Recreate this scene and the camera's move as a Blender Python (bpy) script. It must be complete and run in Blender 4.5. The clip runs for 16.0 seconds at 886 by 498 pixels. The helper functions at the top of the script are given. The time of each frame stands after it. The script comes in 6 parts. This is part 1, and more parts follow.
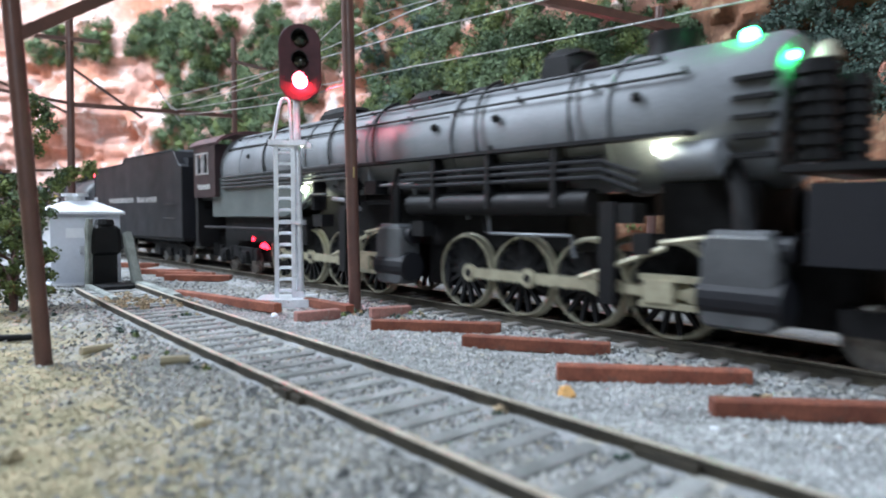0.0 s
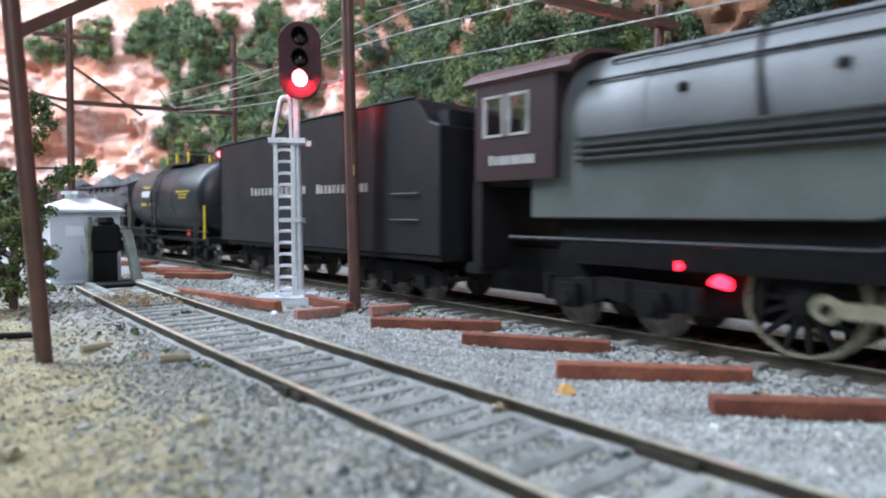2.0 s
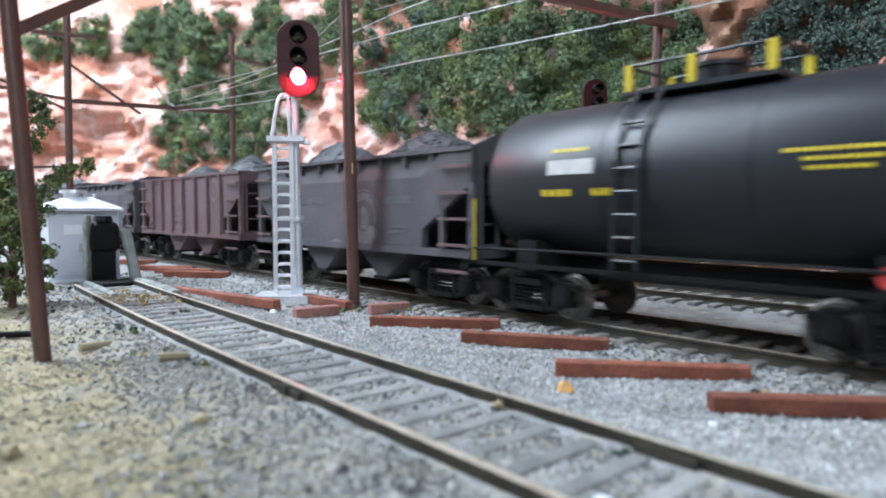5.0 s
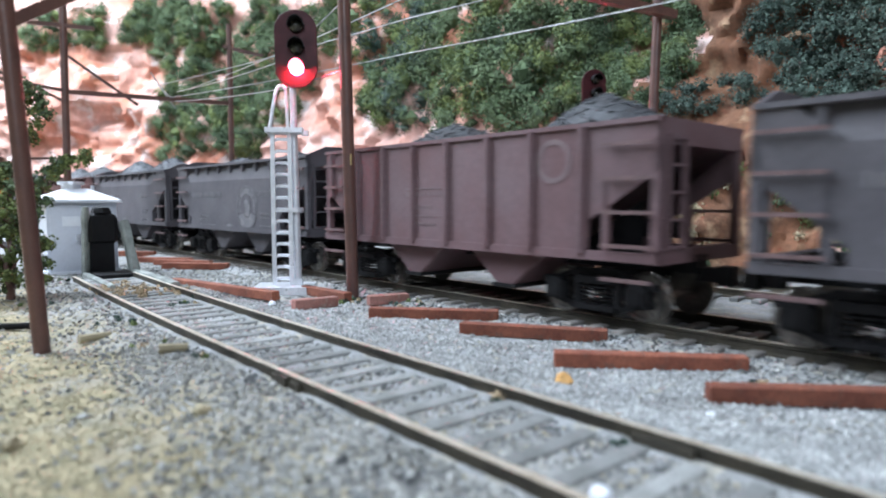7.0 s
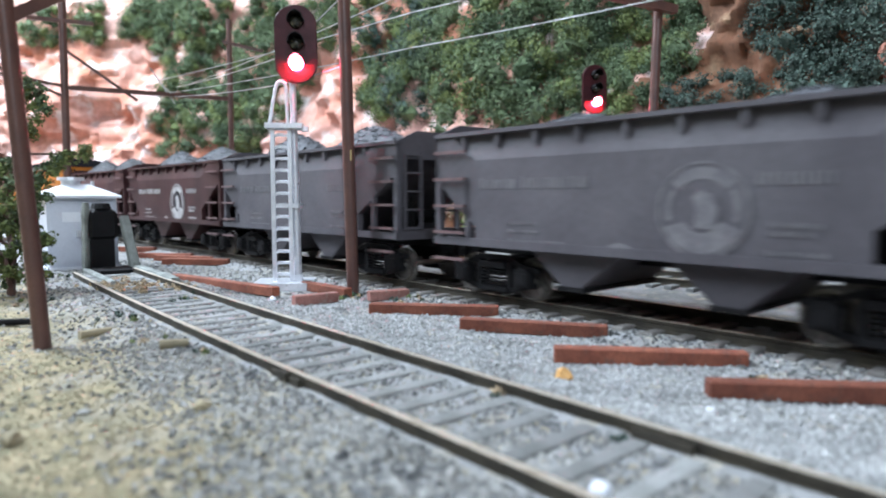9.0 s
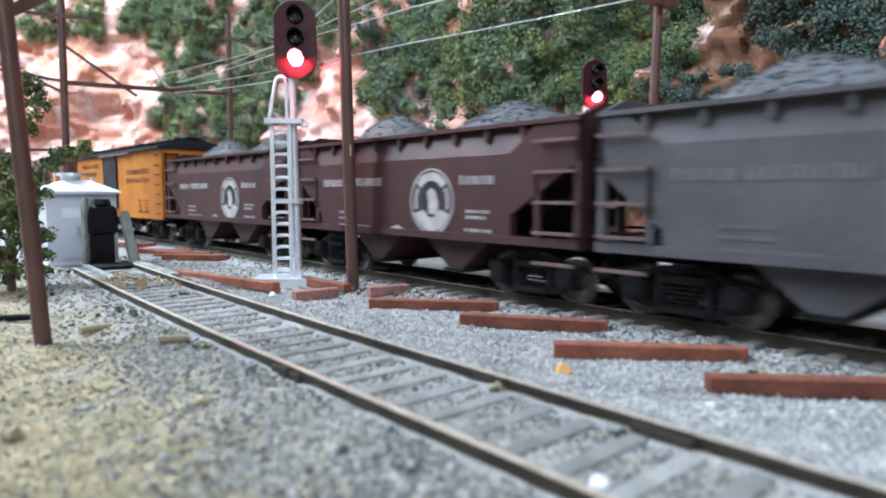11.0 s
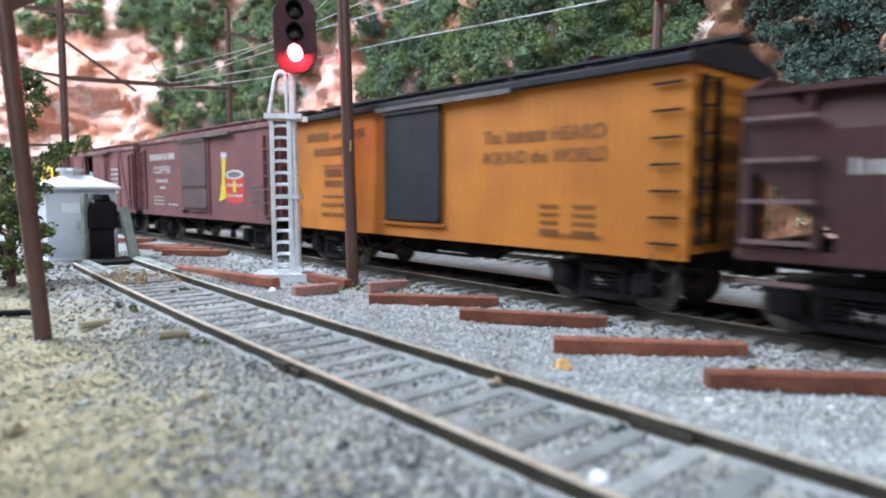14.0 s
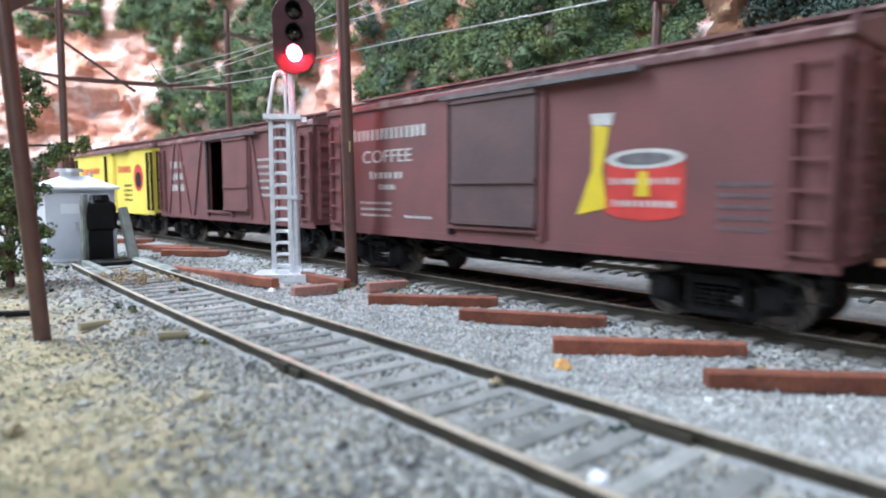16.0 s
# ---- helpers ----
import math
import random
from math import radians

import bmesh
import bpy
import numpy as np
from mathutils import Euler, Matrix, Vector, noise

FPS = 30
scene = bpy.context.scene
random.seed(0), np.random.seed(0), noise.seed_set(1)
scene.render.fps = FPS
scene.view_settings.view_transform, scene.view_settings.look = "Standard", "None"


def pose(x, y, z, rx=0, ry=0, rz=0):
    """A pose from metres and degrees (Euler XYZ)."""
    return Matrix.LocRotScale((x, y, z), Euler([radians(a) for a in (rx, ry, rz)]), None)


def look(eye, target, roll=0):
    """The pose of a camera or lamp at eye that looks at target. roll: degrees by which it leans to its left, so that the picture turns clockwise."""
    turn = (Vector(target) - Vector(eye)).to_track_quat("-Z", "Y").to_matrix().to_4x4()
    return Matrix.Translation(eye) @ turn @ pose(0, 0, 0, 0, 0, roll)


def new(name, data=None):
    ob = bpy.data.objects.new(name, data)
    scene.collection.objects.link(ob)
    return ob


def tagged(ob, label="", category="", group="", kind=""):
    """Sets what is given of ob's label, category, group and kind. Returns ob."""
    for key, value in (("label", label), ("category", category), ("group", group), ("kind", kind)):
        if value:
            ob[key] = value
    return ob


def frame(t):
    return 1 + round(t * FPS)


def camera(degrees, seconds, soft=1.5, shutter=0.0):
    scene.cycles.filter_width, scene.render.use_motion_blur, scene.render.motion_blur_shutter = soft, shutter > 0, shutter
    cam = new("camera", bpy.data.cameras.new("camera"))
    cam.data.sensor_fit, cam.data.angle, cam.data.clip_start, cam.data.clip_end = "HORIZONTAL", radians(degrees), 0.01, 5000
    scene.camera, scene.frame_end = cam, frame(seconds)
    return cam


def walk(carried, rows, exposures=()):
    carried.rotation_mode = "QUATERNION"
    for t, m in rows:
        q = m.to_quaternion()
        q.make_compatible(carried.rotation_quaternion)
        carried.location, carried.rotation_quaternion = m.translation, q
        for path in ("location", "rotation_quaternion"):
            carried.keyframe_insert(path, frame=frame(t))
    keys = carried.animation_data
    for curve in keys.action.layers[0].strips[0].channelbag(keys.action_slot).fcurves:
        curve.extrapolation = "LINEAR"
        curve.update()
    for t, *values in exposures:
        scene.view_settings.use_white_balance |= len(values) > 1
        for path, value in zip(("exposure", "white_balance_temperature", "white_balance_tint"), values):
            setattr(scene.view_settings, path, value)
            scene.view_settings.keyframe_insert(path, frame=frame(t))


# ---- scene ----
# A model railway at 1:87. Lengths below are prototype metres; U turns them into real ones.
U = 1 / 87.1
EYE = 2.06
SPEED = 7.775


def P(x, y, z, rx=0, ry=0, rz=0):
    return pose(x * U, y * U, z * U, rx, ry, rz)


cam = camera(69.5, 16.0, soft=1.9, shutter=0.55)
cam.data.dof.use_dof = True
cam.data.dof.focus_distance = 0.19
cam.data.dof.aperture_fstop = 26.0

# seconds, heading from the far track's direction, pitch, roll
VIEW = [(0, 40.826, -3.033, 0.180), (1, 40.780, -3.066, 0.193), (2, 40.827, -3.218, 0.190), (3, 40.876, -3.257, 0.203), (4, 40.903, -3.302, 0.121), (6.5, 41.058, -3.866, 0.067), (7, 41.047, -4.157, 0.046), (7.5, 41.045, -4.172, 0.048), (8, 41.042, -4.246, 0.047), (8.5, 41.038, -4.357, -0.002), (9, 41.033, -4.540, 0.040), (11.5, 41.043, -5.013, -0.008), (12, 41.048, -5.089, -0.014), (12.5, 41.049, -5.151, 0.011), (13, 41.052, -5.197, 0.043), (14, 41.053, -5.345, 0.045), (15, 41.061, -5.324, -0.028), (16, 41.113, -5.319, -0.006)]


def view(yaw, pitch, roll):
    a, b = radians(yaw), radians(pitch)
    eye = Vector((0, 0, EYE * U))
    way = Vector((-math.cos(a) * math.cos(b), math.sin(a) * math.cos(b), math.sin(b)))
    return look(eye, eye + way, roll)


walk(cam, [(t, view(a, b, c)) for t, a, b, c in VIEW], [(0, -0.1), (4, -0.04), (6.5, 0.06), (12, 0.1), (16, 0.1)])

# ---- light: room light from overhead, plus unseen fill lamps ----
world = bpy.data.worlds.new("room_air")
world.use_nodes = True
scene.world = world
bg = world.node_tree.nodes["Background"]
bg.inputs[0].default_value = (0.82, 0.92, 1.0, 1)
bg.inputs[1].default_value = 0.35


def area(name, x, y, z, sx, sy, watts, tx, ty, tz, colour=(0.735, 0.852, 1.0)):
    d = bpy.data.lights.new(name, "AREA")
    d.shape, d.size, d.size_y, d.energy, d.color = "RECTANGLE", sx, sy, watts, colour
    ob = new(name, d)
    ob.matrix_world = look((x, y, z), (tx, ty, tz))
    return ob


area("ceiling_lamp", -0.5, -0.16, 1.3, 0.9, 0.25, 9.5, -0.35, 0.1, 0)
# Unseen fill lamp, hung low to brighten the left cliff and cars.
area("ceiling_lamp", -0.76, -0.32, 0.72, 0.25, 0.7, 27, -0.5, 0.12, 0)
# Unseen weak fill for faces turned to the right.
area("ceiling_lamp", 0.3, 0.16, 1.3, 1.0, 0.25, 2.2, -0.1, 0.1, 0)
# Unseen fill lamp behind the viewer for surfaces facing the camera.
area("ceiling_lamp", 1.5, -0.95, 1.15, 0.4, 1.2, 31, -0.35, 0.06, 0)


# ---- materials ----
def material(name, colour, second=None, rough=0.7, metal=0.0, scale=3.0, fine=25.0, bump=0.3, third=None, glow=0.0, jitter=0.0, spec=0.4, contrast=0.25):
    """A painted or natural surface: two colours mixed by coarse noise, fine grain in tone, gloss and relief. scale is per prototype metre."""
    m = bpy.data.materials.new(name)
    m.use_nodes = True
    nt = m.node_tree
    n, l = nt.nodes, nt.links
    b = n["Principled BSDF"]
    b.inputs["Metallic"].default_value = metal
    b.inputs["Specular IOR Level"].default_value = spec
    second = second or tuple(c * 0.7 for c in colour)
    co = n.new("ShaderNodeTexCoord")
    mp = n.new("ShaderNodeMapping")
    mp.inputs["Scale"].default_value = (1 / U, 1 / U, 1 / U)
    l.new(co.outputs["Object"], mp.inputs["Vector"])

    def tex(s, detail=4.0):
        t = n.new("ShaderNodeTexNoise")
        t.inputs["Scale"].default_value, t.inputs["Detail"].default_value = s, detail
        l.new(mp.outputs["Vector"], t.inputs["Vector"])
        return t.outputs["Fac"]

    def ramp(fac, lo, hi):
        r = n.new("ShaderNodeMapRange")
        r.inputs["From Min"].default_value, r.inputs["From Max"].default_value = lo, hi
        l.new(fac, r.inputs["Value"])
        return r.outputs["Result"]

    def mix(fac, a, c, mode="MIX"):
        x = n.new("ShaderNodeMix")
        x.data_type, x.blend_type = "RGBA", mode
        for s, v in ((0, fac), (6, a), (7, c)):
            if hasattr(v, "links"):
                l.new(v, x.inputs[s])
            else:
                x.inputs[s].default_value = v if s == 0 else (*v, 1)
        return x.outputs[2]

    coarse, grain = tex(scale), tex(fine, 6.0)
    col = mix(ramp(coarse, 0.35, 0.65), colour, second)
    if third:
        col = mix(ramp(tex(scale * 2.7), 0.55, 0.68), col, third)
    g = n.new("ShaderNodeMapRange")
    g.inputs["To Min"].default_value, g.inputs["To Max"].default_value = 1 - contrast, 1 + contrast
    l.new(grain, g.inputs["Value"])
    tone = g.outputs["Result"]
    if jitter:
        info = n.new("ShaderNodeObjectInfo")
        geo = n.new("ShaderNodeNewGeometry")
        add = n.new("ShaderNodeMath")
        add.operation = "ADD"
        l.new(info.outputs["Random"], add.inputs[0])
        l.new(geo.outputs["Random Per Island"], add.inputs[1])
        fr = n.new("ShaderNodeMath")
        fr.operation = "FRACT"
        l.new(add.outputs[0], fr.inputs[0])
        j = n.new("ShaderNodeMapRange")
        j.inputs["To Min"].default_value, j.inputs["To Max"].default_value = 1 - jitter, 1 + jitter
        l.new(fr.outputs[0], j.inputs["Value"])
        mu = n.new("ShaderNodeMath")
        mu.operation = "MULTIPLY"
        l.new(tone, mu.inputs[0])
        l.new(j.outputs["Result"], mu.inputs[1])
        tone = mu.outputs[0]
    comb = n.new("ShaderNodeCombineColor")
    for i in range(3):
        l.new(tone, comb.inputs[i])
    col = mix(1.0, col, comb.outputs[0], "MULTIPLY")
    l.new(col, b.inputs["Base Color"])
    r = n.new("ShaderNodeMapRange")
    r.inputs["To Min"].default_value, r.inputs["To Max"].default_value = max(0.03, rough - 0.15), min(1, rough + 0.15)
    l.new(coarse, r.inputs["Value"])
    l.new(r.outputs["Result"], b.inputs["Roughness"])
    if bump:
        bp = n.new("ShaderNodeBump")
        bp.inputs["Strength"].default_value, bp.inputs["Distance"].default_value = bump, 0.03 * U
        l.new(grain, bp.inputs["Height"])
        l.new(bp.outputs["Normal"], b.inputs["Normal"])
    if glow:
        b.inputs["Emission Color"].default_value = (*colour, 1)
        b.inputs["Emission Strength"].default_value = glow
    return m


M_GRAVEL = material("gravel_grey", (0.33, 0.34, 0.36), (0.20, 0.21, 0.22), 0.95, scale=2.0, fine=14, bump=1.0, third=(0.42, 0.40, 0.36), contrast=0.6)
M_STONE = material("ballast_stone", (0.30, 0.297, 0.28), (0.2, 0.2, 0.188), 0.95, scale=1.0, fine=9, jitter=0.5)
M_DARK_STONE = material("dark_ballast_stone", (0.135, 0.14, 0.142), (0.07, 0.073, 0.075), 0.95, scale=1.0, fine=9, jitter=0.6)
M_PALE_STONE = material("pale_ballast_stone", (0.36, 0.365, 0.36), (0.26, 0.265, 0.26), 0.95, scale=1.0, fine=9, jitter=0.4)
M_TAN_STONE = material("tan_scatter", (0.37, 0.31, 0.205), (0.23, 0.205, 0.13), 0.95, scale=1.0, fine=9, jitter=0.4)
M_RAIL = material("weathered_rail_side", (0.075, 0.064, 0.046), (0.04, 0.035, 0.027), 0.6, metal=0.3, scale=2, fine=20)
M_RAIL_HEAD = material("worn_nickel_rail_head", (0.68, 0.62, 0.52), (0.48, 0.42, 0.33), 0.4, metal=0.5, scale=4, fine=30, bump=0.1)
M_TIE = material("grey_plastic_tie", (0.25, 0.255, 0.25), (0.165, 0.17, 0.162), 0.85, scale=2, fine=18, jitter=0.3)
M_DARK_TIE = material("dark_tie", (0.17, 0.16, 0.145), (0.10, 0.09, 0.085), 0.85, scale=2, fine=18, jitter=0.3)
M_RED_TIE = material("red_stained_timber", (0.255, 0.084, 0.048), (0.165, 0.052, 0.032), 0.8, scale=3, fine=22, jitter=0.22, third=(0.15, 0.065, 0.045), contrast=0.45)
M_PINK_TIE = material("faded_pink_timber", (0.36, 0.17, 0.14), (0.24, 0.11, 0.09), 0.85, scale=3, fine=22, jitter=0.15, third=(0.28, 0.2, 0.17), contrast=0.4)
M_POLE = material("brown_steel_mast", (0.12, 0.06, 0.048), (0.082, 0.043, 0.037), 0.38, scale=2, fine=25, bump=0.15)
M_ALU = material("bright_aluminium_paint", (0.80, 0.82, 0.86), (0.62, 0.64, 0.68), 0.33, metal=0.5, scale=3, fine=30, bump=0.15)
M_WHITE = material("relay_case_white_paint", (0.78, 0.80, 0.84), (0.66, 0.69, 0.75), 0.55, scale=1, fine=14, bump=0.1, contrast=0.08)
M_GREYBLUE = material("relay_case_grey_paint", (0.60, 0.63, 0.70), (0.52, 0.55, 0.62), 0.55, scale=1, fine=14, bump=0.1, contrast=0.08)
M_BLACK = material("black_paint", (0.009, 0.009, 0.0098), (0.006, 0.006, 0.007), 0.55, spec=0.2, scale=2, fine=25, bump=0.15)
M_ROCK = material("plaster_rock", (0.54, 0.33, 0.285), (0.44, 0.175, 0.11), 0.95, scale=0.22, fine=2.2, bump=1.0, third=(0.60, 0.53, 0.51), contrast=0.4)
M_EARTH = material("rust_earth", (0.20, 0.088, 0.046), (0.105, 0.052, 0.03), 0.95, scale=0.4, fine=5, bump=0.8, third=(0.30, 0.19, 0.115), contrast=0.55)
M_LEAF = material("dark_foam_foliage", (0.112, 0.156, 0.077), (0.057, 0.089, 0.048), 0.9, scale=0.5, fine=6, jitter=0.6)
M_LEAF_B = material("blue_green_foliage", (0.066, 0.1, 0.08), (0.04, 0.064, 0.052), 0.9, scale=0.5, fine=6, jitter=0.6)
M_LEAF_Y = material("yellow_green_foliage", (0.15, 0.185, 0.062), (0.085, 0.115, 0.04), 0.9, scale=0.5, fine=6, jitter=0.5)
M_STRAW = material("straw", (0.42, 0.32, 0.2), (0.30, 0.23, 0.15), 0.9, scale=2, fine=9, jitter=0.4)
M_WIRE = material("pale_wire", (0.45, 0.45, 0.45), (0.35, 0.35, 0.35), 0.4, metal=0.6)
M_COAL = material("coal", (0.085, 0.09, 0.10), (0.05, 0.053, 0.06), 0.6, scale=2, fine=9, jitter=0.5, bump=0.8)
M_ORANGE = material("orange_boards", (0.44, 0.15, 0.013), (0.36, 0.115, 0.012), 0.62, scale=0.8, fine=14, bump=0.15, contrast=0.12)
M_BOX_BROWN = material("boxcar_brown", (0.165, 0.06, 0.06), (0.128, 0.052, 0.053), 0.6, scale=0.8, fine=14, bump=0.15, contrast=0.15)
M_HOP_GREY = material("faded_grey_hopper", (0.085, 0.079, 0.088), (0.06, 0.055, 0.063), 0.7, scale=0.6, fine=10, bump=0.15)
M_HOP_RED = material("weathered_red_hopper", (0.13, 0.085, 0.093), (0.115, 0.062, 0.066), 0.7, scale=0.6, fine=10, bump=0.15)
M_ROOF_MAROON = material("dark_maroon_field", (0.045, 0.026, 0.03), (0.035, 0.02, 0.024), 0.6, bump=0)
# Lighter than the car body: highlights on the rungs put into the colour.
M_GRAB = material("dusty_grab_iron", (0.15, 0.095, 0.095), (0.10, 0.065, 0.066), 0.45, scale=4, fine=20)
M_HOP_MIN = material("mineral_red_hopper", (0.052, 0.0175, 0.0185), (0.037, 0.0145, 0.0155), 0.5, scale=0.6, fine=10, bump=0.15)
M_TRACK = material("dull_steel_track", (0.17, 0.165, 0.17), (0.10, 0.095, 0.1), 0.35, metal=0.3)
# Lighter brown and pale patches imitate the bright sheen along the roof edge.
M_BOX_ROOF = material("worn_brown_roof", (0.20, 0.095, 0.095), (0.12, 0.06, 0.062), 0.38, scale=0.8, fine=8, bump=0.25, third=(0.30, 0.2, 0.19), contrast=0.3)
M_YELLOW = material("yellow_boards", (0.70, 0.56, 0.10), (0.62, 0.48, 0.08), 0.55, scale=0.8, fine=14, bump=0.15, contrast=0.1)
M_ROOF_GREY = material("dark_grey_roof", (0.022, 0.023, 0.028), (0.015, 0.016, 0.02), 0.65, spec=0.2, scale=1, fine=12)
M_TENDER = material("charcoal_tender_paint", (0.013, 0.0135, 0.017), (0.009, 0.0095, 0.012), 0.5, spec=0.25, scale=1, fine=20, bump=0.1)
M_BOILER = material("graphite_boiler", (0.19, 0.2, 0.215), (0.14, 0.148, 0.16), 0.5, metal=0.1, scale=0.8, fine=20, bump=0.1)
M_OLIVE = material("grey_green_firebox", (0.10, 0.118, 0.114), (0.075, 0.088, 0.086), 0.45, scale=0.8, fine=20, bump=0.1)
M_TANK = material("satin_black_tank", (0.016, 0.019, 0.024), (0.011, 0.013, 0.017), 0.42, scale=1, fine=18, bump=0.1)
M_CYLINDER = material("worn_grey_cylinder", (0.075, 0.078, 0.082), (0.05, 0.052, 0.056), 0.5, scale=1.5, fine=18, bump=0.15)
# Black cab paint, browned to hold the tint of the signal's red light.
M_CAB = material("brown_black_cab", (0.036, 0.02, 0.022), (0.024, 0.015, 0.017), 0.5, spec=0.25, scale=1, fine=20, bump=0.1)
M_PIPE = material("sooty_pipe", (0.05, 0.052, 0.056), (0.03, 0.032, 0.034), 0.4, metal=0.2, scale=2, fine=20, bump=0.1)
M_ROD = material("pale_steel_rod", (0.36, 0.335, 0.24), (0.26, 0.24, 0.17), 0.5, metal=0.3, scale=3, fine=25, bump=0.1)
M_TYRE = material("pale_wheel_rim", (0.40, 0.38, 0.29), (0.28, 0.26, 0.2), 0.4, metal=0.6, scale=3, fine=25, bump=0.1)
M_WHEEL = material("steel_wheel", (0.22, 0.205, 0.185), (0.10, 0.092, 0.085), 0.32, metal=0.6, scale=3, fine=20)
M_TREAD = material("shiny_wheel_tread", (0.65, 0.63, 0.6), (0.5, 0.48, 0.45), 0.25, metal=1.0)
M_TRUCK = material("grimy_truck_frame", (0.0105, 0.010, 0.011), (0.007, 0.0068, 0.0072), 0.7, spec=0.15, scale=3, fine=20)
M_LETTER = material("off_white_lettering", (0.52, 0.52, 0.51), (0.40, 0.40, 0.39), 0.6, scale=4, fine=20, bump=0)
M_FADED = material("faded_lettering", (0.155, 0.148, 0.155), (0.105, 0.1, 0.11), 0.7, scale=4, fine=20, bump=0)
M_DIM_LETTER = material("dulled_lettering", (0.40, 0.385, 0.38), (0.28, 0.265, 0.265), 0.65, scale=3, fine=12, bump=0)
# Maroon plastic, its red raised to stand in for the lamp's glow.
M_HEAD = material("dark_maroon_plastic", (0.065, 0.011, 0.015), (0.045, 0.009, 0.012), 0.5, spec=0.25, bump=0.1)
M_GHOST = material("ghosted_lettering", (0.16, 0.115, 0.12), (0.13, 0.09, 0.096), 0.7, scale=3, fine=12, bump=0)
M_DARK_LETTER = material("dark_brown_lettering", (0.14, 0.06, 0.025), (0.20, 0.08, 0.025), 0.6, scale=4, fine=20, bump=0)
M_RED_PAINT = material("red_paint", (0.55, 0.05, 0.045), (0.45, 0.04, 0.035), 0.5, bump=0)
M_YEL_PAINT = material("yellow_paint", (0.65, 0.50, 0.03), (0.55, 0.42, 0.03), 0.5, bump=0)


def lamp_material(name, colour, glow):
    m = bpy.data.materials.new(name)
    m.use_nodes = True
    b = m.node_tree.nodes["Principled BSDF"]
    b.inputs["Base Color"].default_value = (*colour, 1)
    b.inputs["Roughness"].default_value = 0.2
    b.inputs["Emission Color"].default_value = (*colour, 1)
    b.inputs["Emission Strength"].default_value = glow
    return m


G_RED = lamp_material("lit_red_lens", (1.0, 0.003, 0.009), 320)
G_FIRE = lamp_material("glowing_fire", (1.0, 0.012, 0.03), 14)
G_MARK = lamp_material("lit_marker_lens", (1.0, 0.03, 0.05), 40)
G_RED_CORE = lamp_material("lit_red_core", (1.0, 0.10, 0.17), 170)
G_GREEN = lamp_material("lit_green_lens", (0.02, 1.0, 0.22), 140)
G_WARM = lamp_material("lit_white_lamp", (0.95, 1.0, 0.75), 200)
M_LENS_RED = material("unlit_red_lens", (0.12, 0.01, 0.012), rough=0.1, bump=0, spec=0.6)
M_LENS_DARK = material("unlit_lens", (0.02, 0.02, 0.015), rough=0.1, bump=0, spec=0.6)


# ---- building helpers ----
def part(name, bm, mat, parent=None, label="", m=None, smooth=False, bevel=0.0):
    """Links a bmesh, drawn in prototype metres, as one mesh object."""
    if bevel:
        bmesh.ops.bevel(bm, geom=[e for e in bm.edges if len(e.link_faces) == 2 and e.calc_face_angle(0) > 0.6], offset=bevel, segments=1, affect="EDGES")
    bm.transform(Matrix.Scale(U, 4))
    me = bpy.data.meshes.new(name)
    bm.to_mesh(me)
    bm.free()
    for mm in (mat if isinstance(mat, (list, tuple)) else [mat]):
        me.materials.append(mm)
    if smooth:
        for p in me.polygons:
            p.use_smooth = True
        me.set_sharp_from_angle(angle=radians(40))
    ob = new(name, me)
    if parent:
        ob.parent = parent
    if m:
        ob.matrix_basis = m
    if label:
        tagged(ob, label)
    return ob


def again(ob, m, parent=None):
    """Another object on the same mesh."""
    o = new(ob.name.split(".")[0], ob.data)
    o.parent = parent or ob.parent
    o.matrix_basis = m
    if "label" in ob.keys():
        tagged(o, ob["label"])
    return o


def B():
    return bmesh.new()


def box(bm, x0, x1, y0, y1, z0, z1, m=None, mi=0):
    v = [bm.verts.new(p) for p in ((x0, y0, z0), (x1, y0, z0), (x1, y1, z0), (x0, y1, z0), (x0, y0, z1), (x1, y0, z1), (x1, y1, z1), (x0, y1, z1))]
    fs = [bm.faces.new([v[i] for i in f]) for f in ((3, 2, 1, 0), (4, 5, 6, 7), (0, 1, 5, 4), (1, 2, 6, 5), (2, 3, 7, 6), (3, 0, 4, 7))]
    for f in fs:
        f.material_index = mi
    if m:
        for q in v:
            q.co = m @ q.co
    return v


def prism(bm, outline, y0, y1, axis="y", mi=0):
    """An outline of (a, b) pulled from y0 to y1 along an axis: y takes (x, z), x takes (y, z), z takes (x, y)."""
    def at(a, b, c):
        return {"y": (a, c, b), "x": (c, a, b), "z": (a, b, c)}[axis]
    lo = [bm.verts.new(at(a, b, y0)) for a, b in outline]
    hi = [bm.verts.new(at(a, b, y1)) for a, b in outline]
    k = len(outline)
    fs = [bm.faces.new(lo), bm.faces.new(hi[::-1])]
    fs += [bm.faces.new((lo[i], hi[i], hi[(i + 1) % k], lo[(i + 1) % k])) for i in range(k)]
    for f in fs:
        f.material_index = mi
    bmesh.ops.recalc_face_normals(bm, faces=fs)
    return lo + hi


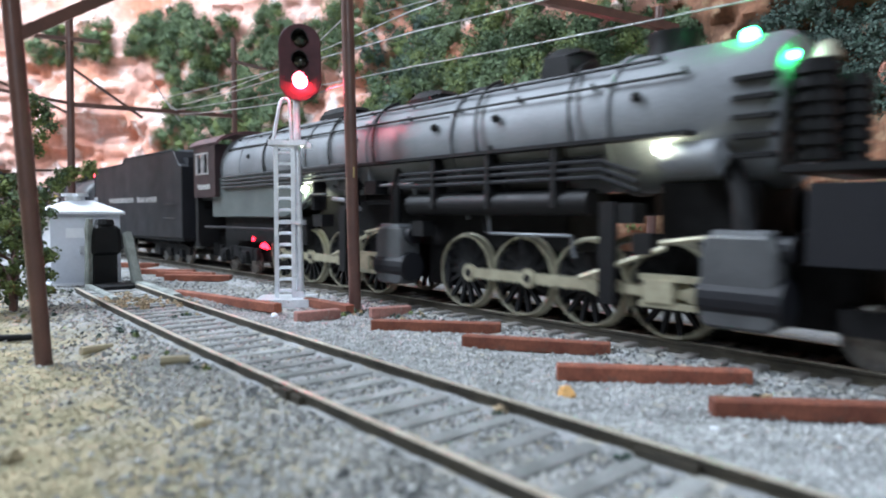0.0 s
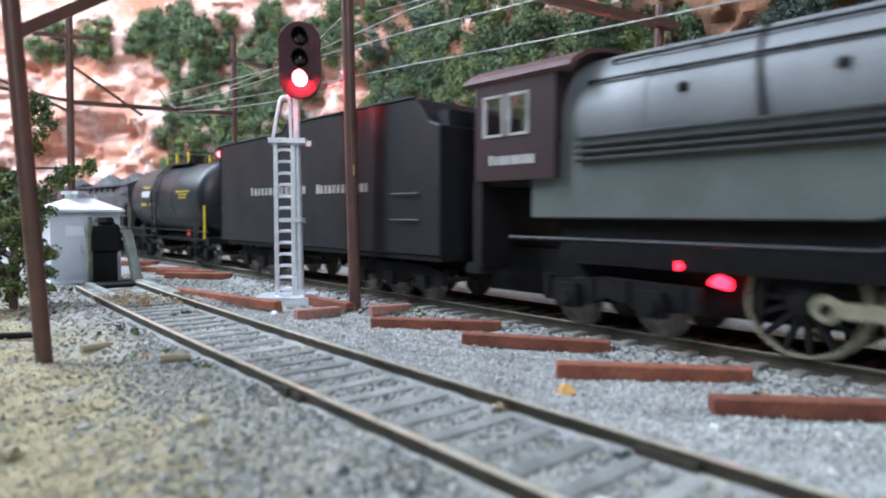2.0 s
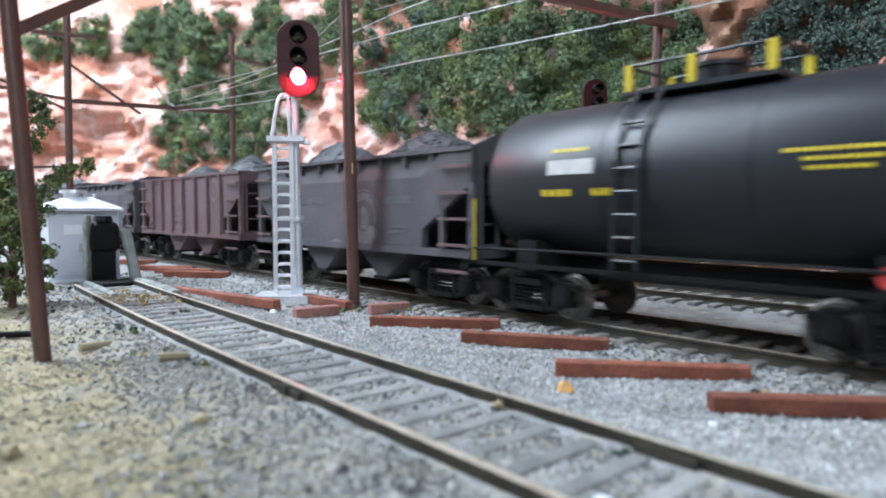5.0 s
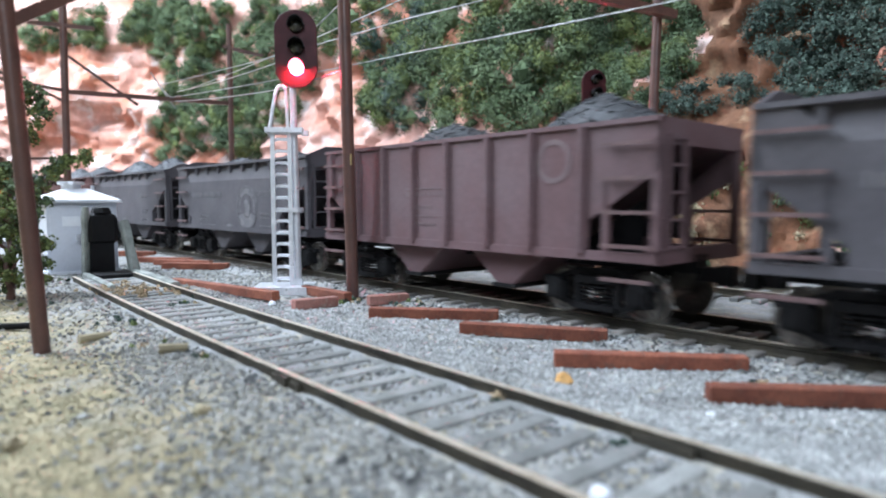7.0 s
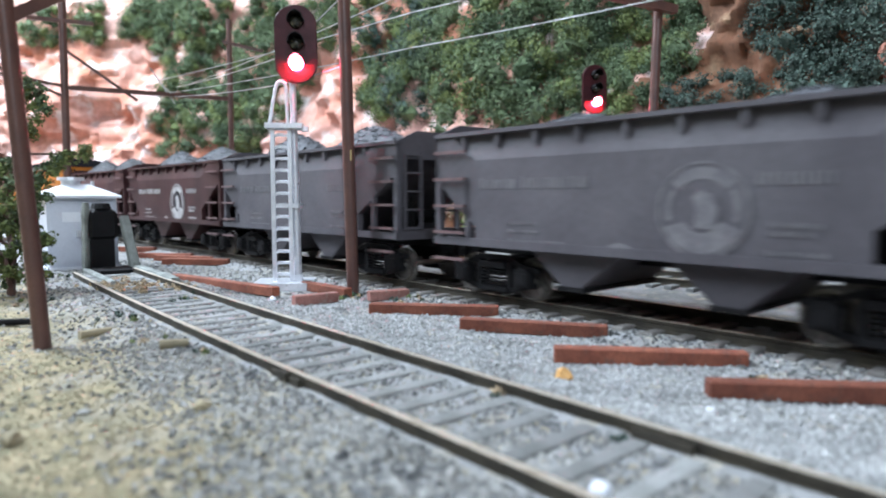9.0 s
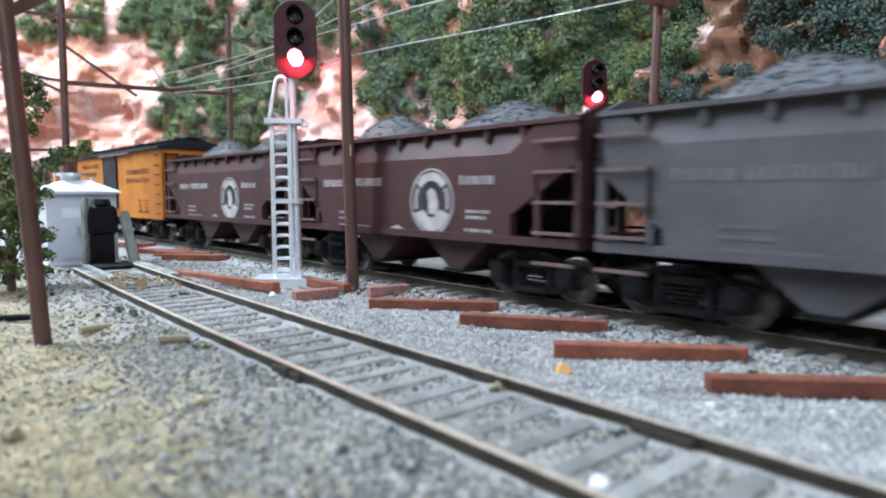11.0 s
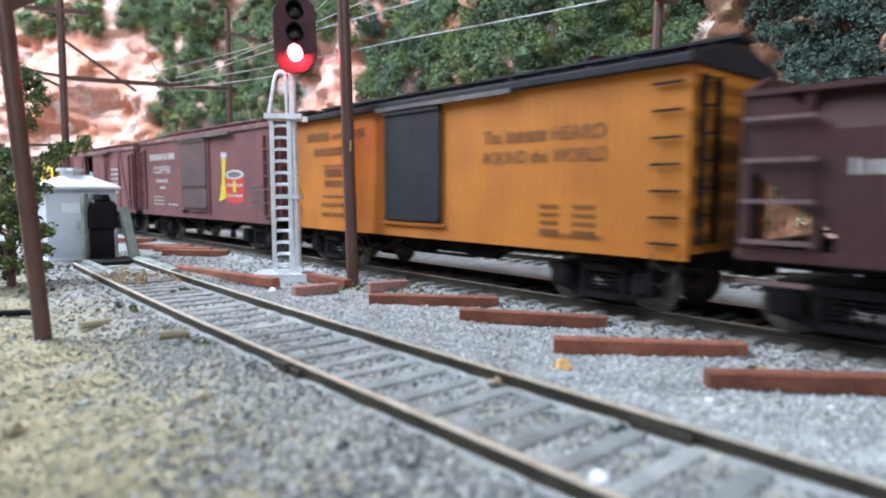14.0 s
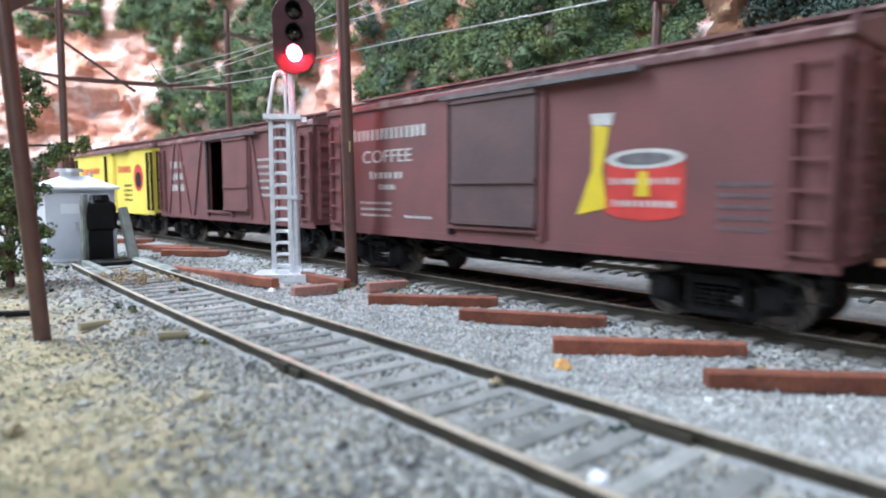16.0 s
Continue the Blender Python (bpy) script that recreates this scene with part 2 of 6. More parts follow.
def tube(bm, a, b, r, r2=None, seg=10, cap=True, mi=0):
    a, b = Vector(a), Vector(b)
    q = (b - a).to_track_quat("Z", "Y").to_matrix()
    r2 = r if r2 is None else r2
    rings = []
    for c, rr in ((a, r), (b, r2)):
        rings.append([bm.verts.new(c + q @ Vector((rr * math.cos(2 * math.pi * i / seg), rr * math.sin(2 * math.pi * i / seg), 0))) for i in range(seg)])
    fs = [bm.faces.new((rings[0][i], rings[0][(i + 1) % seg], rings[1][(i + 1) % seg], rings[1][i])) for i in range(seg)]
    if cap:
        fs += [bm.faces.new(rings[0][::-1]), bm.faces.new(rings[1])]
    for f in fs:
        f.material_index = mi
    return rings


def pipe(bm, pts, r, seg=6):
    """One unbroken tube through the points."""
    pts = [Vector(p) for p in pts]
    rings = []
    for i, p in enumerate(pts):
        d = (pts[min(i + 1, len(pts) - 1)] - pts[max(i - 1, 0)]).normalized()
        q = d.to_track_quat("Z", "Y").to_matrix()
        if rings:
            # keep the ring from twisting
            e = (last - last.dot(d) * d).normalized()
        else:
            e = q @ Vector((1, 0, 0))
        f = d.cross(e)
        last = e
        rings.append([bm.verts.new(p + r * (e * math.cos(2 * math.pi * k / seg) + f * math.sin(2 * math.pi * k / seg))) for k in range(seg)])
    for a, b in zip(rings, rings[1:]):
        for k in range(seg):
            bm.faces.new((a[k], a[(k + 1) % seg], b[(k + 1) % seg], b[k]))
    bm.faces.new(rings[0][::-1])
    bm.faces.new(rings[-1])


def lathe(bm, profile, axis="x", seg=24, mi=0, at=(0, 0, 0)):
    """Turns (along, radius) round an axis."""
    rings = []
    for s, r in profile:
        ring = []
        for i in range(seg):
            c, d = r * math.cos(2 * math.pi * i / seg), r * math.sin(2 * math.pi * i / seg)
            p = {"x": (s, c, d), "y": (c, s, d), "z": (c, d, s)}[axis]
            ring.append(bm.verts.new(Vector(p) + Vector(at)))
        rings.append(ring)
    fs = []
    for a, b in zip(rings, rings[1:]):
        fs += [bm.faces.new((a[i], a[(i + 1) % seg], b[(i + 1) % seg], b[i])) for i in range(seg)]
    fs += [bm.faces.new(rings[0][::-1]), bm.faces.new(rings[-1])]
    for f in fs:
        f.material_index = mi
    bmesh.ops.recalc_face_normals(bm, faces=fs)


def thing(name, m, label, category, group=""):
    ob = new(name)
    ob.empty_display_size = 0.005
    ob.matrix_basis = m
    return tagged(ob, label, category, group)


def lettering(name, text, size, parent, mat, m, width=None, label=""):
    """Raised letters of the built-in font. size: cap height; width: fitted length of the line."""
    cu = bpy.data.curves.new(name, "FONT")
    cu.body, cu.size, cu.extrude, cu.align_x, cu.align_y = text, size / 0.7 * U, 0.006 * U, "CENTER", "CENTER"
    tmp = bpy.data.objects.new(name, cu)
    me = bpy.data.meshes.new_from_object(tmp)
    bpy.data.objects.remove(tmp)
    me.materials.clear()
    me.materials.append(mat)
    xs = [v.co.x for v in me.vertices]
    k = width * U / (max(xs) - min(xs)) if width else 1
    me.transform(Matrix.Diagonal((k, 1, 1, 1)))
    ob = new(name, me)
    ob.parent = parent
    ob.matrix_basis = m
    if label:
        tagged(ob, label)
    return ob


def grit(rng, r, flat=0.75):
    """Corners and faces of one rough stone."""
    vs = []
    for x, y, z in ((1, 0, 0), (-1, 0, 0), (0, 1, 0), (0, -1, 0), (0, 0, 1), (0, 0, -1)):
        k = r * rng.uniform(0.6, 1.2)
        vs.append((x * k + rng.uniform(-.3, .3) * r, y * k + rng.uniform(-.3, .3) * r, (z * k + rng.uniform(-.2, .2) * r) * flat))
    return vs, ((0, 2, 4), (2, 1, 4), (1, 3, 4), (3, 0, 4), (2, 0, 5), (1, 2, 5), (3, 1, 5), (0, 3, 5))


def mesh_stuff(name, verts, faces, mats, label, category, index=None, parent=None):
    me = bpy.data.meshes.new(name)
    me.from_pydata((np.array(verts, float) * U).tolist(), [], faces)
    for mm in mats:
        me.materials.append(mm)
    if index is not None:
        me.polygons.foreach_set("material_index", np.array(index, "i"))
    me.update()
    ob = new(name, me)
    if parent:
        ob.parent = parent
    return tagged(ob, label, category, kind="stuff")


# ---- the main line: straight near the viewer, a wide curve beyond ----
BEND_AT, BEND_R, LINE_Y, SKEW = -12.7, 498.0, 10.62, 0.0062


def on_line(s, off=0.0):
    """Place and heading (degrees) at s along the main line, off metres towards the viewer."""
    d = max(BEND_AT - s, 0.0)
    a = d / BEND_R
    x = BEND_AT - BEND_R * math.sin(a) if d > 0 else s
    y = -BEND_R * (1 - math.cos(a))
    x, y = x + off * math.sin(a), y - off * math.cos(a)
    return x * math.cos(SKEW) - y * math.sin(SKEW), LINE_Y + x * math.sin(SKEW) + y * math.cos(SKEW), math.degrees(a + SKEW)


# ---- ground ----
def ground_material():
    m = material("layout_ground", (0.29, 0.295, 0.30), (0.17, 0.172, 0.165), 0.95, scale=1.2, fine=16, bump=1.0, third=(0.33, 0.305, 0.25), contrast=0.5)
    nt = m.node_tree
    n, l = nt.nodes, nt.links
    b = n["Principled BSDF"]
    old = b.inputs["Base Color"].links[0].from_socket
    co = n.new("ShaderNodeTexCoord")
    sep = n.new("ShaderNodeSeparateXYZ")
    l.new(co.outputs["Object"], sep.inputs[0])
    wob = n.new("ShaderNodeTexNoise")
    wob.inputs["Scale"].default_value, wob.inputs["Detail"].default_value = 1.1 / U, 6.0
    l.new(co.outputs["Object"], wob.inputs["Vector"])
    k = n.new("ShaderNodeMath")
    k.operation = "MULTIPLY_ADD"
    k.inputs[1].default_value = 4.2 * U
    l.new(wob.outputs["Fac"], k.inputs[0])
    l.new(sep.outputs["Y"], k.inputs[2])
    r = n.new("ShaderNodeMapRange")
    r.inputs["From Min"].default_value, r.inputs["From Max"].default_value = 3.7 * U, 5.5 * U
    l.new(k.outputs[0], r.inputs["Value"])
    mx = n.new("ShaderNodeMix")
    mx.data_type = "RGBA"
    tan = n.new("ShaderNodeMix")
    tan.data_type = "RGBA"
    tan.inputs[6].default_value = (0.34, 0.285, 0.175, 1)
    tan.inputs[7].default_value = (0.17, 0.16, 0.095, 1)
    w2 = n.new("ShaderNodeTexNoise")
    w2.inputs["Scale"].default_value, w2.inputs["Detail"].default_value = 3.0 / U, 8.0
    l.new(co.outputs["Object"], w2.inputs["Vector"])
    r2 = n.new("ShaderNodeMapRange")
    r2.inputs["From Min"].default_value, r2.inputs["From Max"].default_value = 0.42, 0.66
    l.new(w2.outputs["Fac"], r2.inputs["Value"])
    l.new(r2.outputs["Result"], tan.inputs[0])
    l.new(r.outputs["Result"], mx.inputs[0])
    l.new(tan.outputs[2], mx.inputs[6])
    l.new(old, mx.inputs[7])
    l.new(mx.outputs[2], b.inputs["Base Color"])
    return m


M_GROUND = ground_material()
SIDING_Y = 4.38


def siding(x):
    """Middle of the dead-end siding."""
    return SIDING_Y + 0.0016 * max(-7 - x, 0) ** 2


def bank(x, y):
    """Height of the ground, a little raised between the rails."""
    h = -0.30 + 0.05 * noise.noise((x * 0.35, y * 0.35, 0.0)) + 0.03 * noise.noise((x * 1.7, y * 1.7, 3.0))
    if y < 2.8:
        h += 0.05 * noise.noise((x * 0.8, y * 0.8, 7.0))
    u = noise.noise((x * 2.5, y * 2.5, 11.0))
    for c, lift in ((siding(x) if x > -21 else 99, 0.052), (on_line(x)[1], 0.0), (on_line(x)[1] + 5.45, 0.0)):
        a = abs(y - c)
        if a < 0.7:
            h = -0.225 + lift + 0.012 * u
        elif a < (2.4 if lift else 1.85):
            k = min(1.0, max(0.0, ((2.4 - a) / 1.1 if lift else (1.85 - a) / 0.6)))
            k = k * k * (3 - 2 * k)
            h = h * (1 - k) + k * ((-0.19 if lift else -0.2) + lift + 0.02 * u)
    return h


def make_ground():
    xs = np.concatenate([np.linspace(-230, -34, 60), np.linspace(-33, 3, 300), np.linspace(4, 160, 40)])
    ys = np.concatenate([np.linspace(-60, -1, 12), np.linspace(-0.5, 13, 160), np.linspace(13.5, 45, 40)])
    verts = [(x, y, bank(x, y)) for y in ys for x in xs]
    w = len(xs)
    faces = [(j * w + i, j * w + i + 1, (j + 1) * w + i + 1, (j + 1) * w + i) for j in range(len(ys) - 1) for i in range(w - 1)]
    me = bpy.data.meshes.new("ground")
    me.from_pydata((np.array(verts) * U).tolist(), [], faces)
    me.materials.append(M_GROUND)
    for p in me.polygons:
        p.use_smooth = True
    return tagged(new("ground", me), "grey gravel and tan scatter ground of the layout", "ground", kind="structure")


make_ground()


# ---- the rocky hillside round the far side ----
FOOT = [(45, 20), (15, 20), (-20, 21.5), (-38, 21.5), (-52, 18.5), (-62, 13), (-67, 6), (-71, -6), (-78, -25)]


def foot(p):
    """Place and outward normal of the hill's foot at p along it."""
    acc = 0.0
    for i, (a, b) in enumerate(zip(FOOT, FOOT[1:])):
        l = math.dist(a, b)
        if p <= acc + l or i == len(FOOT) - 2:
            k = (p - acc) / l
            ux, uy = (b[0] - a[0]) / l, (b[1] - a[1]) / l
            return a[0] + (b[0] - a[0]) * k, a[1] + (b[1] - a[1]) * k, uy, -ux
        acc += l


def cliff(p, z):
    """A point of the rock face at p along the foot and height z."""
    x, y, nx, ny = foot(p)
    q = Vector((p * 0.16, z * 0.22, 1.7))
    d = 0.28 * max(z, 0) + 1.9 * noise.noise(q) + 0.9 * noise.noise(q * 2.7)
    d += 0.8 * abs(noise.noise((p * 0.5, z * 0.62, 5.0))) + 0.45 * noise.noise((p * 1.2, z * 1.35, 2.0)) + 0.2 * abs(noise.noise((p * 2.9, z * 2.9, 9.0))) + 0.1 * noise.noise((p * 6.1, z * 6.3, 4.0))
    d += 0.08 * math.floor(z / 2.6 + 2.4 * noise.noise((p * 0.2, 0, 0)))
    return x + nx * d, y + ny * d, z


def make_hill():
    ps = np.concatenate([np.arange(0, 40, 1.0), np.arange(40, 72, 0.17), np.arange(72, 128, 0.25), np.arange(128, 149, 1.0)])
    zs = np.concatenate([np.arange(-1.0, 12, 0.19), np.arange(12, 21, 0.26), [23, 25]])
    verts = []
    for z in zs:
        for p in ps:
            verts.append(cliff(p, float(z)))
    w = len(ps)
    hx, hy, _ = on_line(-68.0)
    faces, mi = [], []
    for j in range(len(zs) - 1):
        for i in range(w - 1):
            f = (j * w + i, j * w + i + 1, (j + 1) * w + i + 1, (j + 1) * w + i)
            x, y, z = verts[f[0]]
            if abs(y - hy) < 2.5 and z < 5.6 and x < -60:
                continue
            faces.append(f)
            right = 52 + 6 * noise.noise((z * 0.3, 2.0, 0))
            low = 3.0 + 2 * noise.noise((ps[i] * 0.2, 8.0, 0))
            mi.append(1 if (ps[i] < right + 8 and noise.noise((ps[i] * 0.15, z * 0.3, 4)) > -0.25) or z < low - 2.0 else 0)
    top = len(verts)
    for p in ps:
        x, y, nx, ny = foot(p)
        verts.append((x + nx * 130, y + ny * 38, 27))
        verts.append((x + nx * 130, y + ny * 38, -1))
    last = (len(zs) - 1) * w
    for i in range(w - 1):
        a, b = last + i, last + i + 1
        c, d = top + 2 * i, top + 2 * i + 2
        faces += [(a, b, d, c), (c, d, d + 1, c + 1)]
        mi += [0, 0]
    me = bpy.data.meshes.new("rock_hillside")
    me.from_pydata((np.array(verts) * U).tolist(), [], faces)
    me.materials.append(M_ROCK)
    me.materials.append(M_EARTH)
    me.polygons.foreach_set("material_index", np.array(mi, "i"))
    me.polygons.foreach_set("use_smooth", np.array([True] * len(faces)))
    me.set_sharp_from_angle(angle=radians(38))
    return tagged(new("rock_hillside", me), "salmon, white and rust plaster rock face", "hillside", kind="structure")


make_hill()

# dark tunnel bore where the main line leaves through the hill
bm = B()
for a, b in zip(range(-62, -190, -6), range(-68, -196, -6)):
    (xa, ya, _), (xb, yb, _) = on_line(a), on_line(b)
    for oa, za, ob_, zb in ((-2.9, -0.3, -2.9, 6), (-2.9, 6, 2.9, 6), (2.9, 6, 2.9, -0.3)):
        if a > -68:
            continue
        bm.faces.new([bm.verts.new(v) for v in ((xa, ya + oa, za), (xb, yb + oa, za), (xb, yb + ob_, zb), (xa, ya + ob_, zb))])
tagged(part("tunnel_lining", bm, M_ROOF_GREY), "dark lining of the railway tunnel bore", "tunnel", kind="structure")

# shrub patches: along the foot, height, half length, half height
PATCHES = [(114.4, 18.0, 2.0, 1.6), (107.4, 18.5, 3.4, 1.9), (104.2, 17.4, 2.2, 2.3), (101.0, 13.8, 2.4, 3.0), (97.3, 17.7, 4.6, 1.7), (100.3, 7.8, 2.6, 2.0), (93.9, 8.1, 3.1, 2.5), (92.3, 13.4, 2.6, 2.8), (87.1, 15.3, 2.5, 2.5), (79.1, 12.7, 3.4, 2.4), (77.3, 9.1, 2.6, 1.9), (70.8, 8.2, 2.8, 1.9), (68.6, 11.4, 2.6, 1.8), (63.8, 8.0, 2.2, 2.0), (61.2, 9.4, 2.0, 1.7), (60.4, 6.8, 1.4, 1.2), (54.4, 8.3, 1.4, 1.2), (51.6, 7.4, 2.0, 1.5), (56.9, 6.2, 1.6, 0.5), (53.4, 5.9, 1.2, 0.9), (73.5, 14.6, 3.4, 2.0), (83.0, 16.6, 3.0, 1.8), (66.0, 6.2, 1.6, 0.9), (96.6, 10.8, 2.6, 2.6), (89.5, 10.5, 2.0, 2.2), (75.6, 10.9, 2.2, 2.0), (79.4, 9.4, 2.0, 1.7), (66.2, 9.7, 2.4, 1.6), (63.4, 10.2, 2.0, 1.3), (70.2, 10.2, 2.4, 1.6), (62.2, 7.4, 1.8, 1.1), (68.0, 7.2, 2.0, 1.1), (59.2, 8.4, 1.0, 1.6), (105.0, 19.6, 3.0, 1.4), (109.4, 17.6, 1.8, 1.2), (96.0, 15.6, 3.0, 1.5)]


def tuft(rng, vs, fs, mi, c, r, leaf, count, mat, out):
    """One clump: a dark core and a shell of leaves."""
    base = len(vs)
    core, cf = grit(rng, r * 0.62, 0.9)
    vs.extend([(c[0] + a, c[1] + b, c[2] + d) for a, b, d in core])
    fs.extend([tuple(base + k for k in f) for f in cf])
    mi.extend([mat] * len(cf))
    for _ in range(count):
        d = Vector((rng.gauss(0, 1) + out[0] * 0.8, rng.gauss(0, 1) + out[1] * 0.8, rng.gauss(0, 1) + 0.35)).normalized()
        q = Vector(c) + d * r * rng.uniform(0.55, 1.08)
        e = Vector((rng.gauss(0, 1), rng.gauss(0, 1), rng.gauss(0, 1))).normalized()
        t = d.cross(e).normalized() * leaf * rng.uniform(0.6, 1.3)
        s = (d * 0.5 + e).normalized() * leaf * rng.uniform(0.6, 1.3)
        b0 = len(vs)
        vs.extend([tuple(q - t * 0.5), tuple(q + s * 0.6), tuple(q + t * 0.5), tuple(q - s * 0.5)])
        fs.append((b0, b0 + 1, b0 + 2, b0 + 3))
        mi.append(mat)


def make_shrubs():
    rng = random.Random(4)
    vs, fs, mi = [], [], []
    for k, (p0, z0, rp, rz) in enumerate(PATCHES):
        near = p0 < 66
        size = 0.45 if near else 0.8
        grow = 1.25
        rp, rz = rp * grow, rz * grow
        n = int(rp * rz / size ** 2 * 4.6)
        for _ in range(n):
            a, r = rng.uniform(0, 2 * math.pi), math.sqrt(rng.random()) * rng.uniform(0.8, 1.12)
            p, z = p0 + rp * r * math.cos(a), z0 + rz * r * math.sin(a)
            if noise.noise((p * 0.7, z * 0.7, 3.0)) < -0.5:
                continue
            x, y, zz = cliff(p, z)
            _, _, nx, ny = foot(p)
            h = rng.uniform(0.0, 0.55) * (0.8 if near else 1.3) * (1.15 - 0.6 * r)
            rr = size * rng.uniform(0.6, 1.25)
            mat = 0 if noise.noise((p * 0.9, z * 0.9, 15.0)) + rng.uniform(-0.3, 0.3) < 0.22 else 2
            if k in (16, 17, 18, 19) or (k in (9, 10) and rng.random() < 0.5):
                mat = 1
            tuft(rng, vs, fs, mi, (x - nx * h, y - ny * h, zz), rr, 0.085 if near else 0.125, 95 if near else 105, mat, (-nx, -ny))
    return mesh_stuff("hillside_shrubs", vs, fs, [M_LEAF, M_LEAF_B, M_LEAF_Y], "dense dark green foam shrubs clinging to the rock", "shrubs", mi)


make_shrubs()


def make_scrub():
    """Low yellow and brown growth at the hill's foot."""
    rng = random.Random(9)
    vs, fs, mi = [], [], []
    for _ in range(260):
        p = rng.uniform(44, 84)
        z = rng.uniform(-0.2, 3.2) ** 1.0
        x, y, zz = cliff(p, z)
        _, _, nx, ny = foot(p)
        tuft(rng, vs, fs, mi, (x - nx * 0.2, y - ny * 0.2, zz), rng.uniform(0.2, 0.45), 0.12, 30, rng.choice((0, 1, 1, 2)), (-nx, -ny))
    return mesh_stuff("scrub", vs, fs, [M_LEAF, M_LEAF_Y, M_TAN_STONE], "low yellow and brown scrub at the foot of the rock", "scrub", mi)


make_scrub()


# ---- tracks ----
RAIL_SECTION = [(-0.075, -0.2), (0.075, -0.2), (0.075, -0.175), (0.022, -0.16), (0.022, -0.06), (0.045, -0.045), (0.045, 0.0), (-0.045, 0.0), (-0.045, -0.045), (-0.022, -0.06), (-0.022, -0.16), (-0.075, -0.175)]


def rail(parent, centre, off, xs):
    """One rail; centre(x) gives the middle of the track. The running surface is bright."""
    vs, fs, mi = [], [], []
    k = len(RAIL_SECTION)
    for x in xs:
        y = centre(x)
        vs += [(x, y + off + a, b) for a, b in RAIL_SECTION]
    for i in range(len(xs) - 1):
        for j in range(k):
            a, b = i * k + j, i * k + (j + 1) % k
            fs.append((a, b, b + k, a + k))
            mi.append(1 if j == 6 else 0)
    fs += [tuple(range(k))[::-1], tuple((len(xs) - 1) * k + j for j in range(k))]
    mi += [0, 0]
    me = bpy.data.meshes.new("rail")
    me.from_pydata((np.array(vs) * U).tolist(), [], fs)
    me.materials.append(M_RAIL)
    me.materials.append(M_RAIL_HEAD)
    me.polygons.foreach_set("material_index", np.array(mi, "i"))
    ob = new("rail", me)
    ob.parent = parent
    return ob


def tie_mesh(length, width, high):
    bm = B()
    box(bm, -width / 2, width / 2, -length / 2, length / 2, -high, 0)
    bmesh.ops.bevel(bm, geom=bm.edges[:], offset=0.018, segments=1, affect="EDGES")
    return bm


def track(name, label, centre, gauge, x0, x1, tie_mat, near, pitch=0.54, length=2.5, tie_top=-0.14):
    top = tagged(new(name), label, "track", kind="structure")
    xs = list(np.arange(x0, x1, 1.5)) + [x1]
    for s in (-1, 1):
        rail(top, centre, s * gauge / 2, xs)
    rng = random.Random(len(name))
    first = None
    rest = B()
    x = x0 + 0.3
    while x < x1:
        skew = math.degrees(math.atan2(centre(x + 0.1) - centre(x - 0.1), 0.2))
        m = P(x, centre(x), tie_top + rng.uniform(-0.012, 0.0), rng.uniform(-0.4, 0.4), 0, skew + rng.uniform(-1.2, 1.2))
        if near[0] < x < near[1]:
            if first is None:
                first = part("tie", tie_mesh(length, 0.22, 0.16), tie_mat, top, m=m)
            else:
                again(first, m, top)
        else:
            c = centre(x)
            box(rest, x - 0.12, x + 0.12, c - length / 2, c + length / 2, tie_top - 0.16, tie_top)
        x += pitch * rng.uniform(0.96, 1.04)
    if rest.verts:
        tagged(part("far_ties", rest, tie_mat, top), kind="stuff")
    return top


def main_mid(x):
    d = max(BEND_AT - x, 0.0)
    return LINE_Y + x * SKEW - d * d / (2 * BEND_R)


main_track = track("main_track", "weathered main line with dark ties in ballast", main_mid, 1.58, -185, 150, M_DARK_TIE, (-30, 4))
far_track = track("far_track", "weathered second line with pale ties in ballast", lambda x: main_mid(x) + 5.45, 1.58, -60, 100, M_TIE, (-26, 2))
siding_track = track("siding_track", "dead-end siding with dusty grey ties", siding, 1.58, -20.2, 30, M_TIE, (-21, 4), length=2.35)
bm = B()
box(bm, -0.34, 0.34, -0.085, 0.085, -0.185, -0.055)
box(bm, -0.1, 0.1, -0.12, 0.12, -0.2, -0.02)
part("rail_joiner", bm, M_RAIL, siding_track, "dark rail joiner", P(-6.95, siding(-7.3) - 0.79, 0), bevel=0.015)
bm = B()
box(bm, -0.3, 0.3, -0.085, 0.085, -0.185, -0.055)
part("rail_joiner", bm, M_RAIL, siding_track, "dark rail joiner", P(-2.9, siding(-3) + 0.79, 0), bevel=0.015)


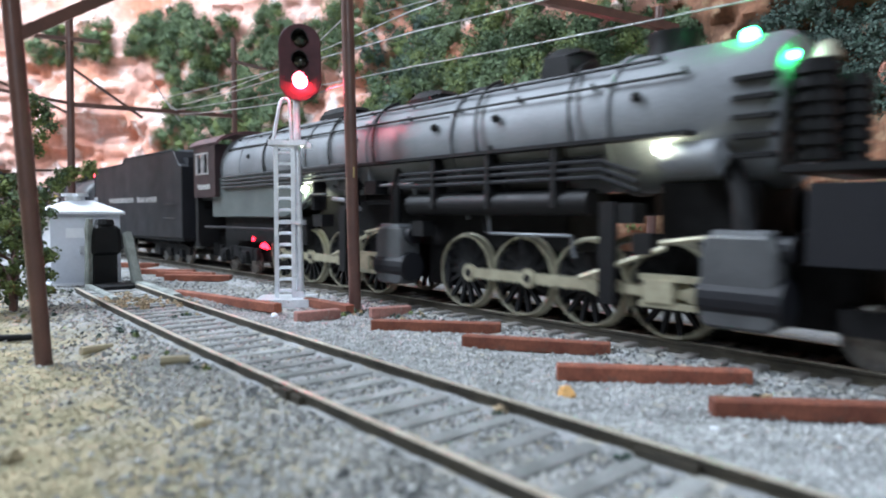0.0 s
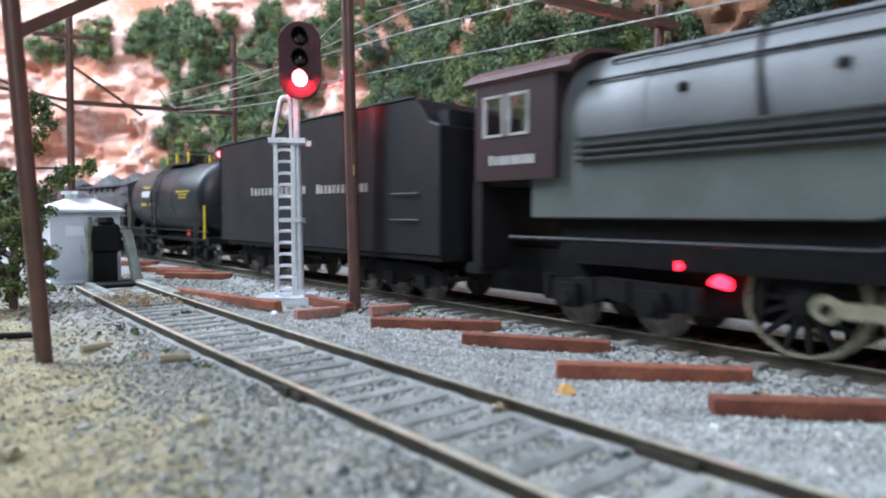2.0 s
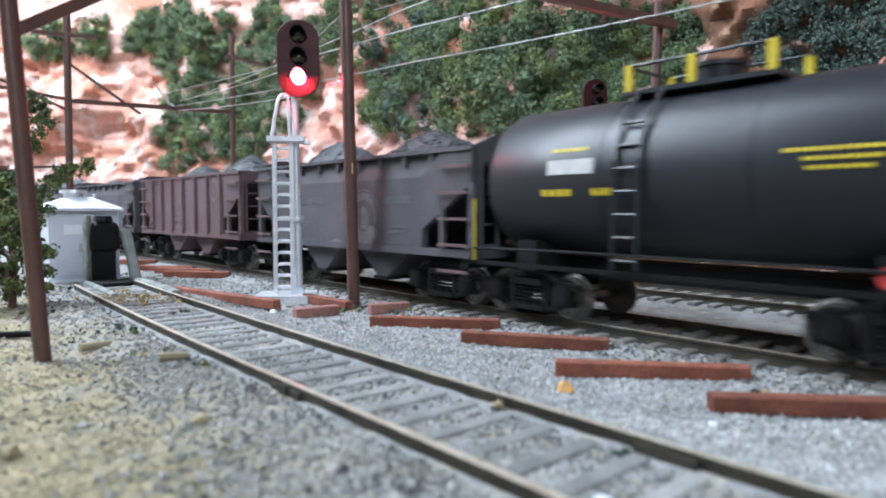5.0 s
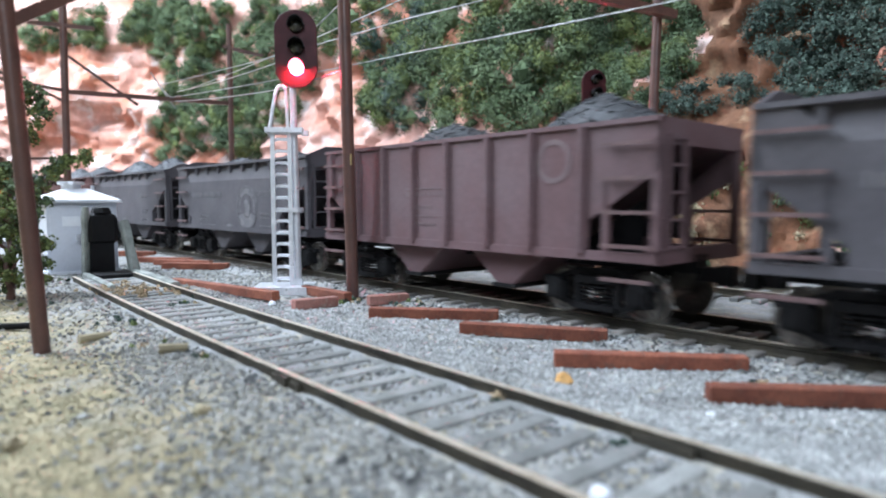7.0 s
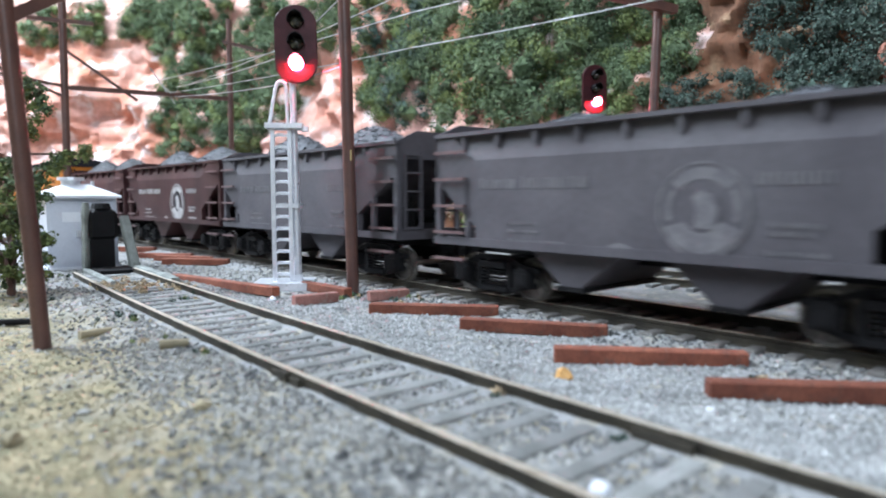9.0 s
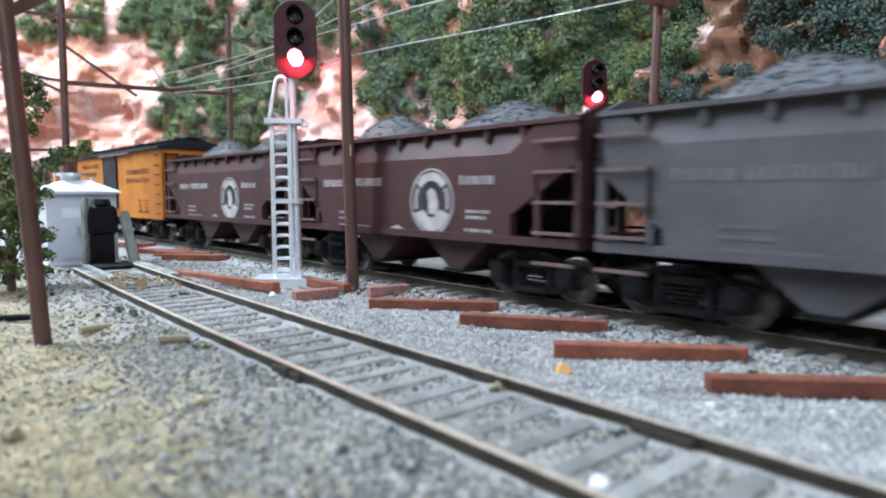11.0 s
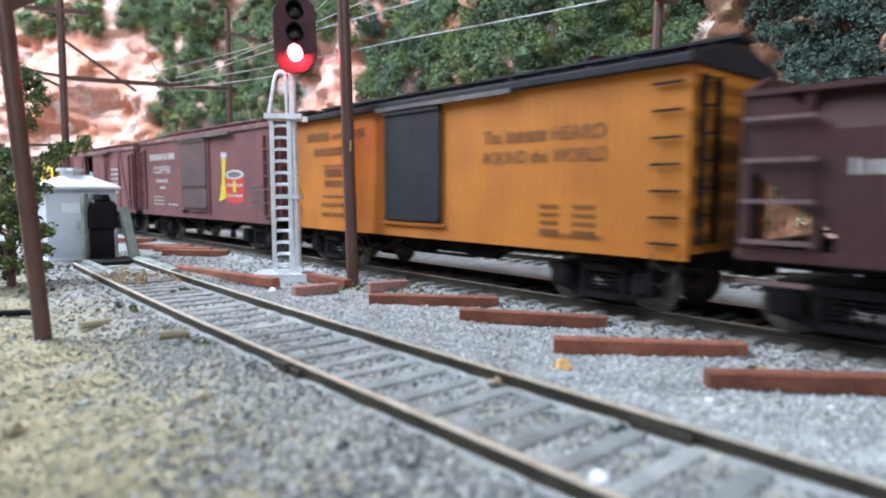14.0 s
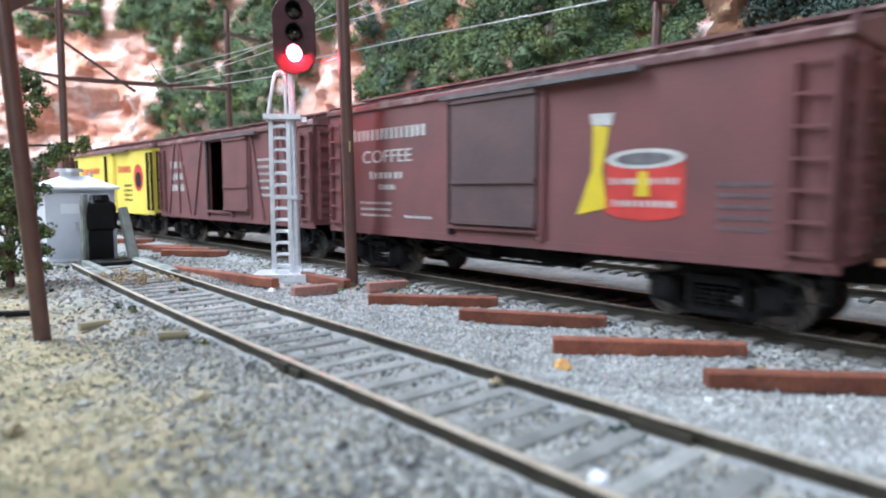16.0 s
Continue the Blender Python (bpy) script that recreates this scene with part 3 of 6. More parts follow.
# ---- loose stones ----
def make_stones():
    rng = random.Random(2)
    sets = {"ballast": ([], [], []), "dark_ballast": ([], [], []), "gravel": ([], [], []), "scatter": ([], [], [])}
    tries = 0
    while tries < 85000:
        tries += 1
        # nearer ground gets more stones
        d = 3.2 + 24 * rng.random() ** 1.7
        a = radians(rng.uniform(4, 80))
        x, y = -d * math.cos(a), d * math.sin(a)
        if y > 9.62 or y < 0.2 or math.hypot(x + 15.4, y - 7.95) < 0.95:
            continue
        mix = y + 3.2 * (noise.noise((x * 0.5, y * 0.5, 0)) * 0.4) + rng.gauss(0, 0.55)
        if mix < 2.4:
            name = "scatter" if rng.random() < 0.96 else "ballast"
        elif y > siding(x) + 1.1 and y < 8.7 and x > -14:
            name = "gravel"
        else:
            name = "ballast" if rng.random() < 0.86 else "scatter"
        if y > 8.75 + 0.2 * noise.noise((x, y, 30.0)):
            name = "dark_ballast" if rng.random() < 0.6 else "ballast"
        elif name == "ballast" and rng.random() < 0.3 + 0.9 * noise.noise((x * 0.9, y * 0.9, 21.0)):
            name = "dark_ballast"
        r = {"dark_ballast": rng.uniform(0.02, 0.045), "ballast": rng.uniform(0.022, 0.052), "gravel": rng.uniform(0.018, 0.042), "scatter": rng.uniform(0.01, 0.026)}[name]
        if rng.random() < 0.012:
            r *= 1.8
        if abs(abs(y - siding(x)) - 0.79) < 0.13 and x > -21:
            continue
        if abs(y - siding(x)) < 0.75 and x > -21:
            if rng.random() < 0.3:
                continue
            r = min(r, 0.03)
        vs, fs, mi = sets[name]
        b = len(vs)
        g, gf = grit(rng, r)
        z = bank(x, y) + r * 0.2
        vs.extend([(x + p, y + q, z + s) for p, q, s in g])
        fs.extend([tuple(b + k for k in f) for f in gf])
    mesh_stuff("ballast", *sets["ballast"][:2], [M_STONE], "loose grey ballast stones along the siding", "ballast")
    mesh_stuff("dark_ballast", *sets["dark_ballast"][:2], [M_DARK_STONE], "loose dark slate ballast stones along the siding", "ballast")
    mesh_stuff("gravel", *sets["gravel"][:2], [M_PALE_STONE], "fine pale grey gravel between the tracks", "gravel")
    mesh_stuff("scatter", *sets["scatter"][:2], [M_TAN_STONE], "tan and straw ground scatter", "scatter")


make_stones()


# ---- line-side things ----
# loose red-stained timbers: end a, end b on the ground
TIMBERS = [((-17.97, 5.78), (-13.76, 6.7)), ((-14.75, 7.98), (-12.87, 8.11)), ((-12.55, 6.65), (-12.46, 7.7)), ((-11.99, 8.23), (-11.76, 9.2)), ((-10.65, 7.27), (-8.7, 9.03)), ((-8.32, 7.63), (-6.17, 9.04)), ((-5.75, 7.12), (-3.76, 8.9)), ((-3.47, 7.17), (-1.7, 8.88)), ((-31.0, 7.3), (-29.2, 8.7)), ((-26.69, 7.18), (-24.9, 8.76)), ((-25.29, 7.5), (-23.2, 8.85)), ((-23.49, 7.24), (-21.7, 8.9))]
for i, ((ax, ay), (bx, by)) in enumerate(TIMBERS):
    l = math.dist((ax, ay), (bx, by))
    bm = B()
    box(bm, -l / 2, l / 2, -0.115, 0.115, 0, 0.23)
    bmesh.ops.bevel(bm, geom=bm.edges[:], offset=0.02, segments=1, affect="EDGES")
    for v in bm.verts:
        v.co += Vector((0, 0.012 * noise.noise(v.co * 3 + Vector((i, 0, 0))), 0.012 * noise.noise(v.co * 3 + Vector((0, i, 0)))))
    mx, my = (ax + bx) / 2 - 0.115 * (by - ay) / l, (ay + by) / 2 + 0.115 * (bx - ax) / l
    tagged(part("loose_timber", bm, M_PINK_TIE if i in (2, 3) else M_RED_TIE, m=P(mx, my, max(bank(mx, my), -0.3) - 0.01, 0, 0, math.degrees(math.atan2(by - ay, bx - ax)))), "faded pinkish crosstie lying loose on gravel" if i in (2, 3) else "red-brown stained crosstie lying loose on gravel", "timber", "loose timbers")


def small_stone(name, mat, x, y, r, label, category, flat=0.8):
    bm = B()
    bmesh.ops.create_icosphere(bm, subdivisions=2, radius=r)
    for v in bm.verts:
        v.co *= 1 + 0.55 * noise.noise(v.co / r * 1.6 + Vector((x, y, 0)))
        v.co.z *= flat
    tagged(part(name, bm, mat, m=P(x, y, bank(x, y) + r * 0.55 * flat)), label, category)


small_stone("pebble", material("ochre_chip", (0.62, 0.34, 0.12), (0.5, 0.28, 0.1), 0.8), -5.1, 6.5, 0.11, "ochre chip lying on the pale gravel", "pebble")
small_stone("pebble", M_WHITE, -2.74, 3.98, 0.08, "white chip lying between the siding rails", "pebble")
small_stone("pebble", M_WHITE, -13.1, 6.38, 0.09, "white chip beside the signal base", "pebble")
small_stone("pebble", M_WHITE, -3.3, 6.83, 0.055, "flat white chip on the pale gravel", "pebble", 0.4)
small_stone("pebble", M_TAN_STONE, -6.85, 2.48, 0.09, "tan lump lying on dry scatter", "pebble")
small_stone("pebble", M_TAN_STONE, -7.3, 0.8, 0.1, "dark tan lump lying on dry scatter", "pebble")
for x, y, l, a, mat, lab in ((-11.75, 2.53, 0.5, 100, M_TAN_STONE, "short tan stick lying on gravel"), (-14.2, 1.3, 1.6, 62, M_TRUCK, "dark length of pipe lying on the ground"), (-9.6, 3.1, 0.4, 70, M_TAN_STONE, "short tan twig lying on gravel")):
    bm = B()
    tube(bm, (-l / 2, 0, 0.06), (l / 2, 0, 0.06), 0.075, 0.06, seg=8)
    tagged(part("stick", bm, mat, m=P(x, y, bank(x, y), 0, 0, a), bevel=0.012), lab, "stick")


def mast(x, y, top, dx, dy, label, r=0.15):
    """A steel mast, slightly leaning."""
    t = thing("catenary_mast", P(x, y, 0), label, "mast", "catenary masts")
    bm = B()
    o = [(r * math.cos(a * math.pi / 7), r * math.sin(a * math.pi / 7)) for a in range(14)]
    vs = prism(bm, o, -0.6, top, "z")
    for v in vs:
        k = v.co.z / top
        v.co.x += dx * k
        v.co.y += dy * k
    part("post", bm, M_POLE, t, smooth=True)
    return t


def beam(parent, name, a, b, r, label=""):
    bm = B()
    a, b = Vector(a), Vector(b)
    q = (b - a).to_track_quat("X", "Z").to_matrix().to_4x4()
    box(bm, 0, (b - a).length, -r, r, -r, r, Matrix.Translation(a) @ q)
    return part(name, bm, M_POLE, parent, label, bevel=r * 0.2)


m1 = mast(-11.65, 1.74, 9.0, 0.0, -0.47, "tall rust-brown steel mast leaning a little beside the siding", r=0.125)
beam(m1, "brace", (0, -0.22, 4.75), (-0.55, 3.3, 7.2), 0.09)
beam(m1, "crossbeam", (0, -0.45, 8.5), (-0.6, 4.4, 8.3), 0.1)
m2 = mast(-13.4, 8.68, 8.6, 0.0, -0.22, "brown steel mast with a chipped paint spot")
bm = B()
box(bm, -0.03, 0.03, -0.01, 0.01, -0.13, 0.13)
part("paint_chip", bm, material("bare_brass_chip", (0.50, 0.37, 0.17), (0.4, 0.3, 0.14), 0.6, bump=0), m2, "bare yellow paint chip", P(0.152, -0.12, 3.1))
beam(m2, "crossbeam", (0.1, -0.25, 8.25), (2.5, 10.6, 8.05), 0.13, "brown steel portal beam")
m3 = mast(-11.35, 18.75, 8.8, 0.0, 0.3, "brown steel mast between the far track and the hill")
m4 = mast(-31.1, 5.85, 10.6, -0.4, 0.2, "thin brown mast of the far portal beside the relay case", r=0.15)
beam(m4, "crossarm", (-1.0, -1.0, 9.6), (0.3, 1.2, 9.45), 0.08)
beam(m4, "crossbeam", (-0.25, 0.1, 6.75), (0.6, 6.9, 6.85), 0.09)
beam(m4, "brace", (-0.3, 0.1, 8.4), (0.2, 2.9, 6.4), 0.055)
beam(m4, "side_beam", (-0.2, 0, 6.8), (-0.9, -8, 7.7), 0.06)
beam(m4, "side_brace", (-0.3, 0, 6.4), (-0.9, -6, 9.0), 0.05)
m5 = mast(-30.5, 12.85, 10.7, -0.3, 0.15, "thin brown mast of the far portal behind the train", r=0.13)
beam(m5, "crossarm", (-0.3, -0.2, 9.6), (0.3, 1.6, 9.3), 0.07)


def wire(label, pts, r=0.018):
    cu = B()
    fine = []
    for a, b in zip(pts, pts[1:]):
        a, b = Vector(a), Vector(b)
        for k in range(8):
            s = k / 8
            fine.append(a.lerp(b, s) - Vector((0, 0, 0.25 * s * (1 - s) * (b - a).length / 14)))
    fine.append(Vector(pts[-1]))
    pipe(cu, fine, r, 5)
    tagged(part("overhead_wire", cu, M_WIRE), label, "wire", "overhead wires")


wire("pale contact wire sagging over the main line", [(-31, 10.1, 6.9), (-13.2, 10.5, 5.95), (-2, 10.6, 5.45), (20, 10.7, 5.9)])
wire("pale messenger wire over the main line", [(-31, 9.6, 7.4), (-13.2, 10.4, 6.8), (-2, 10.6, 6.3), (20, 10.7, 6.9)])
wire("pale upper feeder wire over the main line", [(-33, 11.9, 7.8), (-13.2, 10.2, 7.25), (-2, 10.4, 7.3), (20, 10.7, 7.4)])
wire("pale pull-off wire between the masts", [(-35.1, 11.9, 7.9), (-18.6, 9.4, 6.4), (-13.4, 8.6, 7.0)])
wire("pale lower pull-off wire between the masts", [(-37.8, 11.9, 8.5), (-30.5, 10.3, 6.7), (-16.6, 8.6, 5.25), (-13.4, 8.6, 5.3)])
wire("pale bent pull-off rod", [(-31.8, 9.6, 8.1), (-31.0, 10.4, 6.45)], 0.035)
wire("thin wire crossing above the main line", [(-13.2, 9.2, 7.0), (-9, 13.5, 8.6)], 0.015)


def signal(m, k, label, lit):
    """A colour-light signal: ladder, mast, cage and a three-lamp head. k scales the whole."""
    t = thing("railway_signal", m, label, "signal", "signals")

    def pt(name, bm, mat, lab="", parent=None, bevel=0.0, smooth=False):
        bm.transform(Matrix.Scale(k, 4))
        return part(name, bm, mat, parent or t, lab, smooth=smooth, bevel=bevel)

    bm = B()
    box(bm, -0.98, 0.52, -0.66, 0.58, -0.3, -0.1)
    pt("base_plate", bm, M_ALU, bevel=0.03)
    bm = B()
    tube(bm, (0.1, 0, -0.15), (0.04, 0, 5.1), 0.105, 0.085, seg=14)
    box(bm, -0.02, 0.22, -0.12, 0.12, -0.13, 0.06)
    tube(bm, (0.08, 0, 1.80), (0.08, 0, 1.93), 0.19, seg=12)
    pt("mast", bm, M_ALU, smooth=True)
    for x in (-0.475, -0.04):
        bm = B()
        box(bm, x - 0.06, x + 0.045, -0.17, -0.06, -0.13, 3.9)
        pt("ladder_rail", bm, M_ALU, bevel=0.01)
    for i in range(13):
        bm = B()
        pipe(bm, [(-0.46, -0.11, 0.05 + i * 0.3), (-0.36, -0.13, 0.09 + i * 0.3), (-0.14, -0.13, 0.09 + i * 0.3), (-0.05, -0.11, 0.05 + i * 0.3)], 0.042, 7)
        pt("rung", bm, M_ALU)
    bm = B()
    box(bm, -0.64, 0.3, -0.35, 0.3, 3.85, 3.98)
    box(bm, 0.25, 0.42, -0.1, 0.1, 3.80, 3.93)
    pt("platform", bm, M_ALU, bevel=0.015)
    bm = B()
    for y in (-0.3,):
        pipe(bm, [(-0.52, y, 3.95), (-0.36, y, 4.82), (-0.31, y, 4.97), (-0.25, y, 5.02), (-0.17, y, 5.02), (-0.11, y, 4.96), (-0.09, y, 4.82), (-0.06, y, 3.95)], 0.045, 7)
    pt("cage", bm, M_ALU)
    bm = B()
    box(bm, -0.42, 0.16, -0.22, -0.1, 1.82, 1.92)
    pt("bracket", bm, M_ALU, bevel=0.01)
    # head: a tall oval target with hooded lamps
    bm = B()
    o = []
    for i in range(24):
        a = 2 * math.pi * i / 24
        o.append((0.16 + 0.54 * math.cos(a), 5.97 + (0.46 if math.sin(a) > 0 else -0.46) + 0.52 * math.sin(a)))
    prism(bm, o, -0.22, -0.12)
    pt("target", bm, M_HEAD, "dark maroon oval target plate", bevel=0.012)
    bm = B()
    box(bm, -0.11, 0.44, -0.12, 0.3, 5.2, 6.75)
    pt("lamp_housing", bm, M_BLACK, bevel=0.05)
    for z, mat, name in ((5.47, G_RED if lit else M_LENS_RED, "red_lens"), (5.98, M_LENS_DARK, "amber_lens"), (6.52, M_LENS_DARK, "green_lens")):
        bm = B()
        lathe(bm, [(-0.22, 0.18), (-0.27, 0.175), (-0.34, 0.13), (-0.38, 0.02)], "y", 16, at=(0.18, 0, z))
        pt(name, bm, mat, "lit red lens" if name == "red_lens" else "dark unlit lens", smooth=True)
        if name == "red_lens":
            bm = B()
            lathe(bm, [(-0.3, 0.17), (-0.45, 0.165), (-0.53, 0.11), (-0.56, 0.01)], "y", 16, at=(0.18, 0, z))
            pt("lamp_bulb", bm, G_RED_CORE, "white-hot pink bulb", smooth=True)
        bm = B()
        n = 12
        for i in range(n):
            a0, a1 = math.pi * (-0.02 + 1.04 * i / n), math.pi * (-0.02 + 1.04 * (i + 1) / n)
            q = []
            for a, r, y in ((a0, 0.21, -0.2), (a1, 0.21, -0.2), (a1, 0.215, -0.62 + 0.12 * abs(math.cos(a1))), (a0, 0.215, -0.62 + 0.12 * abs(math.cos(a0)))):
                q.append(bm.verts.new((0.18 + r * math.cos(a), y, z + r * math.sin(a))))
            bm.faces.new(q)
        bmesh.ops.remove_doubles(bm, verts=bm.verts[:], dist=0.004)
        bmesh.ops.solidify(bm, geom=bm.faces[:], thickness=0.025)
        pt("hood", bm, M_BLACK, smooth=True)
    return t


signal(P(-15.25, 8.06, bank(-15.25, 8.06) + 0.28, 0, 0, 55), 1.0, "silver ladder signal with a black head showing red", True)
signal(P(-14.3, 19.45, 0.6, 0, 0, 64), 0.9, "silver ladder signal behind the far track showing red", True)
bm = B()
box(bm, -0.9, 0.9, -0.9, 0.9, -1.6, 0)
tagged(part("stone_plinth", bm, M_EARTH, m=P(-14.3, 19.45, 0.35, 0, 0, 20), bevel=0.1), "rust-coloured earth plinth under the far signal", "plinth")


def relay_case():
    t = thing("relay_case", P(-24.45, 4.9, bank(-24.4, 4.9)), "white and pale grey metal relay case with hipped roof", "relay case")
    bm = B()
    box(bm, -0.75, 0.72, -1.05, 1.02, 0.06, 2.4)
    part("body", bm, M_GREYBLUE, t, bevel=0.02)
    bm = B()
    box(bm, -0.82, 0.80, -1.12, 1.1, -0.25, 0.12)
    part("plinth", bm, M_WHITE, t, "white plinth", bevel=0.03)
    bm = B()
    box(bm, -1.0, 0.98, -1.34, 1.12, 2.38, 2.46)
    lo = [bm.verts.new(v) for v in ((-1.0, -1.34, 2.46), (0.98, -1.34, 2.46), (0.98, 1.12, 2.46), (-1.0, 1.12, 2.46))]
    hi = [bm.verts.new(v) for v in ((-0.22, -0.35, 2.84), (0.22, -0.35, 2.84), (0.22, 0.3, 2.84), (-0.22, 0.3, 2.84))]
    for i in range(4):
        bm.faces.new((lo[i], lo[(i + 1) % 4], hi[(i + 1) % 4], hi[i]))
    bm.faces.new(hi)
    part("roof", bm, M_WHITE, t, "white hipped roof")
    bm = B()
    tube(bm, (0, -0.18, 2.78), (0, -0.18, 2.97), 0.3, 0.3, seg=16)
    tube(bm, (0, -0.18, 2.97), (0, -0.18, 3.07), 0.42, 0.4, seg=16)
    tube(bm, (0.2, 0.42, 2.6), (0.2, 0.42, 2.95), 0.06, 0.06, seg=8)
    part("roof_vent", bm, M_ALU, t, "silver roof vent", bevel=0.015)
    bm = B()
    box(bm, 0.74, 0.765, -0.62, -0.06, 1.6, 1.92)
    part("notice", bm, M_WHITE, t, "small white notice")
    bm = B()
    box(bm, 0.72, 0.75, -0.95, 0.92, 0.25, 2.28)
    part("door", bm, M_GREYBLUE, t, bevel=0.012)
    bm = B()
    box(bm, 0.74, 0.9, -0.24, -0.1, 1.12, 1.32)
    part("handle", bm, M_ALU, t, "silver handle", bevel=0.01)


relay_case()


def bumper():
    t = thing("bumping_post", P(-21.9, 4.95, bank(-21.9, 4.9)), "black bumping post with weathered grey struts at the siding's end", "bumper")
    bm = B()
    prism(bm, [(-0.34, 1.06), (0.46, 1.06), (0.5, 1.3), (0.48, 1.86), (0.38, 2.06), (-0.26, 2.06), (-0.36, 1.86), (-0.38, 1.3)], -0.28, 0.28, "x")
    part("buffer_head", bm, M_BLACK, t, bevel=0.12)
    bm = B()
    tube(bm, (0, 0.06, 2.04), (0, 0.06, 2.2), 0.3, 0.24, seg=14)
    part("cap", bm, M_BLACK, t, bevel=0.05)
    bm = B()
    box(bm, -0.22, 0.22, -0.3, 0.36, -0.15, 1.1)
    part("stem", bm, M_BLACK, t, bevel=0.06)
    bm = B()
    box(bm, 0.3, 1.5, -0.35, 0.8, -0.2, 0.24)
    part("base_block", bm, M_BLACK, t, bevel=0.05)
    grey = material("weathered_grey_timber", (0.25, 0.27, 0.25), (0.14, 0.15, 0.14), 0.85, scale=2, fine=16, contrast=0.45)

    def worn(name, a, b, w, h):
        """A worn bar from a to b, a little uneven along its length."""
        a, b = Vector(a), Vector(b)
        bm = B()
        n = 7
        l = (b - a).length
        rings = []
        for i in range(n + 1):
            k = 1 - 0.18 * noise.noise((i * 0.9, a.y * 3, 1.0)) - 0.1 * (i in (0, n))
            rings.append([bm.verts.new((l * i / n, u * w * k, v * h * k)) for u, v in ((-1, -0.6), (-0.6, -1), (0.6, -1), (1, -0.6), (1, 0.6), (0.6, 1), (-0.6, 1), (-1, 0.6))])
        for p, q in zip(rings, rings[1:]):
            for i in range(8):
                bm.faces.new((p[i], q[i], q[(i + 1) % 8], p[(i + 1) % 8]))
        bm.faces.new(rings[0])
        bm.faces.new(rings[-1][::-1])
        bm.transform(Matrix.Translation(a) @ (b - a).to_track_quat("X", "Z").to_matrix().to_4x4())
        bmesh.ops.recalc_face_normals(bm, faces=bm.faces[:])
        part(name, bm, grey, t, "weathered grey " + name)

    worn("strut", (0.0, -0.42, -0.1), (0.1, -0.38, 2.22), 0.09, 0.12)
    worn("skid", (-0.1, -0.42, 0.12), (4.1, -0.66, 0.16), 0.09, 0.1)
    worn("strut", (0.9, 0.8, -0.1), (0.2, 0.66, 1.78), 0.13, 0.12)
    worn("skid", (0.6, 0.8, 0.14), (5.3, 0.5, 0.2), 0.14, 0.16)


bumper()


def leafy(name, m, label, trunk_top, clusters, seed, leaf=0.085):
    """A small model tree: bent trunk, limbs to each cluster, clumps of leaves."""
    rng = random.Random(seed)
    t = thing(name, m, label, "tree" if "tree" in name else "bush")
    bm = B()
    pts = [Vector((0, 0, -0.4))]
    for i in range(1, 7):
        k = i / 6
        pts.append(Vector((trunk_top[0] * k + 0.1 * math.sin(k * 5), trunk_top[1] * k + 0.08 * math.cos(k * 7), trunk_top[2] * k)))
    for i, (a, b) in enumerate(zip(pts, pts[1:])):
        tube(bm, a, b, 0.1 * (1 - i / 8), 0.1 * (1 - (i + 1) / 8), seg=7)
    part("trunk", bm, M_POLE, t)
    for x, y, z, r in clusters:
        near = min(pts, key=lambda q: (q - Vector((x, y, z - 0.5))).length)
        bm = B()
        tube(bm, near, (x, y, z), 0.04, 0.015, seg=5)
        part("limb", bm, M_POLE, t)
    vs, fs, mi = [], [], []
    for x, y, z, r in clusters:
        for _ in range(int(10 * r / 0.4)):
            c = (x + rng.gauss(0, r * 0.55), y + rng.gauss(0, r * 0.55), z + rng.gauss(0, r * 0.5))
            tuft(rng, vs, fs, mi, c, rng.uniform(0.13, 0.26), leaf, 60, 0 if rng.random() < 0.45 else 1, (0, 0))
    mesh_stuff("crown", vs, fs, [M_LEAF, M_LEAF_Y], "", "", mi, t)


leafy("tree", P(-18.9, 2.2, bank(-19, 1.7)), "thin model tree with green leaf clumps beside the mast", (0.2, 0.35, 5.1),
      [(0.2, 0.55, 5.0, 0.28), (0.25, 0.6, 4.55, 0.28), (0.1, 0.45, 4.0, 0.24), (0.9, 1.15, 3.25, 0.2), (0.6, 0.9, 2.95, 0.22), (1.4, 1.6, 3.4, 0.14), (0.3, 0.4, 2.6, 0.3), (0.0, -0.1, 3.0, 0.4)], 3)
leafy("bush", P(-18.3, 2.12, bank(-19, 1.4)), "bushy green shrub on the tan ground beside the mast", (0.0, 0.1, 1.8),
      [(0, 0, 0.7, 0.5), (0.1, 0.35, 1.2, 0.5), (-0.2, -0.4, 1.5, 0.6), (0.1, 0.2, 1.9, 0.5), (0.2, 0.4, 2.3, 0.4), (-0.2, -0.5, 2.4, 0.6), (0.2, 0.5, 0.9, 0.35), (0.0, -0.8, 0.9, 0.7), (0, -0.9, 1.9, 0.7)], 5)


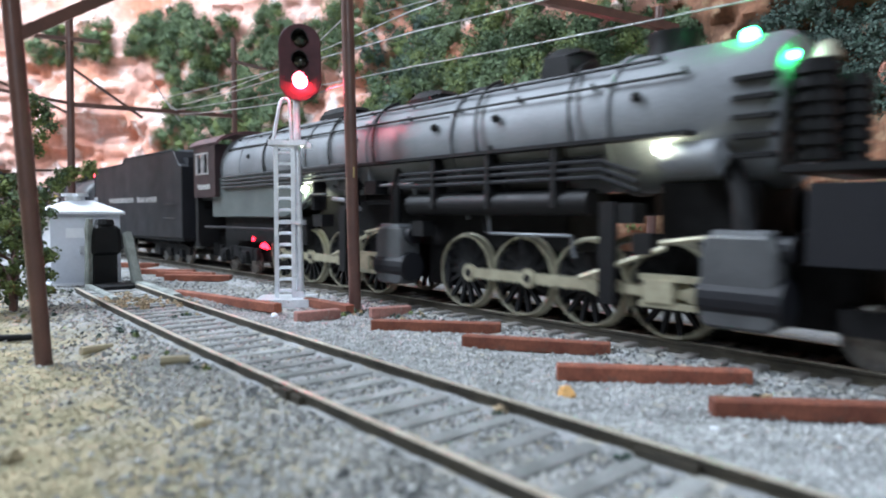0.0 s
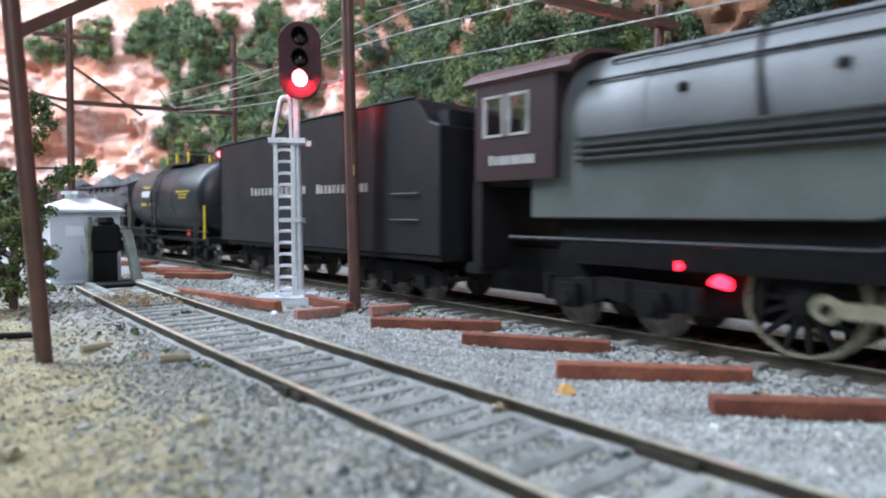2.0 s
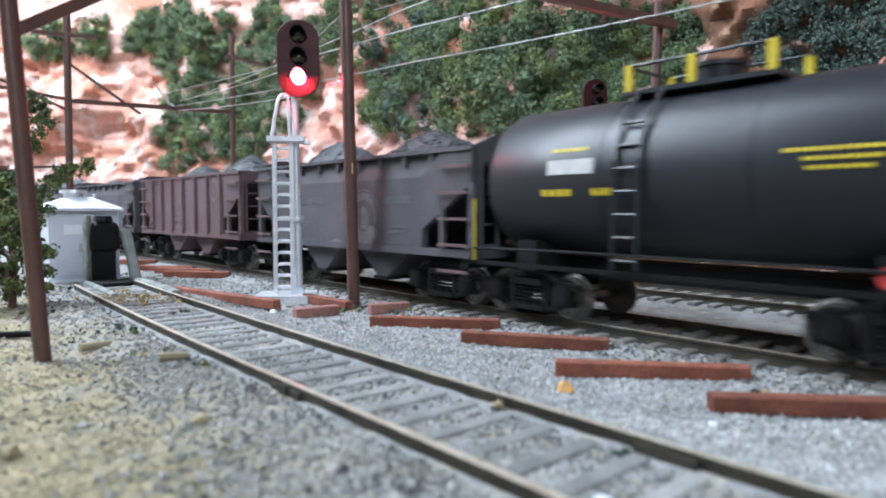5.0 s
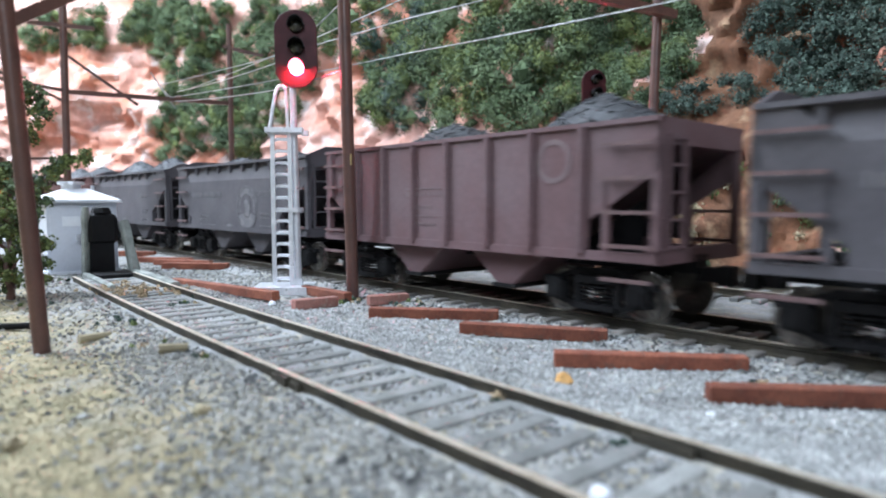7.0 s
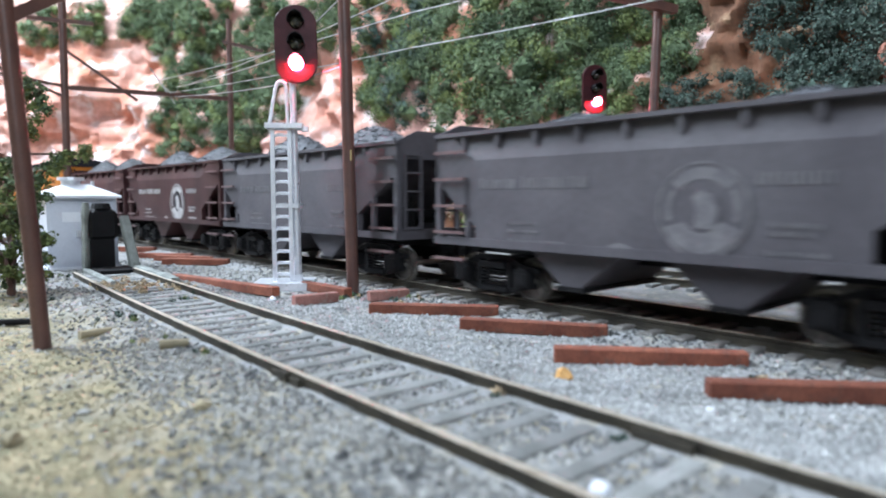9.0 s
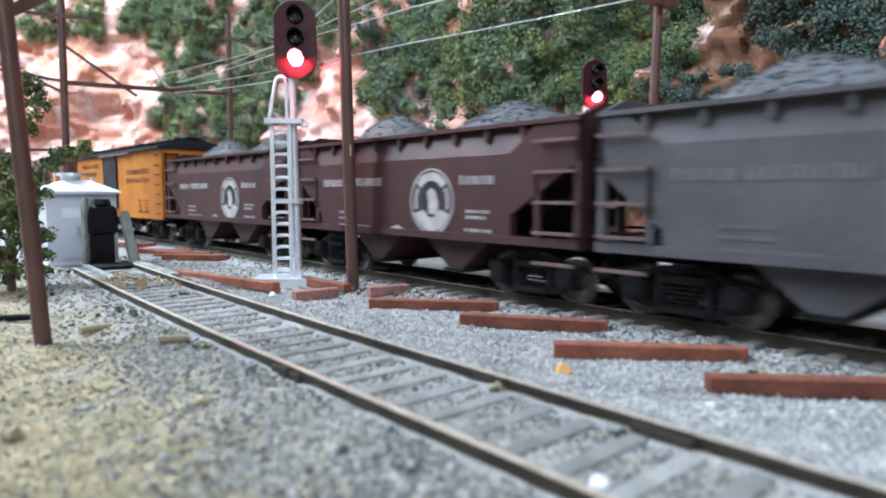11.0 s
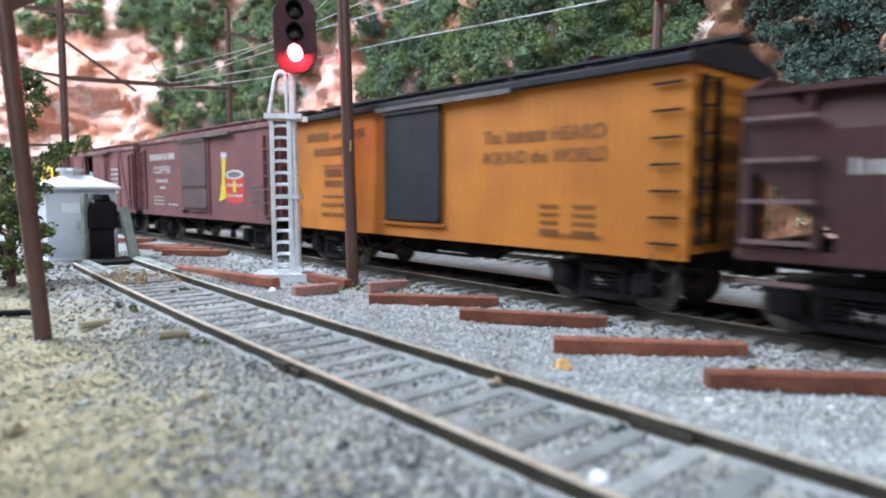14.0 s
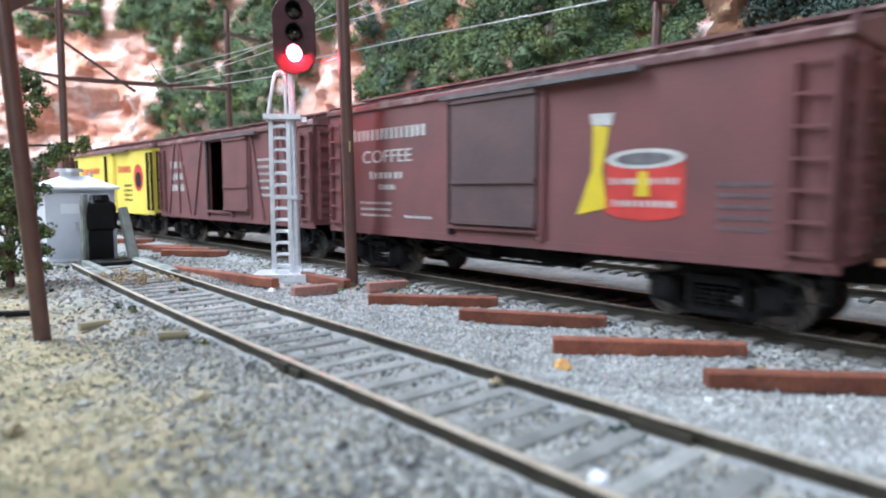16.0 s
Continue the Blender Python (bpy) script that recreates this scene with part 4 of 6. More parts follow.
def weeds():
    rng = random.Random(8)
    vs, fs, mi = [], [], []
    spots = [(-13.1, 8.35, 0.42, 26), (-12.9, 8.1, 0.25, 8), (-3.4, 8.35, 0.15, 3), (-3.3, 5.0, 0.15, 2), (-8.9, 3.3, 0.2, 3), (-2.0, 8.8, 0.2, 3), (-20.5, 3.4, 0.4, 8), (-16.5, 2.3, 0.5, 8), (-5.0, 5.0, 0.12, 2), (-14.5, 4.7, 0.5, 6), (-17.4, 4.5, 1.1, 60), (-18.6, 4.4, 0.7, 30), (-16.2, 4.9, 0.8, 26), (-12.3, 3.2, 0.9, 9), (-10.2, 2.9, 0.5, 3), (-11.6, 8.7, 0.5, 10)]
    for x, y, r, n in spots:
        for _ in range(n):
            a, b = x + rng.gauss(0, r * 0.5), y + rng.gauss(0, r * 0.5)
            tuft(rng, vs, fs, mi, (a, b, bank(a, b) + 0.02), rng.uniform(0.04, 0.09), 0.05, 24, 2 if -19.5 < x < -16 and y > 4 else rng.choice((0, 0, 1, 2)), (0, 0))
    mesh_stuff("weeds", vs, fs, [M_LEAF_B, M_LEAF_Y, M_STRAW], "small tufts of green and straw weeds", "weeds", mi)


weeds()


def shed():
    t = thing("shed", P(-44.5, 2.2, bank(-44, 2)), "pale blue trackside shed with a dark roof", "shed")
    bm = B()
    box(bm, -2, 2, -2.4, 2.4, -0.3, 4.6)
    part("wall", bm, material("pale_blue_paint", (0.55, 0.62, 0.72), (0.48, 0.55, 0.65), 0.6), t, bevel=0.03)
    bm = B()
    prism(bm, [(-2.7, 4.5), (2.7, 4.5), (0, 6.2)], -2.3, 2.3, "x")
    part("roof", bm, M_ROOF_GREY, t, bevel=0.04)


shed()


# ---- the train ----
CARS = []      # thing, place of its middle along the train
ROLLING = []   # part, its place, radius
RODS = []      # part, place of the pin circle, crank, wheel radius
CRANKS = []    # main rods: part, axle place, crank, crosshead x, wheel radius


def vehicle(name, s, label, category):
    t = thing(name, P(0, 0, 0), label, category, "cars of the train" if category != "locomotive" else "")
    CARS.append((t, s))
    return t


def wheel_pair():
    bm = B()
    tube(bm, (0, -0.8, 0), (0, 0.8, 0), 0.07, seg=8)
    for s in (-1, 1):
        prof = [(0.72, 0.02), (0.72, 0.46), (0.75, 0.46), (0.765, 0.42), (0.87, 0.41), (0.875, 0.35), (0.845, 0.33), (0.835, 0.14), (0.87, 0.12), (0.875, 0.02)]
        lathe(bm, [(s * a, r) for a, r in prof], "y", 20)
    for f in bm.faces:
        r = math.hypot(f.calc_center_median().x, f.calc_center_median().z)
        f.material_index = 1 if 0.4 < r < 0.47 and abs(f.normal.y) < 0.5 else 0
    return bm


PAIR = []


def wheels_at(parent, x, z=0.42):
    if not PAIR:
        ob = part("wheelset", wheel_pair(), [M_WHEEL, M_TREAD], parent, smooth=True)
        PAIR.append(ob)
        ob.matrix_basis = P(x, 0, z)
    else:
        ob = again(PAIR[0], P(x, 0, z), parent)
    ROLLING.append((ob, (x, 0, z), 0.42))


SIDE = []


def truck(car, x):
    """A two-axle freight truck: bolster, cast side frames with springs, wheelsets."""
    if not SIDE:
        bm = B()
        box(bm, -0.25, 0.25, -0.95, 0.95, 0.5, 0.82)
        ob = part("truck", bm, M_TRUCK, car, m=P(x, 0, 0))
        bm = B()
        for pts in ([(-1.2, 0.63), (-0.85, 0.66), (-0.42, 0.84), (0.42, 0.84), (0.85, 0.66), (1.2, 0.63)], [(-1.1, 0.33), (-0.85, 0.3), (-0.42, 0.17), (0.42, 0.17), (0.85, 0.3), (1.1, 0.33)]):
            prism(bm, [(a, b - 0.055) for a, b in pts] + [(a, b + 0.055) for a, b in pts[::-1]], -0.07, 0.06)
        for e in (-0.85, 0.85):
            prism(bm, [(e - 0.19, 0.3), (e + 0.19, 0.3), (e + 0.2, 0.6), (e + 0.1, 0.68), (e - 0.1, 0.68), (e - 0.2, 0.6)], -0.19, 0.05)
            box(bm, e - 0.13, e + 0.13, -0.215, -0.18, 0.35, 0.58)
        for e in (-0.42, 0.42):
            box(bm, e - 0.06, e + 0.06, -0.08, 0.06, 0.17, 0.84)
        for e in (-0.22, 0, 0.22):
            for q in range(5):
                tube(bm, (e, -0.06, 0.25 + 0.075 * q), (e, -0.06, 0.285 + 0.075 * q), 0.09, seg=8)
        box(bm, -0.38, 0.38, -0.16, 0.1, 0.63, 0.76)
        box(bm, -0.42, 0.42, -0.14, 0.05, 0.15, 0.24)
        sf = part("side_frame", bm, M_TRUCK, ob, m=P(0, -1.0, 0))
        again(sf, P(0, 1.0, 0, 0, 0, 180), ob)
        SIDE.extend((ob, sf))
    else:
        ob = again(SIDE[0], P(x, 0, 0), car)
        again(SIDE[1], P(0, -1.0, 0), ob)
        again(SIDE[1], P(0, 1.0, 0, 0, 0, 180), ob)
    wheels_at(ob, -0.85)
    wheels_at(ob, 0.85)
    return ob


def coupler(car, x, s):
    bm = B()
    box(bm, min(x, x + s * 0.42), max(x, x + s * 0.42), -0.11, 0.11, 0.72, 0.95)
    box(bm, min(x + s * 0.36, x + s * 0.62), max(x + s * 0.36, x + s * 0.62), -0.2, 0.14, 0.68, 1.0)
    part("coupler", bm, M_TRUCK, car, bevel=0.03)


def ladder(car, name, x0, x1, y, z0, z1, n, mat, axis="x", stiles=True):
    """Rungs between two stiles on a car's side (axis x) or end (axis y)."""
    bm = B()
    def put(a0, a1, b0, b1, c0, c1):
        if axis == "x":
            box(bm, a0, a1, b0, b1, c0, c1)
        else:
            box(bm, b0, b1, a0, a1, c0, c1)
    d = -0.09 if axis == "x" else (0.09 if y > 0 else -0.09)
    if stiles:
        for a in (x0, x1):
            put(a - 0.022, a + 0.022, *sorted((y, y + d)), z0 - 0.05, z1 + 0.05)
    for i in range(n):
        z = z0 + (z1 - z0) * i / (n - 1)
        put(x0, x1, *sorted((y + d * 0.6, y + d)), z - 0.02, z + 0.02)
    return part(name, bm, mat, car)


def bars(car, name, x0, x1, z0, z1, y, mat, count, seed=1, label=""):
    """A line of writing drawn as plain upright bars of its size and colour."""
    rng = random.Random(seed)
    bm = B()
    if count > 1:
        count = round(count * 1.7)
    w = (x1 - x0) / count
    h = z1 - z0
    if count == 1:
        box(bm, x0, x1, y - 0.008, y, z0, z1)
    for i in range(count if count > 1 else 0):
        a = x0 + i * w
        k = 1.0 if i == 0 else 0.86
        box(bm, a + w * 0.1, a + w * rng.uniform(0.45, 0.75), y - 0.008, y, z0, z0 + h * k)
    ob = part(name, bm, mat, car, label)
    if count > 1 and h < 0.18:
        tagged(ob, label, kind="stuff")
    return ob


def writing(car, name, text, xm, zm, y, size, width, mat):
    return lettering(name, text, size, car, mat, P(xm, y, zm, 90, 0, 0), width)


def disc(car, name, x, z, r, y, mat, label, inner=0.0):
    bm = B()
    n = 32
    if inner:
        prof = [(y, inner), (y - 0.008, inner), (y - 0.008, r), (y, r)]
        rings = [[bm.verts.new((x + q * math.cos(2 * math.pi * i / n), s, z + q * math.sin(2 * math.pi * i / n))) for i in range(n)] for s, q in prof]
        for a, b in zip(rings, rings[1:]):
            for i in range(n):
                bm.faces.new((a[i], a[(i + 1) % n], b[(i + 1) % n], b[i]))
    else:
        prism(bm, [(x + r * math.cos(2 * math.pi * i / n), z + r * math.sin(2 * math.pi * i / n)) for i in range(n)], y - 0.006, y)
    return part(name, bm, mat, car, label)


def coal_pile(car, half, width, z, seed, heaps):
    rng = random.Random(seed)
    vs, fs = [], []
    nx, ny = 46, 16
    def top(x, y):
        h = z - 0.12
        for hx, hh, sp in heaps:
            h = max(h, z - 0.2 + hh * (1 - min(1, math.hypot((x - hx) / sp, y / (width * 1.02)) ** 1.3)))
        return h + 0.05 * noise.noise((x * 4, y * 4, seed))
    for j in range(ny + 1):
        for i in range(nx + 1):
            x, y = -half + 2 * half * i / nx, -width + 2 * width * j / ny
            vs.append((x, y, top(x, y)))
    for j in range(ny):
        for i in range(nx):
            a = j * (nx + 1) + i
            fs.append((a, a + 1, a + nx + 2, a + nx + 1))
    for _ in range(2200):
        x, y = rng.uniform(-half, half), rng.uniform(-width, width)
        g, gf = grit(rng, rng.uniform(0.02, 0.055))
        b = len(vs)
        zz = top(x, y) + 0.01
        vs += [(x + p, y + q, zz + s) for p, q, s in g]
        fs += [tuple(b + k for k in f) for f in gf]
    return mesh_stuff("coal_load", vs, fs, [M_COAL], "", "", None, car)


def hopper(s, mat, label, style, letters, herald, seed, herald_x=0.6, half=4.95, heap=1.0):
    """An open hopper car of about 33 feet. style: 'offset' or 'ribbed'."""
    t = vehicle("hopper_car", s - 0.18, label, "hopper car")
    zt, zb = 3.36, 1.18
    W = 1.45
    e = half
    peak = 0.32 if style == "offset" else 0.06
    right = (3.3, 1.65) if style == "offset" else (3.6, 1.74)
    low = [(-3.72, zb), (right[0], zb), right, (e, right[1] + 0.62 * (e - right[0]))]
    left = [(-e, 2.45), (-3.72, 1.47)]
    for sgn in (-1, 1):
        bm = B()
        if style == "offset":
            prism(bm, low + [(e, zt), (3.95, zt), (3.28, 2.83), (-3.8, 2.83), (-4.42, zt), (-e, zt)] + left, *sorted((sgn * (W - 0.17), sgn * W)))
        else:
            prism(bm, low + [(e, zt), (-e, zt)] + left, *sorted((sgn * (W - 0.06), sgn * W)))
        part("side_sheet", bm, mat, t)
        if style == "offset":
            bm = B()
            prism(bm, [(sgn * (W - 0.004), 2.83), (sgn * (W - 0.14), zt), (sgn * (W - 0.19), zt), (sgn * (W - 0.16), 2.83)], -4.4, 3.93, "x")
            part("upper_band", bm, mat, t)
            for i in range(9):
                x = -e + 0.85 + i * (2 * e - 2.2) / 8
                bm = B()
                prism(bm, [(x - 0.07, zt), (x + 0.07, zt), (x + 0.03, 3.08), (x - 0.03, 3.08)], *sorted((sgn * (W - 0.13), sgn * (W + 0.0))))
                part("side_stake", bm, mat, t)
        else:
            for x in (-4.6, -3.4, -2.3, -1.17, -0.03, 1.2, 2.33, 3.48):
                bm = B()
                prism(bm, [(x - 0.075, sgn * W), (x + 0.075, sgn * W), (x + 0.045, sgn * (W + 0.1)), (x - 0.045, sgn * (W + 0.1))], zb if x > -4 else 2.2, zt, "z")
                part("rib", bm, mat, t)
        bm = B()
        box(bm, -e, e, *sorted((sgn * (W - 0.2), sgn * (W + 0.05))), zt - 0.02, zt + 0.06)
        part("top_chord", bm, mat, t, bevel=0.02)
        bm = B()
        box(bm, -e, e, *sorted((sgn * (W - 0.12), sgn * (W + 0.05))), zb - 0.1, zb + 0.06)
        part("side_sill", bm, mat, t, bevel=0.02)
    for sg in (-1, 1):
        # sloping end sheet, end panel with a raised middle, corner posts
        bm = B()
        v = [bm.verts.new(q) for q in ((sg * 2.3, -W + 0.07, zb), (sg * 2.3, W - 0.07, zb), (sg * (e - 0.1), W - 0.07, 3.05), (sg * (e - 0.1), -W + 0.07, 3.05))]
        f = bm.faces.new(v)
        bmesh.ops.solidify(bm, geom=[f], thickness=0.05)
        part("slope_sheet", bm, mat, t)
        bm = B()
        prism(bm, [(-W, 3.0), (W, 3.0), (W, zt + 0.05), (0.8, zt + peak), (-0.8, zt + peak), (-W, zt + 0.05)], *sorted((sg * (e - 0.08), sg * e)), "x")
        part("end_panel", bm, mat, t)
        for y in (-1, 1):
            bm = B()
            box(bm, *sorted((sg * (e - 0.14), sg * e)), *sorted((y * (W - 0.14), y * W)), zb, 3.05)
            part("corner_post", bm, mat, t)
            bm = B()
            box(bm, *sorted((sg * (e - 1.05), sg * (e - 0.93))), *sorted((y * (W - 0.1), y * W)), zb, 2.5)
            part("ladder_post", bm, mat, t)
            for k in range(5):
                z = 0.78 + 0.56 * k
                bm = B()
                box(bm, *sorted((sg * (e - 1.0), sg * (e - 0.05))), *sorted((y * (W + 0.06), y * (W + 0.12))), z - 0.03, z + 0.03)
                part("grab_iron", bm, M_GRAB, t)
        ladder(t, "end_ladder", -1.25, -0.75, sg * e, 1.35, 3.1, 5, mat, "y")
        bm = B()
        box(bm, *sorted((sg * (e - 0.25), sg * e)), -W, W, zb - 0.12, zb + 0.12)
        part("end_sill", bm, mat, t, bevel=0.02)
        # Dark plate added to shade the see-through opening below the slope sheet.
        bm = B()
        prism(bm, [(sg * 2.35, zb), (sg * (e - 1.15), zb), (sg * (e - 1.15), 2.1)], -0.05, 0.05)
        part("centre_web", bm, M_TRUCK, t)
        coupler(t, sg * e, sg)
        bm = B()
        tube(bm, (sg * (e - 0.6), 0.5, zb + 0.4), (sg * (e - 1.5), 0.5, zb + 0.4), 0.18, seg=10)
        part("brake_cylinder", bm, M_TRUCK, t)
        # discharge chute
        bm = B()
        prism(bm, [(sg * 1.45 - 1.15, zb), (sg * 1.45 + 1.15, zb), (sg * 1.45 + 0.22, 0.42), (sg * 1.45 - 0.22, 0.42)], -1.2, 1.2)
        part("chute", bm, mat, t, bevel=0.02)
        bm = B()
        box(bm, sg * 1.45 - 0.3, sg * 1.45 + 0.3, -1.25, 1.25, 0.36, 0.44)
        part("chute_door", bm, M_TRUCK, t)
        truck(t, sg * 3.55)
    bm = B()
    box(bm, -e, e, -0.25, 0.25, 0.85, zb)
    part("centre_sill", bm, M_TRUCK, t)
    coal_pile(t, e - 0.25, W - 0.2, zt - 0.05, seed, [(-2.2, 1.06 * heap, 2.4), (2.0, 1.0 * heap, 2.5)] if style == "offset" else [(-1.4, 0.85, 2.4), (2.9, 1.05, 2.0)])
    y = -W - 0.004
    if herald:
        hx, hz = herald_x, 1.89
        bold = letters is M_DIM_LETTER
        disc(t, "herald", hx, hz, 0.72, y, M_ROOF_MAROON if bold else mat, "round herald")
        disc(t, "herald_ring", hx, hz, 0.73, y - 0.007, letters, "pale ring", 0.69)

        def sector(a0, a1, r0, r1, lift):
            bm = B()
            arc = [radians(a0 + (a1 - a0) * i / 14) for i in range(15)]
            prism(bm, [(hx + r1 * math.cos(a), hz + r1 * math.sin(a)) for a in arc] + [(hx + r0 * math.cos(a), hz + r0 * math.sin(a)) for a in arc[::-1]], y - lift, y - 0.006)
            part("herald_mark", bm, letters, t)

        sector(40, 140, 0.46, 0.64, 0.014)
        bm = B()
        arc = [radians(205 + 130 * i / 16) for i in range(17)]
        prism(bm, [(hx + 0.66 * math.cos(a), hz + 0.66 * math.sin(a)) for a in arc] + [(hx + 0.3, hz - 0.17), (hx + 0.1, hz - 0.3), (hx - 0.15, hz - 0.16), (hx - 0.4, hz - 0.22)], y - 0.014, y - 0.006)
        part("herald_mark", bm, letters, t)
        sector(-18, 32, 0.5, 0.58, 0.014)
        sector(148, 198, 0.5, 0.58, 0.014)
        bm = B()
        prism(bm, [(hx + 0.3 * math.cos(2 * math.pi * i / 24), hz + 0.05 + 0.4 * math.sin(2 * math.pi * i / 24)) for i in range(24)], y - 0.018, y - 0.006)
        part("herald_core", bm, M_ROOF_GREY if bold else mat, t, "dark herald centre")
        bm = B()
        prism(bm, [(hx - 0.1, 1.62), (hx + 0.2, 1.6), (hx + 0.25, 1.88), (hx + 0.14, 2.12), (hx - 0.02, 2.2), (hx - 0.14, 2.08), (hx - 0.08, 1.88)], y - 0.024, y - 0.017)
        part("herald_mark", bm, letters, t)
    if style == "offset":
        bars(t, "lettering", -3.59, -2.6, 2.25, 2.46, y, letters, 5, seed)
        bars(t, "lettering", -2.48, -0.89, 2.25, 2.48, y, letters, 8, seed + 1)
        bars(t, "lettering", 1.87, 2.9, 2.25, 2.45, y, letters, 6, seed + 2)
        for i, (w, z) in enumerate(((0.72, 1.55), (0.8, 1.4), (1.4, 1.22))):
            bars(t, "data_line", -2.8, -2.8 + w, z, z + 0.07, y, letters, 7, seed + 3 + i)
        for i, (a, w, z) in enumerate(((2.06, 0.7, 1.66), (2.06, 0.6, 1.54), (2.03, 0.8, 1.27))):
            bars(t, "data_line", a, a + w, z, z + 0.08, y, letters, 6, seed + 7 + i)
        bm = B()
        prism(bm, [(-0.55, 1.26), (-0.3, 1.2), (-0.05, 1.26), (-0.3, 1.33)], y - 0.008, y)
        part("diamond_mark", bm, letters, t)
    else:
        for a, w, z, h, n in ((-1.45, 1.35, 2.36, 0.03, 1), (-1.45, 1.3, 2.2, 0.1, 4), (-1.1, 0.6, 1.9, 0.12, 3), (-1.45, 1.35, 1.75, 0.03, 1), (-1.1, 0.7, 1.55, 0.08, 6)):
            bars(t, "data_line", a, a + w, z, z + h, y, M_GHOST, n, seed)
        disc(t, "herald", 2.85, 2.8, 0.4, y, M_GHOST, "ghosted round mark", 0.3)
    return t


def boxcar(s, mat, roof_mat, label, half=6.1, door=(-1.0, 1.0), door_mat=None, zt=3.9, gable=0.5, overhang=0.1, open_door=0.0, braces=False, planked=False, ladder_mat=None):
    """A 40-foot house car: sides, ends, roof with a running board, doors, ladders, underframe, trucks."""
    t = vehicle("boxcar", s, label, "boxcar")
    W, zb, e = 1.42, 1.06, half
    d0, d1 = door
    door_mat = door_mat or mat
    for sgn in (-1, 1):
        bm = B()
        y0, y1 = sorted((sgn * (W - 0.08), sgn * W))
        if open_door and sgn < 0:
            box(bm, -e, d0, y0, y1, zb, zt)
            box(bm, d1, e, y0, y1, zb, zt)
            box(bm, d0, d1, y0, y1, zb, zb + 0.16)
            box(bm, d0, d1, y0, y1, zt - 0.1, zt)
        else:
            box(bm, -e, e, y0, y1, zb, zt)
        part("side_wall", bm, mat, t)
        if planked:
            n = 58
            for i in range(n):
                a = -e + 2 * e * i / n
                if sgn > 0 or d0 - 0.05 < a + 0.1 < d1 + 0.05:
                    continue
                bm = B()
                box(bm, a + 0.003, a + 2 * e / n - 0.003, -W - 0.007, -W + 0.01, zb + 0.02, zt - 0.02)
                part("board", bm, mat, t)
        bm = B()
        box(bm, -e, e, *sorted((sgn * (W - 0.02), sgn * (W + 0.025))), zb - 0.1, zb + 0.05)
        part("side_sill", bm, mat, t)
        # door with its track, battens and stops
        shift = open_door if sgn < 0 else 0
        bm = B()
        box(bm, d0 + shift, d1 + shift, *sorted((sgn * (W + 0.03), sgn * (W + 0.10))), zb + 0.28, zt - 0.02)
        dr = part("door", bm, door_mat, t, "darker sliding door" if door_mat is not mat else "", bevel=0.015)
        for z in ((zb + 0.34, zt - 0.12) if planked else (zb + 0.34, (zb + zt) / 2 - 0.3, zt - 0.12)):
            bm = B()
            box(bm, d0 + shift + 0.02, d1 + shift - 0.02, *sorted((sgn * (W + 0.09), sgn * (W + 0.14))), z - 0.045, z + 0.045)
            part("door_batten", bm, door_mat, dr)
        bm = B()
        box(bm, d0 + min(shift, 0) - 0.3, d1 + max(2.0, shift) + 0.1, *sorted((sgn * (W + 0.02), sgn * (W + 0.17))), zt - 0.06, zt + 0.03)
        part("door_track", bm, M_TRACK, t, "dull steel door track")
        # Left strip paints the dark gap beside the door; right one is a post.
        for x, w, mm in ((d0 - 0.07, 0.07, M_TRUCK), (d1 + 0.08, 0.07, mat)):
            if planked:
                continue
            bm = B()
            box(bm, x - w, x + w, *sorted((sgn * (W + 0.002), sgn * (W + 0.06))), zb + 0.05, zt - 0.07)
            part("door_post", bm, mm, t)
        bm = B()
        box(bm, d0 - 0.1, d1 + 0.1, *sorted((sgn * (W + 0.0), sgn * (W + 0.08))), zb + 0.18, zb + 0.26)
        part("door_sill", bm, mat, t)
    if open_door:
        bm = B()
        box(bm, -e + 0.1, e - 0.1, -W + 0.1, W - 0.1, zb, zb + 0.12)
        part("floor", bm, M_TRUCK, t)
    bm = B()
    prism(bm, [(-W - overhang, zt), (W + overhang, zt), (W + overhang, zt + 0.14), (0.35, zt + gable), (-0.35, zt + gable), (-W - overhang, zt + 0.14)], -e - 0.06, e + 0.06, "x")
    part("roof", bm, roof_mat, t, bevel=0.015)
    n = 14
    for i in range(n + 1):
        x = -e + 2 * e * i / n
        bm = B()
        prism(bm, [(-W - overhang + 0.01, zt + 0.12), (-W - overhang + 0.01, zt + 0.19), (-0.36, zt + gable + 0.04), (0.36, zt + gable + 0.04), (W + overhang - 0.01, zt + 0.19), (W + overhang - 0.01, zt + 0.12)], x - 0.03, x + 0.03, "x")
        part("roof_rib", bm, roof_mat, t)
    bm = B()
    for y in (-0.22, 0.0, 0.22):
        box(bm, -e - 0.15, e + 0.15, y - 0.1, y + 0.1, zt + gable + 0.1, zt + gable + 0.15)
    for i in range(9):
        x = -e + 0.3 + i * (2 * e - 0.6) / 8
        box(bm, x - 0.05, x + 0.05, -0.3, 0.3, zt + gable - 0.02, zt + gable + 0.1)
    part("running_board", bm, roof_mat, t)
    for sg in (-1, 1):
        bm = B()
        prism(bm, [(-W, zb), (W, zb), (W, zt), (0.3, zt + gable - 0.05), (-0.3, zt + gable - 0.05), (-W, zt)], *sorted((sg * (e - 0.08), sg * e)), "x")
        part("end_wall", bm, mat, t)
        for i in range(6):
            z = zb + 0.35 + i * 0.46
            bm = B()
            prism(bm, [(sg * e, z - 0.14), (sg * (e + 0.07), z - 0.03), (sg * (e + 0.07), z + 0.03), (sg * e, z + 0.14)], -W + 0.1, W - 0.1)
            part("end_rib", bm, mat, t)
